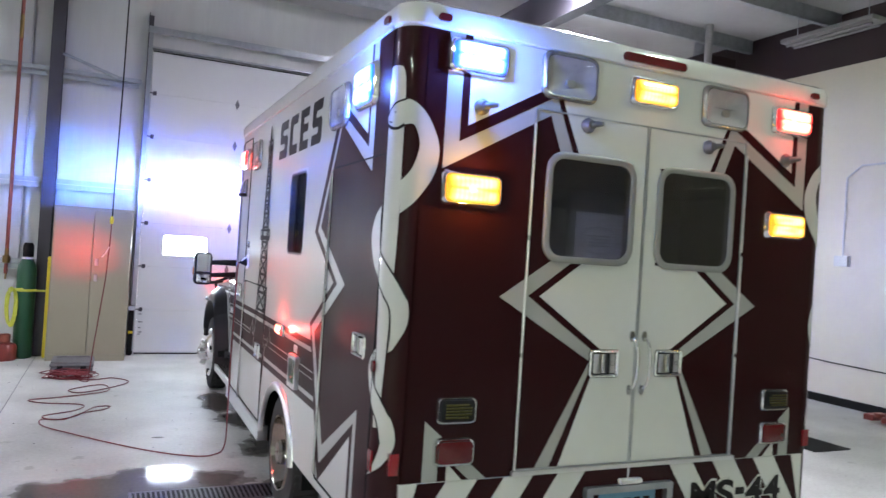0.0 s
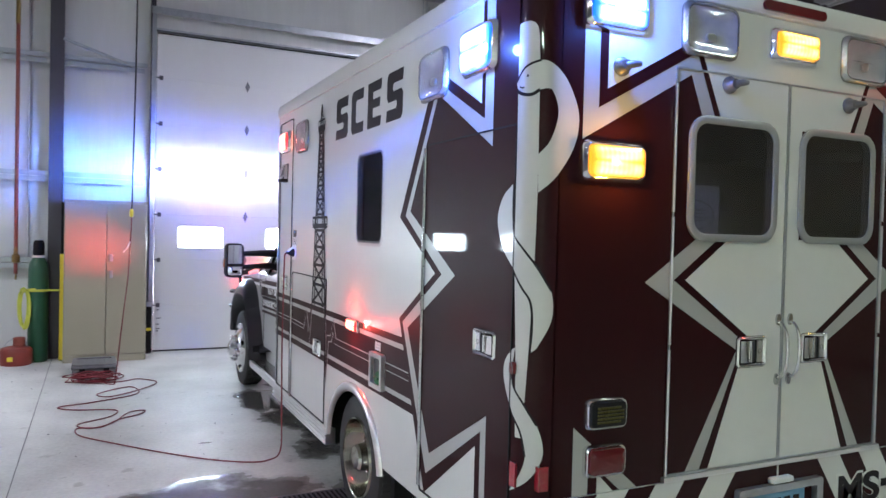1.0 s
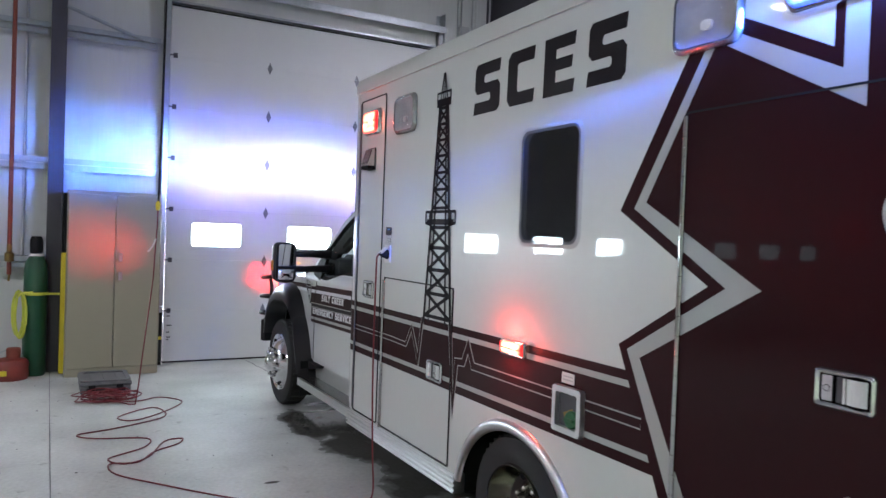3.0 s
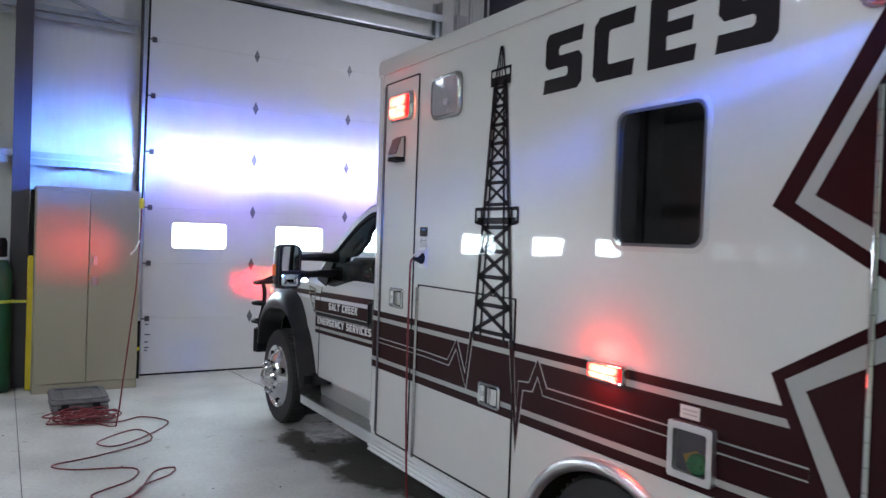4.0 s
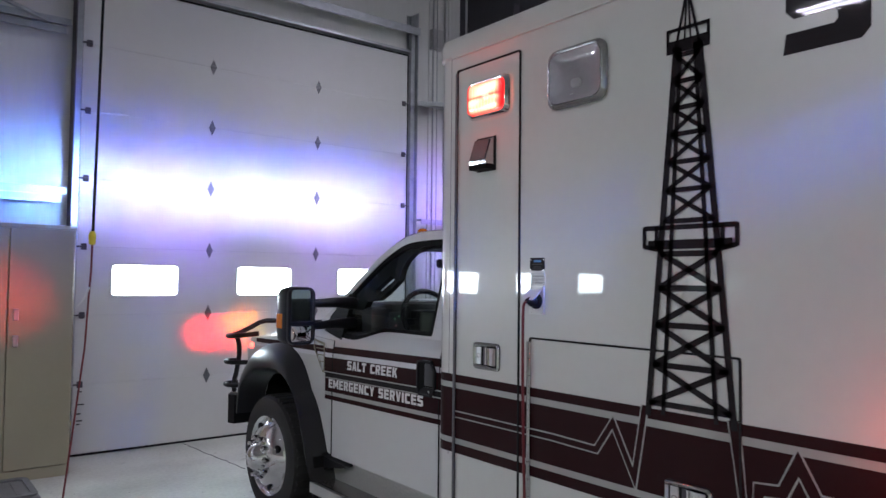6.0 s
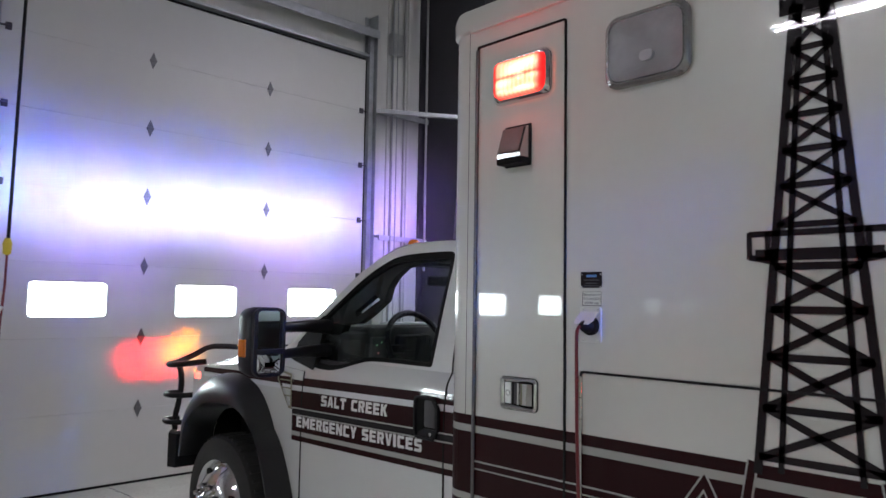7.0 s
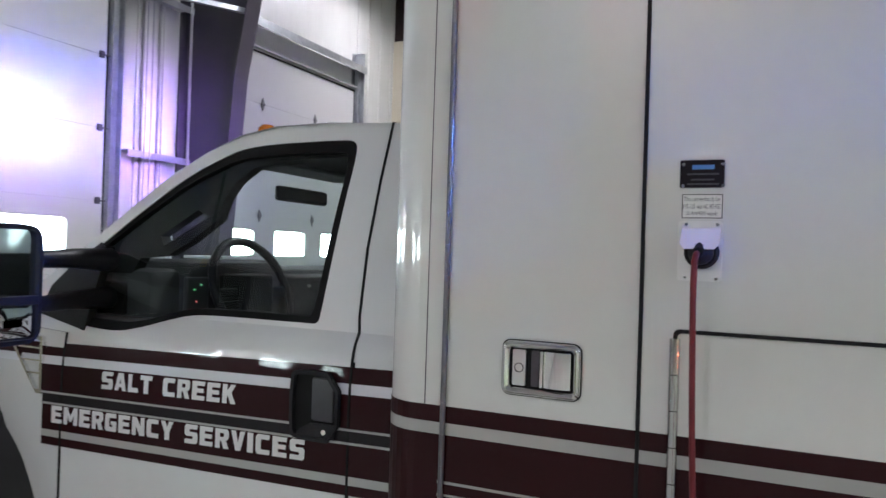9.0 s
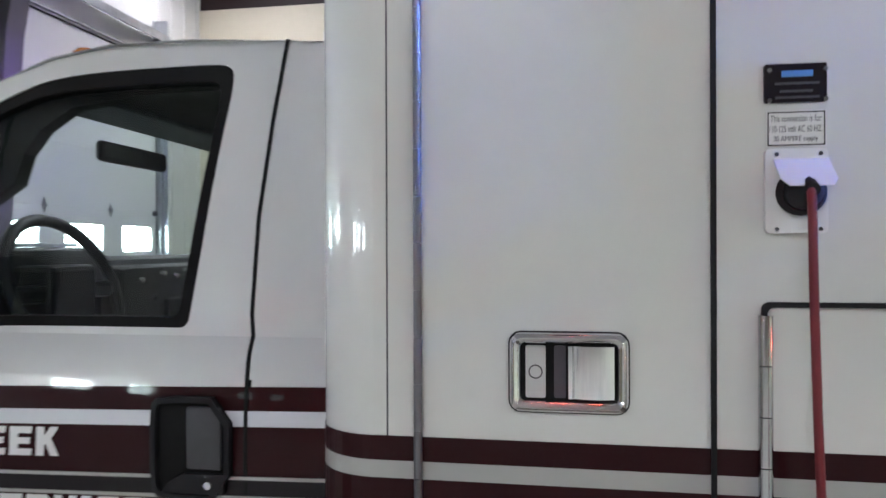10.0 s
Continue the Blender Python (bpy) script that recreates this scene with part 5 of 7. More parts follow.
# rear
lamp(on_rear, 1.2, 1.45, 2.405, 2.525, BLUEON, "blue rear warning light, lit")
flood(on_rear, 1.642, 1.905, 2.366, 2.546)
lamp(on_rear, 2.108, 2.36, 2.402, 2.51, AMBERON, "amber centre warning light, lit")
flood(on_rear, 2.54, 2.812, 2.362, 2.538)
lamp(on_rear, 3.0, 3.25, 2.385, 2.505, REDON, "red rear warning light, lit")
lamp(on_rear, 1.2, 1.455, 1.868, 1.988, AMBERON, "amber rear warning light, lit")
lamp(on_rear, 2.99, 3.245, 1.852, 1.97, AMBERON, "amber rear warning light, lit")
for a in (1.238, 3.034):
    turn = lamp(on_rear, a, a + 0.168, 0.975, 1.078, PLASTIC, "dark arrow turn signal, off", 0.035, CHROME, 0.006)
    bm = bmesh.new()
    for r in range(5):
        for c in range(9):
            if abs(r - 2) * 1.6 + (8 - c if a > 2 else c) * 0.1 < 4.0:
                box(bm, a + 0.026 + c * 0.013, a + 0.034 + c * 0.013, YR - 0.05, YR - 0.042, 1.0 + r * 0.0125, 1.007 + r * 0.0125)
    part("led_arrow", bm, YELLOWLED, turn, "dull yellow led arrow")
    lamp(on_rear, a, a + 0.168, 0.805, 0.91, REDLENS, "dark red tail light, off", 0.035, CHROME, 0.006)
part("high_brake_light", prism(bmesh.new(), rrect(2.045, 2.41, 2.582, 2.622, 0.018), lift(on_rear, 0.012), 0.012), REDLENS, amb, "dark red high brake light")
for a in (1.16, 3.28):
    part("clearance_light", prism(bmesh.new(), rrect(a - 0.028, a + 0.028, 2.585, 2.615, 0.012), lift(on_rear, 0.012), 0.014), REDLENS, amb, "small red clearance light")
part("clearance_light", prism(bmesh.new(), rrect(2.63, 2.69, 2.585, 2.615, 0.012), lift(on_side, 0.012), 0.014), REDLENS, amb, "small red clearance light")
part("clearance_light", prism(bmesh.new(), rrect(2.57, 2.597, 1.17, 1.215, 0.01), lift(on_side, 0.006), 0.014), REDLENS, amb, "small red side marker")
for m in (0, 1):
    a = 1.045 if not m else 2 * XC - 1.085
    part("reflector", prism(bmesh.new(), [(a, 0.775), (a + 0.04, 0.775), (a + 0.04, 0.86), (a, 0.86)], lift(on_rear, -0.035), 0.045), REDREFLECT, amb, "red reflector")
part("reflector", fresh((XL - 0.008, XL, 2.56, 2.6, 0.775, 0.86)), REDREFLECT, amb, "red reflector")

# rear doors
RIM = mat("grey_window_frame", (0.3, 0.3, 0.29), 0.4, metal=0.3, var=0.06)
for s, x0, x1, wx0, wx1, lx0, lx1, hx in (("l", 1.614, 2.2225, *WIN_L[:2], 1.968, 2.13, 2.196), ("r", 2.2265, 2.838, *WIN_R[:2], 2.338, 2.5, 2.266)):
    d = part("rear_door", ring_plate(bmesh.new(), rrect(x0, x1, 0.757, 2.306, 0.01), rrect(x0 + 0.007, x1 - 0.007, 0.764, 2.299, 0.008), lift(on_rear, 0.0), 0.0075), GALV, amb, "rear door with thin seam, closed")
    rounded_window(d, lift(on_rear, 0.0045), wx0, wx1, 1.652, 2.135, 0.085, 0.03, RIM, pane=REARTINT)
    paddle_latch(d, lift(on_rear, 0.004), lx0, lx1, 1.15, 1.275)
    bow = [(hx, YR - 0.008, 1.33), (hx, YR - 0.03, 1.322), (hx + 0.002, YR - 0.05, 1.285), (hx + 0.003, YR - 0.056, 1.215), (hx + 0.002, YR - 0.05, 1.145), (hx, YR - 0.03, 1.108), (hx, YR - 0.008, 1.1)]
    gh = part("grab_handle", tube(bmesh.new(), smooth_path(bow, 4), 0.007, 10), CHROME, d, "bowed chrome grab handle", smooth=60)
    for hz in (1.338, 1.092):
        part("handle_mount", prism(bmesh.new(), [(hx + 0.0125 * math.cos(k * math.pi / 8), hz + 0.024 * math.sin(k * math.pi / 8)) for k in range(16)], lift(on_rear, 0.006), 0.008), HINGECHROME, gh, smooth=40)
    for hz in (2.0, 1.5, 1.0):
        part("hinge_barrel", tube(bmesh.new(), [(x0 if s == "l" else x1, YR - 0.01, hz - 0.24), (x0 if s == "l" else x1, YR - 0.01, hz + 0.24)], 0.006, 6), ALU, d)
part("door_sill", fresh((1.6, 2.86, YR - 0.02, YR, 0.738, 0.757)), ALU, amb, "thin metal door sill")
# posted notice inside the rear window
nt = part("window_notice", fresh((2.56, 2.92, 3.515, 3.517, 1.68, 1.97)), PAPER, amb, "white notice posted inside behind the rear window")
ov = lambda rr: [(2.74 + rr * 0.145 * math.cos(k * math.pi / 16), 1.80 + rr * 0.085 * math.sin(k * math.pi / 16)) for k in range(32)]
part("notice_oval", ring_plate(bmesh.new(), ov(1.0), ov(0.94), lambda a, b, d: (a, 3.514 - d, b), 0.0006), STEEL, nt, "grey oval emblem")
for k in range(4):
    part("notice_line", fresh((2.66, 2.82, 3.5125, 3.514, 1.765 + k * 0.02, 1.772 + k * 0.02)), STEEL, nt)
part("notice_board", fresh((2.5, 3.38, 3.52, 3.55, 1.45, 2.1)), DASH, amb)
# door hold-open hooks
for x, z in ((1.352, 2.27), (1.881, 2.263), (2.585, 2.252), (3.105, 2.247)):
    hk = part("door_hook", lathe(bmesh.new(), [(0, 0), (0.034, 0.0), (0.034, 0.012), (0.026, 0.018), (0.02, 0.04), (0, 0.04)], pose(x, YR - 0.004, z, 90, 0, 0), 18), HINGESTEEL, amb, "grey metal door hold-open catch", smooth=40)
    part("hook_arm", tube(bmesh.new(), [(x, YR - 0.036, z), (x + 0.022, YR - 0.052, z + 0.004), (x + 0.05, YR - 0.052, z + 0.008)], [0.014, 0.014, 0.01], 8), HINGESTEEL, hk, smooth=60)

# kick board with slanted bars, unit mark and plate
part("kick_board", fresh((XL + 0.09, XR - 0.09, YR - 0.012, YR - 0.001, 0.45, 0.736)), WHITE, amb, "white rear kick board with maroon slanted bars")
for k in range(4):
    for flip in (False, True):
        o = [(a + 0.27 * k, z) for a, z in ((0.98, 0.45), (1.105, 0.45), (1.295, 0.736), (1.17, 0.736))] if k < 3 else [(1.79, 0.45), (2.214, 0.45), (2.214, 0.736), (1.98, 0.736)]
        o = [(min(max(p, XL + 0.095), XR - 0.095), z) for p, z in o]
        o = [(2 * XM - 0.012 - p, z) for p, z in o] if flip else o
        part("slanted_bar", prism(bmesh.new(), o, lift(on_rear, 0.012), 0.001), MAROON, amb)
TR = Matrix(((1, 0, 0, 0), (0, 0, -1, 0), (0, 1, 0, 0), (0, 0, 0, 1)))
for ch, xa, w in (("M", 2.60, 0.155), ("S", 2.765, 0.115), ("-", 2.89, 0.06), ("4", 2.96, 0.115), ("4", 3.085, 0.115)):
    z, hh = (0.505, 0.135) if ch != "-" else (0.56, 0.035)
    words("unit_mark_edge", ch, Matrix.Translation((xa - 0.009, YR - 0.0135, z - 0.009)) @ TR, w + 0.018, hh + 0.018, WHITE, amb, 0.05)
    words("unit_mark", ch, Matrix.Translation((xa, YR - 0.0155, z)) @ TR, w, hh, INK, amb, 0.03)
pl = part("plate_bracket", ring_plate(bmesh.new(), rrect(1.975, 2.465, 0.46, 0.665, 0.012), rrect(2.01, 2.43, 0.48, 0.635, 0.008), lift(on_rear, 0.012), 0.03), GALV, amb, "weathered plate bracket")
part("licence_plate", prism(bmesh.new(), rrect(2.06, 2.38, 0.475, 0.63, 0.008), lift(on_rear, 0.014), 0.004), mat("plate_blue", (0.16, 0.34, 0.5), 0.4, var=0.15, scale=20), pl, "pale blue plate")
for k in range(5):
    part("plate_bar", fresh((2.09 + k * 0.055, 2.125 + k * 0.055, YR - 0.0205, YR - 0.0178, 0.53, 0.6)), INK, pl)
part("plate_lamp", fresh((2.16, 2.28, YR - 0.045, YR - 0.012, 0.668, 0.692), bev=0.006), LABELWHITE, amb, "small plate lamp")
part("rear_step", fresh((1.12, 3.32, 2.22, YR - 0.02, 0.38, 0.45), bev=0.01), DIAMOND, amb, "tread plate rear step bumper")

# fuel filler recess with green cap, and its label
ff = part("fuel_filler", ring_plate(bmesh.new(), rrect(3.843, 4.02, 0.844, 1.03, 0.012), rrect(3.865, 3.998, 0.868, 1.006, 0.01), lift(on_side, 0.001), 0.024), ALU, amb, "framed fuel filler recess")
# flat dark plate: the recess's shade is put into its colour
part("filler_backplate", prism(bmesh.new(), rrect(3.863, 4.0, 0.866, 1.008, 0.01), lift(on_side, 0.0012), 0.0025), STEEL, ff)
part("filler_tag", prism(bmesh.new(), [(3.87, 0.876), (3.945, 0.87), (3.97, 0.921), (3.915, 0.946)], lift(on_side, 0.004), 0.001), BRASS, ff, "pale tag behind the cap")
part("filler_cap", lathe(bmesh.new(), [(0, 0), (0.034, 0), (0.036, 0.012), (0.03, 0.018), (0, 0.018)], pose(XL - 0.005, 3.906, 0.904, 0, -84, 8), 20), GREENCAP, ff, "green fuel cap", smooth=40)
part("filler_grip", fresh((XL - 0.032, XL - 0.02, 3.879, 3.936, 0.898, 0.91), bev=0.003), GREENCAP, ff)
tg = part("fuel_label", prism(bmesh.new(), [(3.912, 1.04), (3.99, 1.04), (3.99, 1.083), (3.912, 1.083)], lift(on_side, 0.001), 0.002), LABELWHITE, amb, "white fuel label")
for z in (1.052, 1.066):
    part("label_bar", prism(bmesh.new(), [(3.92, z), (3.98, z), (3.98, z + 0.005), (3.92, z + 0.005)], lift(on_side, 0.003), 0.0006), CONDUIT, tg)

# shore power inlet with its plates
ip = part("shore_plate", prism(bmesh.new(), rrect(5.703, 5.779, 1.438, 1.547, 0.006), lift(on_side, 0.0005), 0.0085), LABELWHITE, amb, "white shore power inlet plate", smooth=40)
part("inlet_socket", lathe(bmesh.new(), [(0, 0), (0.03, 0), (0.03, 0.012), (0.025, 0.018), (0, 0.01)], pose(XL - 0.006, 5.737, 1.49, 0, -90, 0), 22), RUBBER, ip, "black inlet socket", smooth=40)
part("inlet_flap", loft(bmesh.new(), [[(XL - 0.009 - q, y, z) for y, z in ((5.705, 1.533), (5.705, 1.505), (5.713, 1.495), (5.763, 1.495), (5.771, 1.505), (5.771, 1.533)) for q in [(1.536 - z) * 1.15 + o]] for o in (0.0, 0.004)]), LABELWHITE, ip, "raised white flap")
for y, z in ((5.712, 1.443), (5.765, 1.443), (5.712, 1.54), (5.765, 1.54)):
    part("screw", lathe(bmesh.new(), [(0, 0), (0.004, 0), (0.003, 0.002), (0, 0.002)], pose(XL - 0.007, y, z, 0, -90, 0), 8), CHROME, ip)
bp = part("meter_plate", prism(bmesh.new(), rrect(5.703, 5.779, 1.607, 1.657, 0.003), lift(on_side, 0.001), 0.004), INK, amb, "small black meter plate")
part("meter_window", prism(bmesh.new(), [(5.72, 1.64), (5.758, 1.64), (5.758, 1.648), (5.72, 1.648)], lift(on_side, 0.005), 0.0006), BLUEPRINT, bp)
for y, z in ((5.705, 1.61), (5.773, 1.61), (5.705, 1.649), (5.773, 1.649)):
    part("screw", lathe(bmesh.new(), [(0, 0), (0.0035, 0), (0.003, 0.002), (0, 0.002)], pose(XL - 0.005, y, z, 0, -90, 0), 8), CHROME, bp)
for z, a, b in ((1.63, 5.712, 5.766), (1.62, 5.72, 5.76), (1.612, 5.712, 5.766)):
    part("meter_bar", prism(bmesh.new(), [(a, z), (b, z), (b, z + 0.003), (a, z + 0.003)], lift(on_side, 0.005), 0.0005), GREYBOX, bp)
wl = part("inlet_label", prism(bmesh.new(), [(5.703, 1.55), (5.776, 1.55), (5.776, 1.597), (5.703, 1.597)], lift(on_side, 0.001), 0.0012), LABELWHITE, amb, "white shore power instruction label")
TS = Matrix(((0, 0, -1, 0), (-1, 0, 0, 0), (0, 1, 0, 0), (0, 0, 0, 1)))
for k, (line, w) in enumerate((("This connection is for", 0.062), ("110-125 volt AC 60 HZ.", 0.064), ("20 AMPERE supply", 0.054))):
    words("label_text", line, Matrix.Translation((XL - 0.0024, 5.74 + w / 2, 1.5825 - k * 0.0135)) @ TS, w, 0.0085, GREYBOX, wl, 0.0, deep=0.0002)
fr = ring_plate(bmesh.new(), [(5.7045, 1.5515), (5.7745, 1.5515), (5.7745, 1.5955), (5.7045, 1.5955)], [(5.706, 1.553), (5.773, 1.553), (5.773, 1.594), (5.706, 1.594)], lift(on_side, 0.0022), 0.0004)
part("label_border", fr, INK, wl)


# wheels
def wheel(x, y, s, dual):
    """A wheel on the side s (1 left, -1 right); local z points outwards."""
    r, q = (0.36, 0.88) if dual else (0.39, 1.0)          # q scales the rim
    m = pose(x, y, r, 0, -90 if s > 0 else 90, 0)
    w = part("wheel", lathe(bmesh.new(), [(0.25 * q, -0.2), (r - 0.06, -0.2), (r - 0.015, -0.185), (r, -0.15), (r, -0.03), (r - 0.015, -0.005), (r - 0.045, 0.0), (0.3 * q, 0.004), (0.262 * q, -0.002), (0.25 * q, -0.02)], m, 48), TYRE, amb, "black truck tyre", smooth=40)
    bm = bmesh.new()
    for k in range(48):
        a = 2 * math.pi * k / 48
        mm = m @ Matrix.Rotation(a, 4, "Z")
        g = box(bmesh.new(), r - 0.005, r + 0.006, -0.008, 0.008, -0.16, -0.02)
        for f in g.faces:
            bm.faces.new([bm.verts.new(mm @ v.co) for v in f.verts])
        g.free()
    part("tread", bm, TYRE, w)
    if dual:
        prof = [(0.265, -0.004), (0.258, 0.012), (0.25, 0.008), (0.24, -0.04), (0.205, -0.1), (0.14, -0.125), (0.1, -0.11), (0.09, -0.06), (0.085, 0.0), (0.07, 0.015), (0, 0.02)]
    else:
        prof = [(0.265, -0.004), (0.258, 0.01), (0.245, 0.0), (0.235, -0.02), (0.215, 0.0), (0.18, 0.035), (0.13, 0.055), (0.1, 0.06), (0.085, 0.09), (0.07, 0.115), (0.045, 0.13), (0, 0.135)]
    part("rim", lathe(bmesh.new(), [(a * q, b) for a, b in prof], m, 40), SHADEDCHROME if dual else CHROME, w, "chrome wheel simulator", smooth=35)
    for k in range(10):
        a = 2 * math.pi * (k + 0.5) / 10
        h = -0.112 if dual else 0.05
        part("lug_cover", lathe(bmesh.new(), [(0.017, h), (0.017, h + 0.03), (0.012, h + 0.045), (0, h + 0.048)], m @ pose(0.125 * q * math.cos(a), 0.125 * q * math.sin(a), 0), 10), CHROME, w, smooth=40)
    for k in range(4):
        a = 2 * math.pi * (k + 0.25) / 4
        h = -0.098 if dual else 0.015
        # raised black disc: the hole's shade is put into its colour
        part("hand_hole", lathe(bmesh.new(), [(0.026, h), (0.026, h + 0.012), (0, h + 0.012)], m @ pose(0.195 * q * math.cos(a), 0.195 * q * math.sin(a), 0), 12), MATTBLACK, w)


wheel(1.035, 4.34, 1, True)
wheel(2 * XC - 1.035, 4.34, -1, True)
wheel(1.075, 8.29, 1, False)
wheel(2 * XC - 1.075, 8.29, -1, False)

# ---- cab ----
CX = 1.18                                  # left skin of the cab


def both(name, make, m, label="", smooth=None, parent=None):
    """The part on the left and its mirror on the right."""
    a = part(name, make(), m, parent or amb, label, smooth)
    bm = make()
    for v in bm.verts:
        v.co.x = 2 * XC - v.co.x
    b = part(name, bm, m, parent or amb, label, smooth)
    return a, b


def cab_x(z):
    """Skin of the cab by height: a door swelling gently, a rolled shoulder under the belt, then tumblehome."""
    q, p = min(max(z - 1.02, 0.0), 0.17), min(max(z - 1.19, 0.0), 0.07)
    return CX + q * q / 2.2 + 0.155 * p + 6.9 * p * p + max(z - 1.26, 0.0) * 0.15


SHOULDER = (1.19, 1.2, 1.21, 1.22, 1.23, 1.24, 1.25, 1.26)


def on_cab(a, b, d):
    return (cab_x(b) + d, a, b)


warch = [(8.29 + 0.46 * math.cos(radians(a)), 0.5 + 0.56 * math.sin(radians(a))) for a in range(5, 176, 10)]


def door_skin(y0, y1):
    """Sheet steel with the rolled shoulder, returned inwards at its edges."""
    bm = bmesh.new()
    prev = None
    for z in (0.5, 0.7, 0.9, *[1.02 + 0.01 * k for k in range(18)]):
        cur = [bm.verts.new(p) for p in ((CX + 0.05, y0, z), (cab_x(z), y0, z), (cab_x(z), (y0 + y1) / 2, z), (cab_x(z), y1, z), (CX + 0.05, y1, z))]
        if prev:
            for k in range(4):
                bm.faces.new((prev[k], cur[k], cur[k + 1], prev[k + 1]))
        prev = cur
    return bm


both("cab_door", lambda: door_skin(6.584, 7.63), CABWHITE, "white cab door, closed", smooth=30)
both("cab_rear_quarter", lambda: door_skin(6.435, 6.577), CABWHITE, smooth=30)
fend = [(7.636, 0.5)] + [p for p in reversed(warch)] + [(8.8, 0.62), (8.9, 0.8), (8.9, 1.06), (8.84, 1.13), (7.95, 1.205), (7.636, 1.19)]
both("fender", lambda: prism(bmesh.new(), fend, lambda a, b, d: (CX + 0.005 + d, a, b), 0.06), CABWHITE, "white front fender")
# shoulder and window surround
outer = [(6.435, 1.19), (6.435, 1.785), (6.48, 1.812), (6.57, 1.822), (6.75, 1.828), (6.93, 1.826), (7.056, 1.808), (7.19, 1.762), (7.334, 1.688), (7.55, 1.538), (7.7, 1.43), (7.98, 1.24), (7.98, 1.205), (7.636, 1.19)]
hole = [(6.76, 1.274), (6.726, 1.274), (6.72, 1.31), (6.69, 1.58), (6.662, 1.745), (6.672, 1.776), (6.72, 1.78), (6.93, 1.777), (7.06, 1.766), (7.13, 1.742), (7.256, 1.688), (7.398, 1.6), (7.588, 1.468), (7.69, 1.39), (7.76, 1.32), (7.68, 1.235), (7.6, 1.215), (7.43, 1.205), (7.33, 1.225), (7.25, 1.25), (7.18, 1.268), (7.1, 1.274)]


def rounded(pts, n=2):
    """The closed outline with its corners cut n times."""
    for _ in range(n):
        pts = [q for (a, b), (c, e) in zip(pts, pts[1:] + pts[:1]) for q in ((a * 0.75 + c * 0.25, b * 0.75 + e * 0.25), (a * 0.25 + c * 0.75, b * 0.25 + e * 0.75))]
    return pts


hole = rounded(hole)
both("window_surround", lambda: holed(bmesh.new(), outer, [hole], on_cab, 0.03, SHOULDER), CABWHITE, "white window surround", smooth=30)
cen = (sum(p[0] for p in hole) / len(hole), sum(p[1] for p in hole) / len(hole))
inner = [(cen[0] + (a - cen[0]) * 0.945, cen[1] + (b - cen[1]) * 0.90) for a, b in hole]
gl, gr = both("window_trim", lambda: ring_plate(bmesh.new(), hole, inner, lambda a, b, d: (cab_x(b) + 0.004 + d, a, b), 0.025), MATTBLACK, "black rubber window trim")
for s, ob in ((1, gl), (-1, gr)):
    bm = bmesh.new()
    f = bm.faces.new([bm.verts.new((cab_x(b) + 0.016 if s > 0 else 2 * XC - cab_x(b) - 0.016, a, b)) for a, b in inner])
    part("side_glass", bm, CABGLASS, ob, "clear side glass")
# black mirror sail
both("mirror_sail", lambda: prism(bmesh.new(), [(7.56, 1.2), (7.8, 1.24), (7.78, 1.33), (7.7, 1.4), (7.585, 1.475), (7.555, 1.46)], lambda a, b, d: (cab_x(b) - 0.004 + d, a, b), 0.03), MATTBLACK, "black mirror sail panel")
part("cab_back", fresh((CX + 0.03, 2 * XC - CX - 0.03, 6.43, 6.45, 0.44, 1.80)), CABWHITE, amb)
part("cab_floor", fresh((CX + 0.04, 2 * XC - CX - 0.04, 6.43, 7.9, 0.62, 0.66)), DASH, amb)


def sheet(rows, cols):
    bm = bmesh.new()
    v = [[bm.verts.new(f(c)) for c in cols] for f in rows]
    for a, b in zip(v, v[1:]):
        for k in range(len(cols) - 1):
            bm.faces.new((a[k], a[k + 1], b[k + 1], b[k]))
    return bm


cols = [k / 16 for k in range(17)]


def row(y, x0, side, mid):
    return lambda c: (x0 + (2 * XC - 2 * x0) * c, y, side + (mid - side) * (1 - abs(2 * c - 1) ** 2.6))


part("cab_roof", sheet([row(6.435, 1.32, 1.782, 1.83), row(6.48, 1.31, 1.812, 1.855), row(6.75, 1.305, 1.828, 1.87), row(6.93, 1.305, 1.826, 1.87), row(7.056, 1.308, 1.808, 1.855), row(7.15, 1.312, 1.776, 1.825), row(7.22, 1.31, 1.748, 1.795)], cols), CABWHITE, amb, "white cab roof", smooth=50)
part("headliner", fresh((1.36, 3.08, 6.44, 7.21, 1.745, 1.757)), MATTBLACK, amb)
part("windscreen", sheet([row(7.22, 1.32, 1.745, 1.79), row(7.5, 1.30, 1.57, 1.62), row(7.96, 1.27, 1.265, 1.32)], cols), CABGLASS, amb, "raked windscreen", smooth=60)
part("cowl", sheet([row(7.93, 1.2, 1.262, 1.31), row(8.0, 1.19, 1.22, 1.30)], cols), PLASTIC, amb)
hood = part("hood", sheet([row(7.98, 1.19, 1.21, 1.315), row(8.3, 1.19, 1.185, 1.30), row(8.6, 1.2, 1.15, 1.275), row(8.8, 1.21, 1.13, 1.24), row(8.9, 1.22, 1.09, 1.19), row(8.93, 1.23, 1.02, 1.06)], cols), CABWHITE, amb, "white sloping hood", smooth=50)
for x, z in ((1.42, 1.836), (1.8, 1.855), (2.22, 1.858), (2.64, 1.855), (3.02, 1.836)):
    part("roof_marker", lathe(bmesh.new(), [(0.03, -0.006), (0.028, 0.008), (0.018, 0.018), (0, 0.021)], pose(x, 7.06, z), 14), ORANGE, amb, "small orange roof marker light", smooth=50)

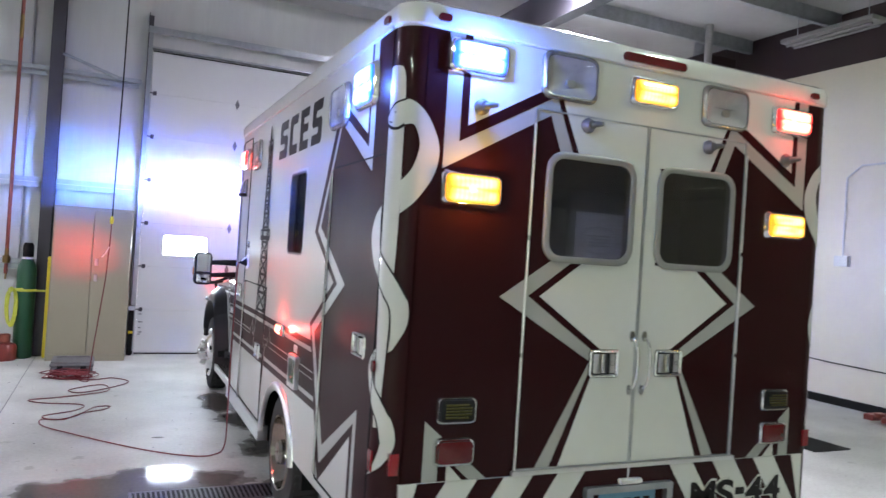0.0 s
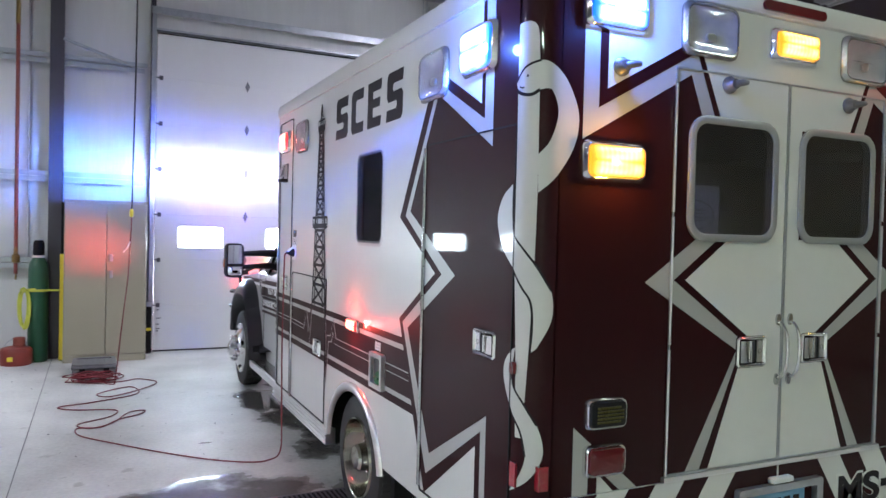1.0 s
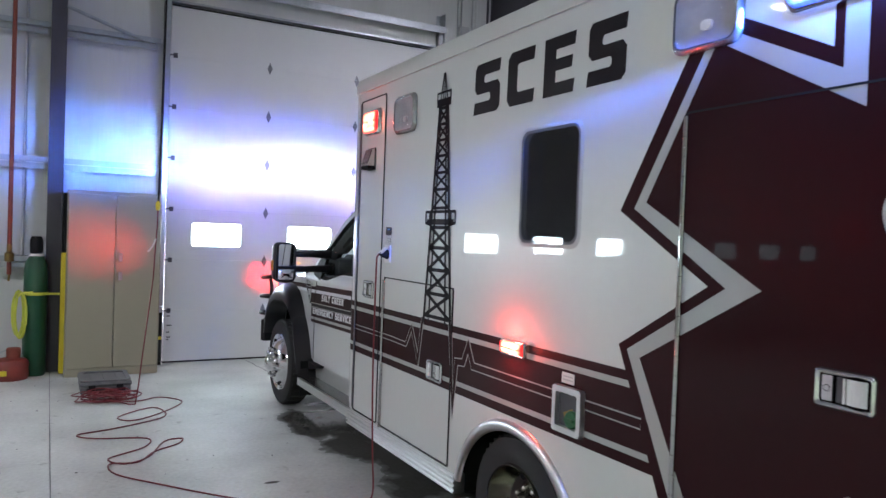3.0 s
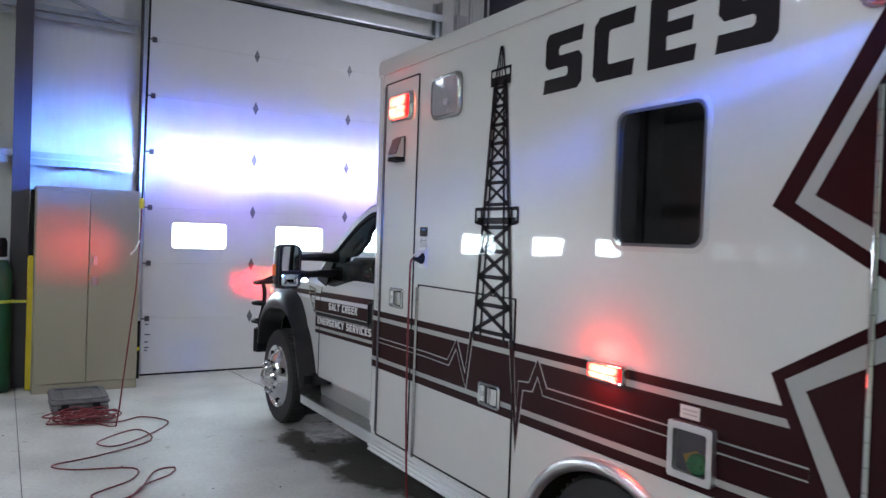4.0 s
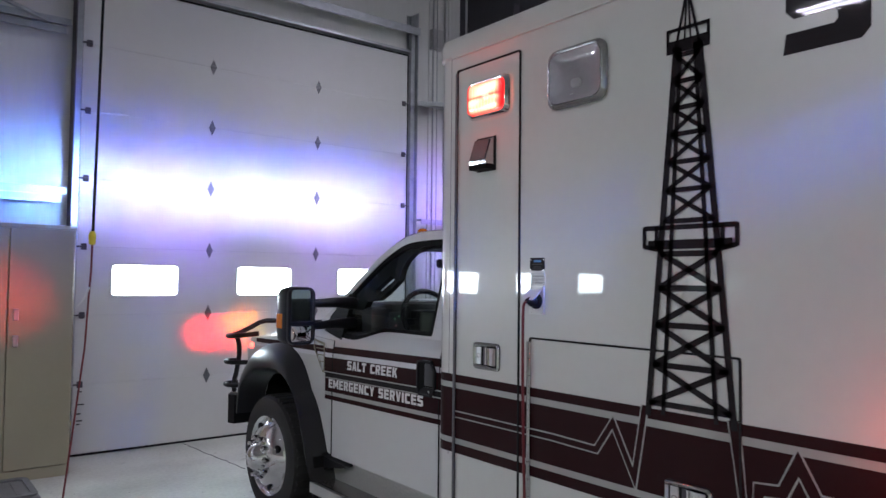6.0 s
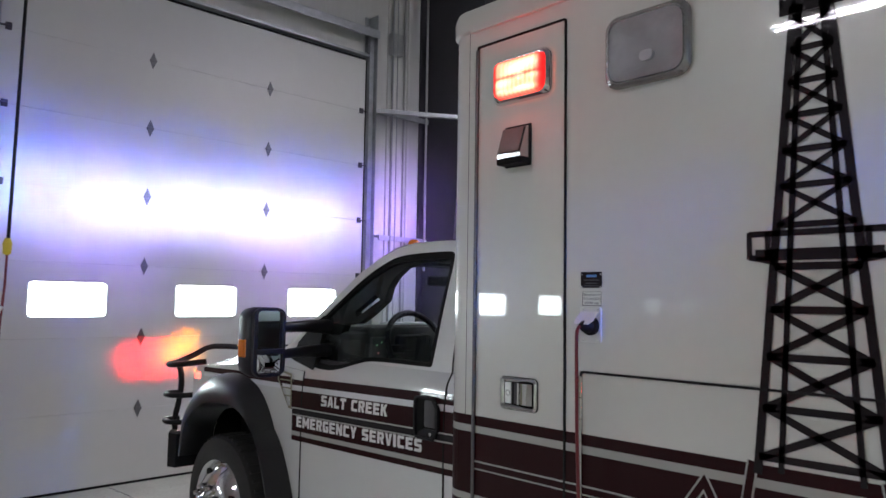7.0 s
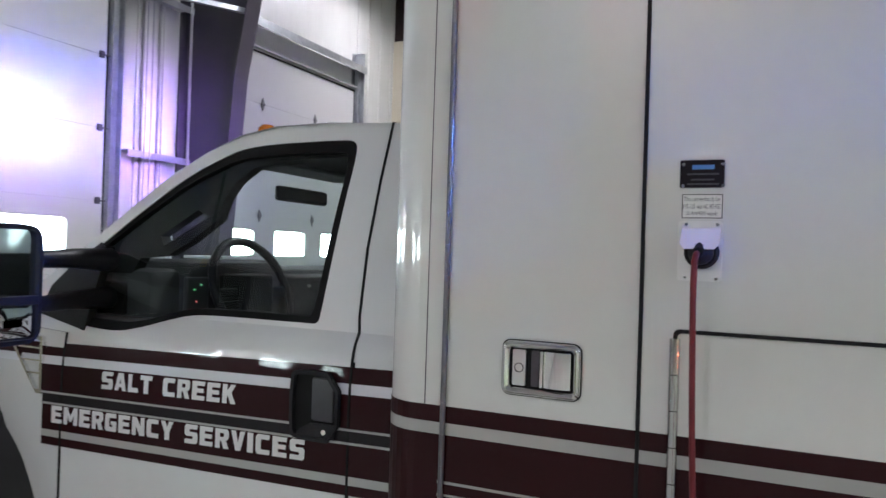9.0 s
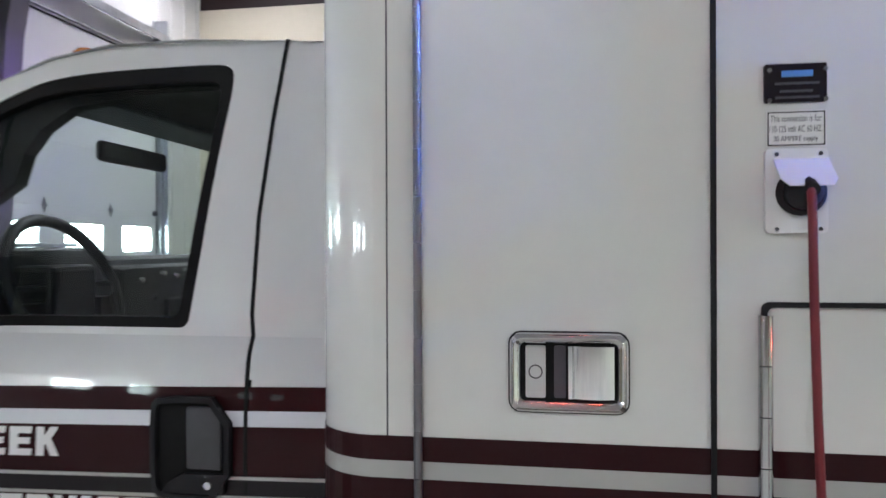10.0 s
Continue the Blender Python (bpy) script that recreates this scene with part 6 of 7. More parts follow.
# cab interior
part("dashboard", fresh((1.3, 3.14, 7.4, 7.72, 0.95, 1.395), (1.42, 1.92, 7.36, 7.62, 1.1, 1.425), (1.92, 2.5, 7.3, 7.45, 0.7, 1.37), bev=0.03), DASH, amb, "grey dashboard", smooth=40)
steering = part("steering_wheel", tube(bmesh.new(), [(1.64 + 0.19 * math.cos(a), 7.275 + 0.07 * math.sin(a), 1.322 + 0.172 * math.sin(a)) for a in [k * math.pi / 16 for k in range(32)]], 0.016, 8, True), PLASTIC, amb, "black steering wheel", smooth=60)
part("wheel_spokes", fresh((1.46, 1.82, 7.262, 7.285, 1.29, 1.335), (1.55, 1.73, 7.25, 7.36, 1.17, 1.38), bev=0.015), PLASTIC, steering)
part("dash_screen", fresh((2.02, 2.2, 7.22, 7.24, 1.12, 1.27), bev=0.008), PLASTIC, amb, "mounted screen unit")
for x in (1.68, 2.76):
    st = part("cab_seat", fresh((x - 0.26, x + 0.26, 6.62, 7.1, 0.7, 0.98), bev=0.05), CLOTH, amb, "dark grey cloth cab seat", smooth=40)
    part("seat_back", fresh((x - 0.25, x + 0.25, 6.47, 6.62, 0.9, 1.42), bev=0.05), CLOTH, st, smooth=40)
part("rear_view_mirror", fresh((1.6, 1.895, 7.145, 7.17, 1.636, 1.688), bev=0.012), PLASTIC, amb, "black rear-view mirror")
trim_line = [(7.7, 1.37), (7.588, 1.485), (7.4, 1.617), (7.256, 1.703), (7.13, 1.755), (7.0, 1.785), (6.66, 1.788), (6.67, 1.74), (6.9, 1.735), (7.05, 1.715), (7.115, 1.67), (7.15, 1.62), (7.165, 1.555), (7.27, 1.482), (7.35, 1.44), (7.46, 1.43), (7.5, 1.36), (7.5, 1.25), (7.7, 1.25)]
grip_gap = [(7.39, 1.5), (7.25, 1.585), (7.205, 1.562), (7.37, 1.47)]
both("inner_pillar", lambda: holed(bmesh.new(), trim_line, [grip_gap], lambda a, b, d: (cab_x(b) + 0.05 + d, a, b), 0.04), MATTBLACK, "dark inner windscreen pillar with grab handle")
for x, z in ((2.0, 1.325), (2.06, 1.27), (2.12, 1.34), (2.2, 1.33), (2.26, 1.345), (2.31, 1.29), (2.36, 1.31), (2.42, 1.25)):
    part("dash_knob", lathe(bmesh.new(), [(0, 0), (0.011, 0), (0.009, 0.012), (0, 0.013)], pose(x, 7.301, z, 90, 0, 0), 10), CHROME, amb, "small bright dashboard knob", smooth=40)
both("door_inner_panel", lambda: fresh((CX + 0.05, CX + 0.09, 6.6, 7.6, 0.66, 1.25), bev=0.01), DASH)
part("sun_visor", fresh((1.42, 1.95, 7.0, 7.16, 1.73, 1.744), bev=0.005), CLOTH, amb)

sp = part("switch_panel", fresh((1.4, 1.5, 7.345, 7.365, 1.24, 1.37), bev=0.006), GREYBOX, amb, "switch panel with small lit indicators")
for x, z, m in ((1.43, 1.33, GREENLED), (1.46, 1.345, GREENLED), (1.44, 1.29, REDLED), (1.47, 1.262, REDLED)):
    part("indicator", fresh((x - 0.003, x + 0.003, 7.341, 7.346, z - 0.0025, z + 0.0025)), m, sp)
# glowing red bars added for a red glint mirrored in the side glass
pd = part("glint_block", fresh((1.318, 1.33, 7.5, 7.58, 1.405, 1.455), bev=0.004), PLASTIC, amb, "small block on the windscreen pillar, added for a red glint")
for k in range(3):
    part("glint_bar", fresh((1.315, 1.3185, 7.512 + k * 0.02, 7.525 + k * 0.02, 1.418, 1.442)), REDLED, pd)
part("dash_papers", fresh((1.7, 1.95, 7.47, 7.66, 1.426, 1.437), bev=0.002), PAPER, amb, "pale papers on the dashboard")

# stripes and lettering on the door, sinking slightly towards the nose
def cab_z(y, z):
    return z - 0.022 * (y - 6.53)


def cab_strip(name, z0, z1, m, h, y0=6.438, y1=7.72):
    """A thin film laid on the curved skin, from z0 to z1."""
    n = max(1, round((z1 - z0) / 0.012)) if z1 > 1.05 else 1
    zs = [z0 + (z1 - z0) * k / n for k in range(n + 1)]
    rings = []
    for k in range(5):
        y = y0 + (y1 - y0) * k / 4
        skin = [(cab_x(cab_z(y, z)) - h, cab_z(y, z)) for z in zs]
        rings.append([(x, y, z) for x, z in skin] + [(x - 0.0016, y, z) for x, z in reversed(skin)])
    part(name, loft(bmesh.new(), rings), m, amb, smooth=30)


for z0, z1, m, h in ((1.138, 1.179, MAROON, 0), (1.111, 1.138, CABFILM, 0), (0.906, 1.111, MAROON, 0), (0.884, 0.906, SILVER, 0), (0.858, 0.884, MAROON, 0), (0.986, 1.026, INK, 0.0012), (1.020, 1.026, SILVER, 0.0024), (0.986, 0.992, SILVER, 0.0024)):
    cab_strip("cab_stripe", z0, z1, m, h)
for z0, z1, m in ((1.138, 1.179, MAROON), (1.111, 1.138, CABFILM)):
    o = [(7.72, cab_z(7.72, z0)), (8.75, cab_z(8.75, z0) + 0.012), (8.75, cab_z(8.75, z1) + 0.0), (7.72, cab_z(7.72, z1))]
    part("fender_stripe", prism(bmesh.new(), o, lambda a, b, d: (CX + 0.004 - d, a, b), 0.0012), m, amb)
def door_line(keys, w):
    """A narrow dark shut line that follows the skin: keys are (y, z) of its middle, upwards."""
    bm = bmesh.new()
    for (ya, za), (yb, zb) in zip(keys, keys[1:]):
        n = max(1, math.ceil((zb - za) / 0.012)) if za < 1.27 and zb > 1.02 else 1
        for k in range(n):
            p, q = k / n, (k + 1) / n
            y0, z0, y1, z1 = ya + (yb - ya) * p, za + (zb - za) * p, ya + (yb - ya) * q, za + (zb - za) * q
            prism(bm, [(y0 - w, z0), (y0 + w, z0), (y1 + w, z1), (y1 - w, z1)], lambda a, b, d: (cab_x(b) - 0.0032 + d, a, b), 0.012)
    return bm


both("door_gap", lambda: door_line([(6.582, 0.5), (6.583, 1.02), (6.586, 1.205), (6.594, 1.262), (6.599, 1.3), (6.597, 1.48), (6.58, 1.66), (6.559, 1.822)], 0.0033), MATTBLACK)
both("door_gap", lambda: door_line([(7.633, 0.5), (7.633, 1.19)], 0.0038), MATTBLACK)
# door lettering: square-shouldered block capitals, outlines in a unit box (and holes)
GLYPHS = {"S": ([(1, 1), (0.97, 0.77), (0.42, 0.77), (0.37, 0.72), (0.37, 0.65), (0.42, 0.61), (0.88, 0.61), (1, 0.5), (1, 0.12), (0.88, 0), (0, 0), (0.03, 0.23), (0.6, 0.23), (0.65, 0.27), (0.65, 0.35), (0.6, 0.39), (0.12, 0.39), (0, 0.5), (0, 0.88), (0.12, 1)], []),
          "A": ([(0, 0), (0.3, 0), (0.35, 0.2), (0.65, 0.2), (0.7, 0), (1, 0), (0.72, 1), (0.28, 1)], [[(0.41, 0.4), (0.59, 0.4), (0.5, 0.76)]]),
          "L": ([(0, 0), (1, 0), (1, 0.25), (0.36, 0.25), (0.36, 1), (0, 1)], []),
          "T": ([(0.32, 0), (0.68, 0), (0.68, 0.75), (1, 0.75), (1, 1), (0, 1), (0, 0.75), (0.32, 0.75)], []),
          "C": ([(0.98, 1), (0.95, 0.76), (0.42, 0.76), (0.36, 0.71), (0.36, 0.29), (0.42, 0.24), (1, 0.24), (0.97, 0), (0.14, 0), (0, 0.14), (0, 0.86), (0.14, 1)], []),
          "R": ([(0, 0), (0.34, 0), (0.34, 0.37), (0.46, 0.37), (0.64, 0), (1, 0), (0.8, 0.4), (0.98, 0.52), (1, 0.6), (1, 0.88), (0.88, 1), (0, 1)], [[(0.34, 0.58), (0.62, 0.58), (0.66, 0.62), (0.66, 0.75), (0.62, 0.79), (0.34, 0.79)]]),
          "E": ([(1, 1), (0.97, 0.77), (0.37, 0.77), (0.37, 0.62), (0.92, 0.62), (0.9, 0.4), (0.37, 0.4), (0.37, 0.23), (1, 0.23), (0.97, 0), (0, 0), (0, 1)], []),
          "K": ([(0, 0), (0.34, 0), (0.34, 0.34), (0.42, 0.42), (0.66, 0), (1, 0), (0.66, 0.58), (0.98, 1), (0.62, 1), (0.34, 0.66), (0.34, 1), (0, 1)], []),
          "M": ([(0, 0), (0.26, 0), (0.26, 0.6), (0.43, 0.2), (0.57, 0.2), (0.74, 0.6), (0.74, 0), (1, 0), (1, 1), (0.74, 1), (0.5, 0.5), (0.26, 1), (0, 1)], []),
          "G": ([(0.98, 1), (0.95, 0.76), (0.42, 0.76), (0.36, 0.7), (0.36, 0.3), (0.42, 0.24), (0.66, 0.24), (0.66, 0.37), (0.52, 0.37), (0.52, 0.57), (1, 0.57), (1, 0), (0.14, 0), (0, 0.14), (0, 0.86), (0.14, 1)], []),
          "N": ([(0, 0), (0.3, 0), (0.3, 0.52), (0.66, 0), (1, 0), (1, 1), (0.7, 1), (0.7, 0.48), (0.34, 1), (0, 1)], []),
          "Y": ([(0.32, 0), (0.68, 0), (0.68, 0.4), (1, 1), (0.66, 1), (0.5, 0.66), (0.34, 1), (0, 1), (0.32, 0.4)], []),
          "V": ([(0.32, 0), (0.68, 0), (1, 1), (0.67, 1), (0.5, 0.38), (0.33, 1), (0, 1)], []),
          "I": ([(0, 0), (1, 0), (1, 1), (0, 1)], [])}
WIDE = {"M": 1.3, "I": 0.4, "L": 0.86, "N": 1.05, " ": 0.55}
LETTERING = mat("pale_silver_vinyl", (0.74, 0.74, 0.74), 0.4, var=0.04)
for line, ya, yb, za, hh in (("SALT CREEK", 7.456, 6.944, 1.046, 0.052), ("EMERGENCY SERVICES", 7.672, 6.712, 0.922, 0.053)):
    unit = (ya - yb) / (sum(WIDE.get(ch, 1) for ch in line) + 0.2 * (len(line) - 1))
    at = ya
    for ch in line:
        wide = WIDE.get(ch, 1) * unit
        if ch != " ":
            outline, gaps = GLYPHS[ch]
            place = (lambda a0, w0: lambda a, b, d: (cab_x(cab_z(a0, za) + 0.008 + hh * b) - 0.003 - d, a0 - w0 * a, cab_z(a0 - w0 * a, za) + 0.008 + hh * b))(at, wide)
            part("door_letter", holed(bmesh.new(), outline, gaps, place, 0.0012), LETTERING, amb, "pale silver capital letter on the cab door")
        at -= wide + 0.2 * unit

rim = rounded([(6.607, 0.983), (6.737, 0.983), (6.755, 1.0), (6.755, 1.145), (6.741, 1.162), (6.607, 1.162)], 1)
pocket = rounded([(6.616, 0.992), (6.732, 0.992), (6.745, 1.006), (6.745, 1.138), (6.735, 1.152), (6.616, 1.152)], 1)
hd = part("door_handle", prism(bmesh.new(), rim, lambda a, b, d: (CX - 0.001 - d, a, b), 0.005), MATTBLACK, amb, "black door handle recess")
part("handle_rim", ring_plate(bmesh.new(), rim, pocket, lambda a, b, d: (CX - 0.006 - d, a, b), 0.011), PLASTIC, hd, smooth=40)
part("handle_paddle", fresh((CX - 0.0165, CX - 0.0062, 6.622, 6.688, 1.036, 1.146), bev=0.006), GREYBOX, hd, "dark grey handle paddle", smooth=40)
part("handle_lip", prism(bmesh.new(), [(6.618, 0.994), (6.735, 0.994), (6.722, 1.012), (6.692, 1.028), (6.618, 1.03)], lambda a, b, d: (CX - 0.0062 - d, a, b), 0.009), PLASTIC, hd)
part("handle_lock", lathe(bmesh.new(), [(0, 0), (0.008, 0), (0.007, 0.003), (0, 0.003)], pose(CX - 0.0153, 6.647, 1.01, 0, -90, 0), 10), CHROME, hd)
# fender vent badge
bd = part("fender_badge", ring_plate(bmesh.new(), [(7.72, 1.17), (7.86, 1.19), (7.86, 1.13), (7.745, 0.99), (7.72, 0.99)], [(7.732, 1.158), (7.848, 1.176), (7.848, 1.133), (7.75, 1.003), (7.732, 1.003)], lambda a, b, d: (CX + 0.004 - d, a, b), 0.012), CHROME, amb, "chrome fender vent badge")
for z in (1.05, 1.09, 1.13):
    part("badge_bar", fresh((CX - 0.006, CX + 0.004, 7.73, 7.80 + (z - 1.05) * 0.5, z, z + 0.006)), CHROME, bd)

# wheel flare: a broad rounded band from the skin out to its lip, with a toe running back on the sill
FLARE_SKIN = [(8.84, 0.6), (8.82, 0.86), (8.6, 1.07), (8.3, 1.125), (8.07, 1.06), (7.92, 0.9), (7.835, 0.7), (7.77, 0.55), (7.68, 0.49)]
FLARE_LIP = [(8.74, 0.6), (8.69, 0.8), (8.5, 0.935), (8.25, 0.972), (8.02, 0.945), (7.85, 0.815), (7.75, 0.64), (7.68, 0.47), (7.63, 0.37)]


def flare_mesh():
    bm = bmesh.new()
    prev = None
    for (ya, za), (yb, zb) in zip(smooth2(FLARE_SKIN, 4), smooth2(FLARE_LIP, 4)):
        cur = [bm.verts.new((x, ya + (yb - ya) * t, za + (zb - za) * t)) for x, t in ((CX + 0.03, -0.02), (CX - 0.035, 0.03), (CX - 0.085, 0.22), (CX - 0.12, 0.5), (CX - 0.14, 0.85), (CX - 0.138, 1.0), (CX - 0.11, 1.07), (CX + 0.06, 1.12))]
        if prev:
            for k in range(len(cur) - 1):
                bm.faces.new((prev[k], cur[k], cur[k + 1], prev[k + 1]))
        prev = cur
    return bm


both("wheel_flare", flare_mesh, FLAREBLACK, "wide black plastic wheel flare", smooth=60)
both("flare_foot", lambda: prism(bmesh.new(), smooth2([(7.79, 0.56), (7.66, 0.5), (7.53, 0.492), (7.43, 0.488), (7.44, 0.47), (7.6, 0.44), (7.7, 0.4), (7.8, 0.42)], 3), lambda a, b, d: (CX - 0.035 + d, a, b), 0.06), PLASTIC, "black toe of the wheel flare")
both("mud_flap", lambda: fresh((CX - 0.1, CX + 0.2, 7.66, 7.675, 0.2, 0.5)), RUBBER)
both("inner_well", lambda: fresh((CX + 0.07, CX + 0.35, 7.68, 8.86, 1.03, 1.05), (CX + 0.34, CX + 0.36, 7.68, 8.86, 0.3, 1.05), (CX + 0.07, CX + 0.35, 7.68, 7.7, 0.4, 1.05), (CX + 0.07, CX + 0.35, 8.84, 8.86, 0.5, 1.05)), MATTBLACK)
boards = both("running_board", lambda: fresh((CX - 0.105, CX + 0.12, 6.43, 7.66, 0.335, 0.36), bev=0.003), WETPLATE, "dark wet tread plate running board with bright edge")
for s, ob in zip((1, -1), boards):
    fx = (lambda x: x) if s > 0 else (lambda x: 2 * XC - x)
    part("board_edge", fresh((min(fx(CX - 0.128), fx(CX - 0.1055)), max(fx(CX - 0.128), fx(CX - 0.1055)), 6.43, 7.66, 0.3, 0.363), bev=0.003), ALU, ob, "bright aluminium edge")
both("rocker_panel", lambda: fresh((CX + 0.03, CX + 0.05, 6.42, 7.75, 0.345, 0.53)), DIAMOND)

# towing mirrors
def mirror_head():
    """Shell of a towing mirror: a rounded back that swells towards the rim round the panes."""
    rows = [(0.05, 7.6), (0.022, 7.585), (0.006, 7.545), (0.0, 7.49), (0.0, 7.43), (0.004, 7.424)]
    return loft(bmesh.new(), [[(a, y, b) for a, b in rrect(0.764 + o, 0.934 - o, 1.196 + o, 1.518 - o, 0.044, 5)] for o, y in rows])


ml, mr = both("towing_mirror", mirror_head, PLASTIC, "tall black towing mirror", smooth=45)
for s, ob in ((1, ml), (-1, mr)):
    fx = (lambda x: x) if s > 0 else (lambda x: 2 * XC - x)
    # the panes stand turned a little towards the driver, inside a black rim
    aim = lambda a, b, d: (fx(a), 7.412 + 0.1 * (a - 0.85) + d, b)
    part("mirror_rim", ring_plate(bmesh.new(), rrect(0.767, 0.931, 1.2, 1.515, 0.042, 5), rrect(0.786, 0.921, 1.212, 1.502, 0.02, 5), lambda a, b, d: (fx(a), 7.402 + d, b), 0.024), PLASTIC, ob, "black rim round the panes")
    part("mirror_glass", prism(bmesh.new(), rrect(0.782, 0.924, 1.325, 1.508, 0.014), aim, 0.006), MIRROR, ob, "main mirror glass")
    part("rim_bar", fresh((min(fx(0.782), fx(0.924)), max(fx(0.782), fx(0.924)), 7.4, 7.424, 1.304, 1.327), bev=0.003), PLASTIC, ob)
    dome = loft(bmesh.new(), [[(fx(a), y, b) for a, b in rrect(0.782 + o, 0.924 - o, 1.206 + o, 1.306 - o, 0.016, 4)] for o, y in ((0.0, 7.42), (0.0, 7.414), (0.012, 7.41), (0.028, 7.406), (0.044, 7.404))])
    part("spot_mirror", dome, MIRROR, ob, "small convex mirror", smooth=60)
    part("mirror_marker", fresh((min(fx(0.757), fx(0.79)), max(fx(0.757), fx(0.79)), 7.47, 7.535, 1.285, 1.37), bev=0.008), ORANGE, ob, "orange mirror marker light")
    part("mirror_arm", tube(bmesh.new(), [(fx(0.92), 7.5, 1.42), (fx(1.12), 7.52, 1.425), (fx(1.27), 7.55, 1.42)], [0.022, 0.03, 0.038], 10), PLASTIC, ob, smooth=50)
    part("mirror_arm", tube(bmesh.new(), [(fx(0.92), 7.5, 1.29), (fx(1.12), 7.52, 1.30), (fx(1.27), 7.55, 1.30)], [0.02, 0.028, 0.036], 10), PLASTIC, ob, smooth=50)

# nose
part("grille", fresh((1.62, 2.82, 8.88, 8.96, 0.74, 1.08), bev=0.02), CHROME, amb, "chrome grille")
for z in (0.82, 0.9, 0.98):
    part("grille_slot", fresh((1.66, 2.78, 8.955, 8.965, z, z + 0.05)), MATTBLACK, amb)
both("headlight", lambda: fresh((1.22, 1.6, 8.7, 8.935, 0.86, 1.07), bev=0.03), CLEARLENS, "clear headlight", smooth=40)
both("intersection_light", lambda: fresh((CX + 0.0, CX + 0.09, 8.78, 8.9, 1.03, 1.11), bev=0.03), REDHOT, "red intersection light glowing on the fender", smooth=40)
both("grille_light", lambda: fresh((1.5, 1.62, 8.94, 8.985, 0.98, 1.04), bev=0.012), REDHOT, "red grille light, lit", smooth=40)
part("front_bumper", loft(bmesh.new(), [[(x, y, z) for x, y in ((1.1, 8.93), (3.34, 8.93), (3.36, 9.0), (3.3, 9.1), (2.9, 9.17), (1.54, 9.17), (1.14, 9.1), (1.08, 9.0))] for z in (0.49, 0.5, 0.69, 0.7)]), PLASTIC, amb, "dark front bumper", smooth=20)
part("bumper_cap", loft(bmesh.new(), [[(x, y, z) for x, y in ((1.13, 8.95), (3.31, 8.95), (3.32, 9.0), (3.26, 9.08), (2.88, 9.14), (1.56, 9.14), (1.18, 9.08), (1.12, 9.0))] for z in (0.698, 0.712)]), CHROME, amb)


def guard_side(fx):
    """Post and wrapped rails of the brush guard on one side."""
    gp = part("guard_post", tube(bmesh.new(), smooth_path([(fx(1.2), 9.16, 1.12), (fx(1.215), 9.15, 1.06), (fx(1.22), 9.15, 0.97), (fx(1.205), 9.15, 0.86), (fx(1.175), 9.13, 0.76), (fx(1.17), 9.1, 0.69)], 3), 0.019, 10), PLASTIC, gd, smooth=60)
    for z in (0.93, 0.76):
        part("guard_ear", tube(bmesh.new(), smooth_path([(fx(1.215), 9.15, z), (fx(1.14), 9.16, z), (fx(1.1), 9.11, z), (fx(1.1), 9.03, z), (fx(1.16), 8.98, z), (fx(1.26), 8.96, z)], 3), 0.017, 10), PLASTIC, gp, smooth=60)
    part("guard_rail", tube(bmesh.new(), smooth_path([(fx(1.75), 9.17, 1.2), (fx(1.45), 9.17, 1.225), (fx(1.32), 9.17, 1.175), (fx(1.2), 9.16, 1.13), (fx(1.12), 9.12, 1.125), (fx(1.1), 9.04, 1.125), (fx(1.14), 8.94, 1.135), (fx(1.25), 8.86, 1.15)], 3), 0.019, 10), PLASTIC, gp, smooth=60)
    part("inner_post", tube(bmesh.new(), [(fx(1.75), 9.17, 1.2), (fx(1.75), 9.18, 0.97), (fx(1.75), 9.15, 0.7)], 0.02, 10), PLASTIC, gp, smooth=60)


gd = part("brush_guard", tube(bmesh.new(), [(1.75, 9.17, 1.2), (2.69, 9.17, 1.2)], 0.019, 10), PLASTIC, amb, "black tubular brush guard", smooth=60)
guard_side(lambda x: x)
guard_side(lambda x: 2 * XC - x)
# lights on the front of the box, above the cab
for x, c in ((1.28, BLUEON), (1.75, BLUEON), (2.22, BLUEON), (2.69, BLUEON), (3.15, BLUEON)):
    lamp(lambda a, b, d: (a, YF + d, b), x - 0.14, x + 0.14, 2.36, 2.48, c, "front warning light of the box, lit")
lamp(lambda a, b, d: (XR + d, a, b), 3.1, 3.35, 2.285, 2.455, BLUEON, "blue side warning light, lit")

# ---- loose things ----
def storage_cabinet():
    x0, x1, y0, y1, h = -0.675, 0.243, 10.1, 10.53, 1.955
    t = thing("storage_cabinet", "putty coloured two-door steel cabinet, closed", "cabinet", ((x0 + x1) / 2, (y0 + y1) / 2, 0))
    part("body", fresh((x0, x1, y0 + 0.02, y1, 0.0, h), bev=0.006), CABINET, t)
    xm = (x0 + x1) / 2
    for a, b, hx in ((x0 + 0.012, xm - 0.003, xm - 0.05), (xm + 0.003, x1 - 0.012, xm + 0.05)):
        d = part("door", fresh((a, b, y0, y0 + 0.018, 0.09, h - 0.03), bev=0.005), CABINET, t)
        hz = 1.22 if hx > xm else 1.02
        part("door_handle", fresh((xm + 0.035, xm + 0.075, y0 - 0.025, y0, hz, hz + 0.09), bev=0.008), GALV, d, "small steel latch handle")
    part("plinth", fresh((x0 + 0.02, x1 - 0.02, y0 + 0.01, y0 + 0.018, 0.0, 0.085)), CABINET, t)
    part("top_lip", fresh((x0 - 0.004, x1 + 0.004, y0 - 0.004, y0 + 0.02, h - 0.028, h + 0.004), bev=0.003), CABINET, t)


storage_cabinet()


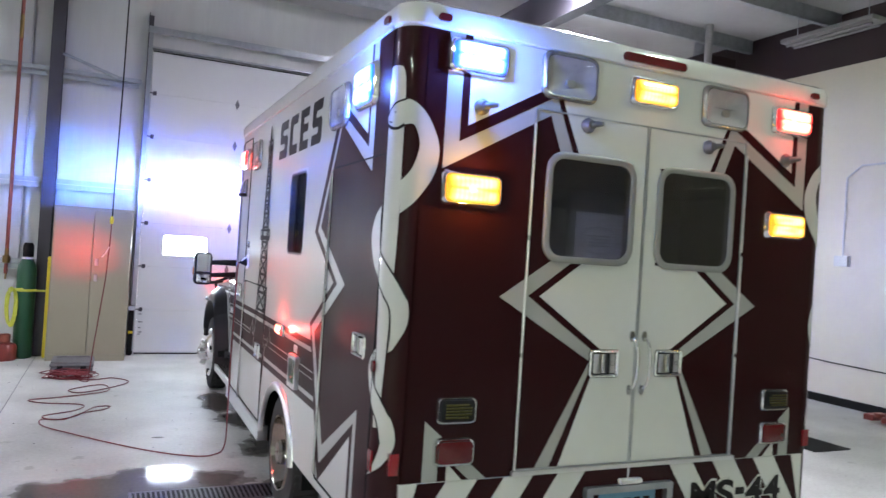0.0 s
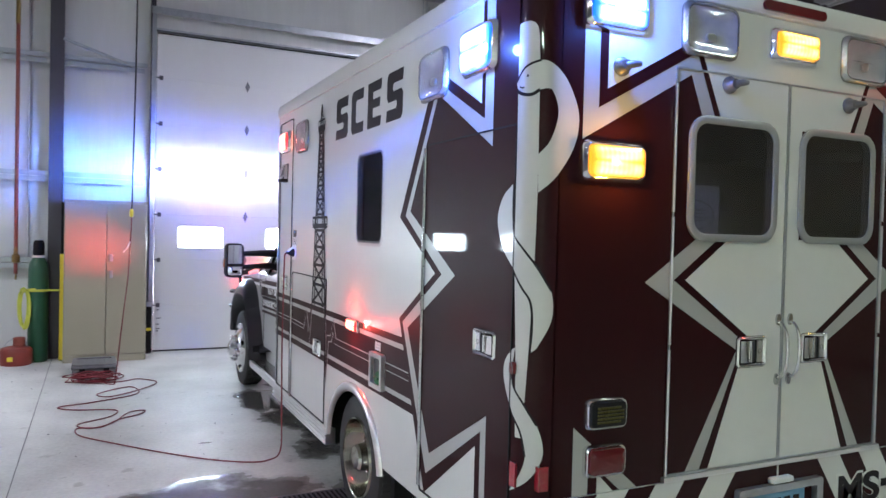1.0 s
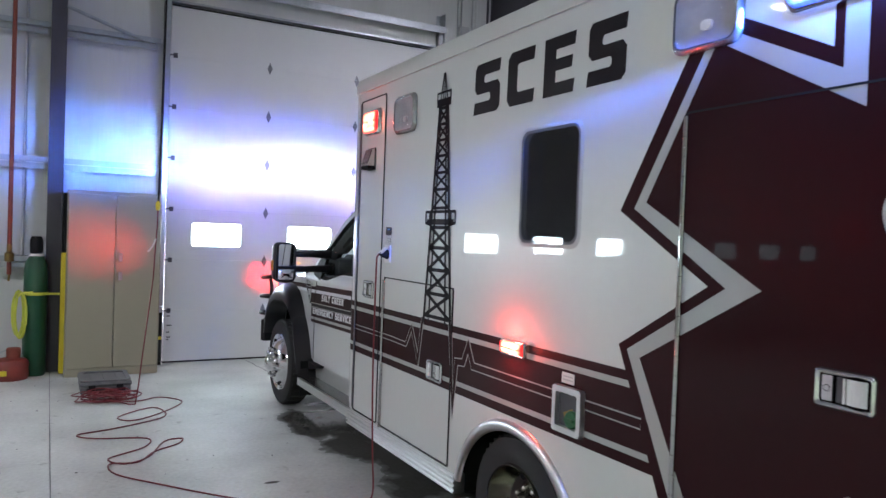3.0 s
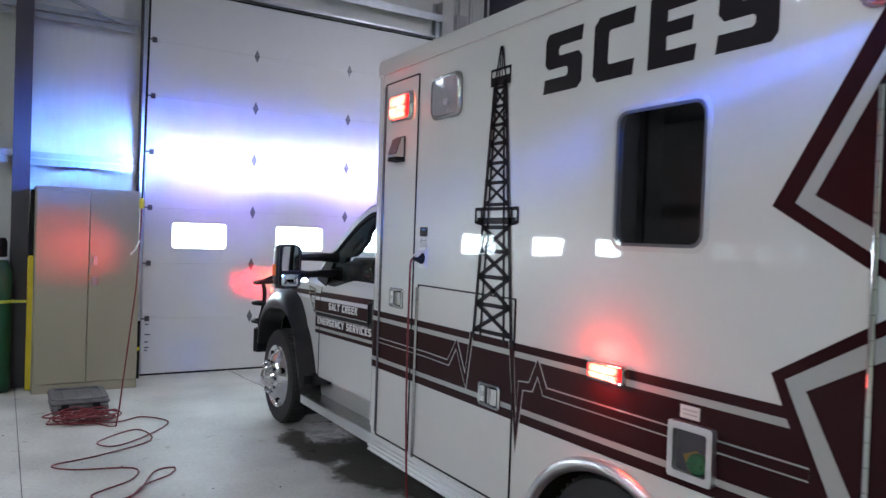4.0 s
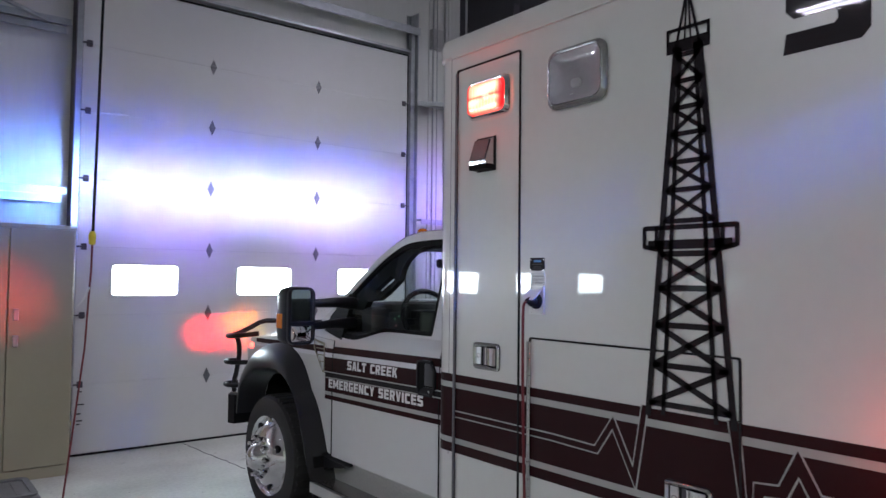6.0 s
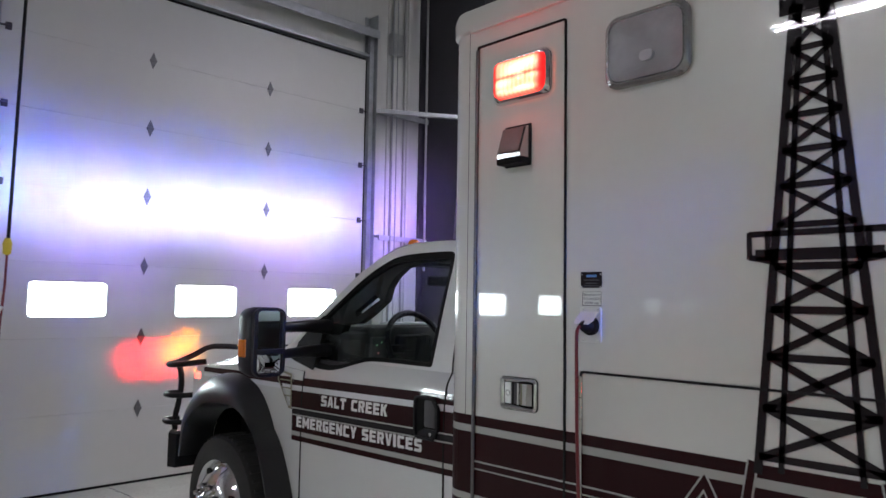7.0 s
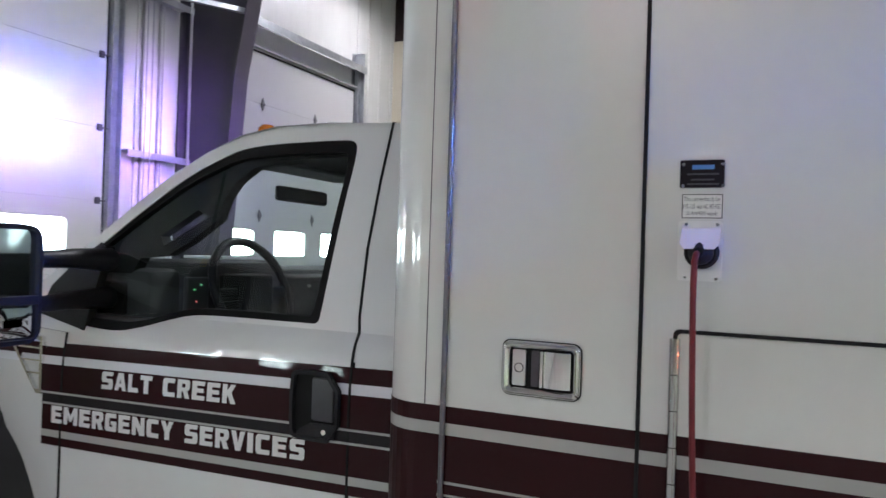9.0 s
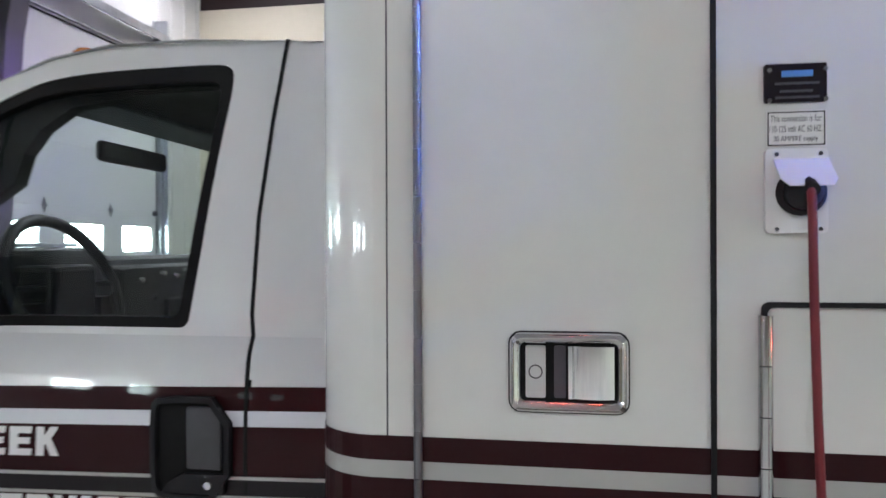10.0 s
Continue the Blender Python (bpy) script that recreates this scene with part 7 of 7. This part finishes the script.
def gas_cylinder(x, y):
    t = thing("gas_cylinder", "tall green gas cylinder strapped beside the column", "gas cylinder", (x, y, 0))
    part("bottle", lathe(bmesh.new(), [(0, 0), (0.1, 0.0), (0.112, 0.02), (0.112, 1.1), (0.1, 1.18), (0.065, 1.25), (0.04, 1.28), (0, 1.28)], pose(x, y, 0), 28), TANKGREEN, t, smooth=40)
    part("cap", lathe(bmesh.new(), [(0.05, 1.27), (0.062, 1.29), (0.062, 1.42), (0.045, 1.46), (0, 1.46)], pose(x, y, 0), 20), MATTBLACK, t, "black valve cap", smooth=40)
    part("collar_ring", lathe(bmesh.new(), [(0.06, 1.25), (0.068, 1.255), (0.068, 1.275), (0.05, 1.28)], pose(x, y, 0), 20), LABELWHITE, t)
    part("strap", lathe(bmesh.new(), [(0.113, 0.845), (0.116, 0.85), (0.116, 0.87), (0.113, 0.875)], pose(x, y, 0), 28), YELLOWVINYL, t, "yellow retaining strap")
    part("strap_end", fresh((x + 0.1, x + 0.24, y - 0.08, y - 0.074, 0.85, 0.872)), YELLOWVINYL, t)


gas_cylinder(-0.95, 10.38)
loop = [(-1.1 + 0.05 * math.cos(a), 10.3 + 0.03 * math.sin(2 * a), 0.66 + 0.23 * math.sin(a)) for a in [k * math.pi / 8 for k in range(16)]]
bm = tube(bmesh.new(), loop, 0.016, 8, True)
tube(bm, [(p[0] + 0.02, p[1] - 0.03, p[2] - 0.02) for p in loop], 0.016, 8, True)
tube(bm, [(-1.08, 10.3, 0.87), (-0.97, 10.27, 0.88)], 0.012, 6)
solid("tubing_coil", bm, YELLOWVINYL, "coil of yellow tubing hung on the gas cylinder", "tubing coil", smooth=60)

t = thing("gas_can", "round red steel fuel can with a worn lid", "fuel can", (-1.16, 10.22, 0))
part("body", lathe(bmesh.new(), [(0, 0), (0.16, 0), (0.17, 0.015), (0.17, 0.17), (0.15, 0.2), (0.06, 0.22), (0, 0.22)], pose(-1.16, 10.22, 0), 28), REDCAN, t, smooth=40)
part("spout", lathe(bmesh.new(), [(0.06, 0.215), (0.065, 0.22), (0.065, 0.31), (0.05, 0.32), (0, 0.32)], pose(-1.13, 10.22, 0), 18), REDPIPE, t, smooth=40)
part("badge", fresh((-1.24, -1.18, 10.045, 10.058, 0.06, 0.11)), YELLOW, t, "yellow badge")
part("bail", tube(bmesh.new(), [(-1.16 + 0.12 * math.cos(a), 10.22, 0.2 + 0.1 * math.sin(a)) for a in [k * math.pi / 8 for k in range(9)]], 0.005, 6), GALV, t)

# yellow and black post edge between column and cabinet
t = thing("bollard_edge", "black corner guard with yellow lower length", "corner guard", (-0.69, 10.36, 0))
part("guard", fresh((-0.712, -0.665, 10.3, 10.34, 1.3, 1.93), bev=0.004), MATTBLACK, t)
part("yellow_guard", fresh((-0.722, -0.667, 10.285, 10.34, 0.01, 1.3), bev=0.01), YELLOW, t, "bright yellow lower length")

t = thing("door_post", "black door-track foot with a yellow mark", "track foot", (0.29, 10.6, 0))
part("foot", fresh((0.27, 0.335, 10.56, 10.66, 0.0, 0.62), bev=0.005), MATTBLACK, t)
part("mark", fresh((0.273, 0.333, 10.552, 10.56, 0.3, 0.335)), YELLOW, t)
solid("wall_box", fresh((0.24, 0.33, 10.5, 10.6, 0.62, 0.68)), GALV, "small steel bracket on the door track", "bracket")

# hanging light cord with a plug in front of the cabinet
t = thing("hanging_cord", "black drop cord with yellow connector hanging from the roof", "drop cord", (0.0, 8.41, ROOF))
part("cord", tube(bmesh.new(), [(0.02, 8.41, ROOF), (0.01, 8.41, 3.2), (-0.008, 8.41, 1.83)], 0.0085, 6), MATTBLACK, t)
part("connector", lathe(bmesh.new(), [(0, 0), (0.018, 0.01), (0.022, 0.06), (0.013, 0.085), (0, 0.085)], pose(-0.01, 8.41, 1.745), 12), YELLOW, t, "yellow connector")
part("lead", tube(bmesh.new(), [(-0.01, 8.41, 1.75), (-0.012, 8.41, 1.6), (-0.02, 8.41, 1.46)], 0.006, 6), REDCABLE, t, "dark red lead")
part("tail", tube(bmesh.new(), [(-0.018, 8.41, 1.5), (-0.05, 8.4, 1.43), (-0.085, 8.4, 1.39)], 0.007, 6), LABELWHITE, t, "white cord end")
part("lower_cord", tube(bmesh.new(), [(-0.02, 8.41, 1.47), (-0.034, 8.41, 1.15), (-0.07, 8.41, 0.8), (-0.1, 8.42, 0.5), (-0.125, 8.44, 0.22), (-0.14, 8.5, 0.04), (-0.17, 8.62, 0.012), (-0.3, 8.8, 0.02)], 0.0055, 6), REDCABLE, t, "thin red cord reaching the floor")

# flat dark case on the floor
t = thing("floor_case", "flat dark grey plastic case lying on the floor", "case", (-0.33, 9.55, 0))
part("base", fresh((-0.55, -0.11, 9.2, 9.72, 0.0, 0.07), bev=0.015), CASEGREY, t)
part("lid", fresh((-0.56, -0.10, 9.19, 9.73, 0.07, 0.115), bev=0.02), CASEGREY, t)
part("lid_rim", ring_plate(bmesh.new(), rrect(-0.55, -0.11, 9.2, 9.72, 0.06), rrect(-0.51, -0.15, 9.25, 9.67, 0.04), lambda a, b, d: (a, b, 0.11 + d), 0.018), CASEGREY, t, smooth=40)
for k in range(3):
    part("lid_ridge", fresh((-0.46 + k * 0.115, -0.43 + k * 0.115, 9.28, 9.64, 0.11, 0.122), bev=0.004), CASEGREY, t)
part("carry_grip", tube(bmesh.new(), [(-0.42, 9.19, 0.05), (-0.42, 9.15, 0.05), (-0.24, 9.15, 0.05), (-0.24, 9.19, 0.05)], 0.009, 8), PLASTIC, t, smooth=60)
# black strip on the front, its colour standing for a recess's shade
part("recess", fresh((-0.5, -0.16, 9.185, 9.2, 0.025, 0.055)), MATTBLACK, t)
for x in (-0.45, -0.21):
    part("latch", fresh((x - 0.03, x + 0.03, 9.178, 9.2, 0.05, 0.09), bev=0.004), PLASTIC, t)


# red extension cord: a coiled heap, loose bends, and the run up to the shore inlet
rnd = random.Random(5)
heap = []
for k in range(210):
    a = k * 0.47
    r = 0.17 + 0.075 * math.sin(k * 0.31) + rnd.uniform(-0.035, 0.035)
    heap.append((-0.33 + 0.05 * math.sin(k * 0.13) + r * 0.95 * math.cos(a), 8.93 + 0.04 * math.cos(k * 0.11) + r * 0.68 * math.sin(a), 0.01 + 0.05 * (0.5 + 0.5 * math.sin(k * 0.23)) + rnd.uniform(0, 0.02)))
bends = [(-0.1, 8.75, 0.01), (0.1, 8.85, 0.01), (0.27, 8.6, 0.01), (0.05, 8.25, 0.01), (-0.2, 8.05, 0.01), (-0.3, 8.2, 0.012), (0.0, 8.45, 0.012),
              (0.05, 8.1, 0.01), (-0.35, 7.85, 0.01), (-0.62, 7.75, 0.01), (-0.5, 7.6, 0.01), (-0.16, 7.48, 0.01), (-0.2, 7.25, 0.01), (-0.45, 7.05, 0.012),
              (-0.36, 6.9, 0.01)]
run = [(-0.2, 7.0, 0.012), (-0.05, 7.35, 0.01), (0.08, 7.38, 0.01), (0.03, 7.25, 0.01), (-0.15, 7.1, 0.014), (-0.28, 6.9, 0.012), (-0.45, 6.93, 0.01),
              (-0.43, 6.7, 0.01), (-0.2, 6.4, 0.01), (0.1, 6.05, 0.01), (0.4, 5.75, 0.01), (0.65, 5.58, 0.01), (0.8, 5.57, 0.012), (0.89, 5.61, 0.06), (0.91, 5.68, 0.3), (0.912, 5.715, 0.7), (0.918, 5.735, 1.1), (0.922, 5.742, 1.35), (0.924, 5.743, 1.455), (0.93, 5.742, 1.482), (0.944, 5.739, 1.49)]
lay = heap + bends + run
t = thing("extension_cord", "red extension cord heaped on the floor, plugged into the vehicle", "extension cord", (-0.33, 8.93, 0))
part("cord", tube(bmesh.new(), smooth_path(lay, 5), 0.0056, 7), REDCABLE, t, smooth=60)
bm = lathe(bmesh.new(), [(0, 0), (0.021, 0.0), (0.023, 0.012), (0.021, 0.03), (0.012, 0.045), (0.008, 0.055), (0, 0.055)], pose(0.99, 5.738, 1.49, 0, -90, 0), 14)
part("plug", bm, RUBBER, t, "black rubber plug", smooth=40)

# floor drain
t = thing("floor_drain", "rusty steel floor drain grating", "floor drain", (0.8, 4.7, 0))
part("frame", fresh((0.2, 1.25, 4.58, 4.6, -0.01, 0.004), (0.2, 1.25, 4.84, 4.86, -0.01, 0.004), (0.2, 0.22, 4.6, 4.84, -0.01, 0.004), (1.23, 1.25, 4.6, 4.84, -0.01, 0.004)), STEEL, t)
# black slab level with the floor, coloured for the shade below the bars
part("pit", fresh((0.22, 1.23, 4.6, 4.84, -0.012, 0.0012)), MATTBLACK, t)
for k in range(33):
    x = 0.235 + k * 0.03
    part("bar", fresh((x, x + 0.012, 4.6, 4.84, 0.0012, 0.005)), STEEL, t)
solid("floor_mat", fresh((6.2, 6.7, 4.6, 5.1, 0.0, 0.008)), MATTBLACK, "small black rubber mat on the floor", "mat")
t = thing("tool_jack", "red floor jack standing by the beige wall", "floor jack", (8.35, 5.35, 0))
part("frame", fresh((8.2, 8.5, 5.2, 5.32, 0.03, 0.1), (8.2, 8.5, 5.42, 5.54, 0.03, 0.1), bev=0.01), REDCAN, t)
part("saddle", lathe(bmesh.new(), [(0, 0.08), (0.05, 0.08), (0.06, 0.13), (0, 0.13)], pose(8.25, 5.37, 0), 14), REDCAN, t)
part("handle", tube(bmesh.new(), [(8.5, 5.37, 0.1), (8.72, 5.37, 0.75)], 0.015, 8), REDCAN, t)

# crumbs of dried leaf and grit
rnd = random.Random(9)
bm = bmesh.new()
for x, y in [(0.22, 6.9), (0.78, 7.0), (0.6, 6.75), (-0.2, 6.5)] + [(rnd.uniform(-1.6, 0.9), rnd.uniform(4.0, 9.8)) for _ in range(46)]:
    r = rnd.uniform(0.004, 0.013)
    ring = [bm.verts.new((x + r * rnd.uniform(0.5, 1.4) * math.cos(k * 1.256), y + r * rnd.uniform(0.5, 1.4) * math.sin(k * 1.256), 0.0005)) for k in range(5)]
    top = bm.verts.new((x, y, r * 0.5))
    for k in range(5):
        bm.faces.new((ring[k], ring[(k + 1) % 5], top))
solid("floor_grit", bm, GREYBOX, "scattered dark crumbs of grit on the concrete floor", "grit", kind="stuff")

for z, w in ((0.3, 0.05), (0.36, 0.035), (0.44, 0.06), (0.55, 0.04), (0.27, 0.03)):
    solid("scuff_mark", fresh((0.4, 0.4 + w, WN - 0.0525, WN - 0.0495, z, z + 0.012)), GREYBOX, "dark rub mark low on the white overhead door", "scuff mark", "scuff marks", "structure")
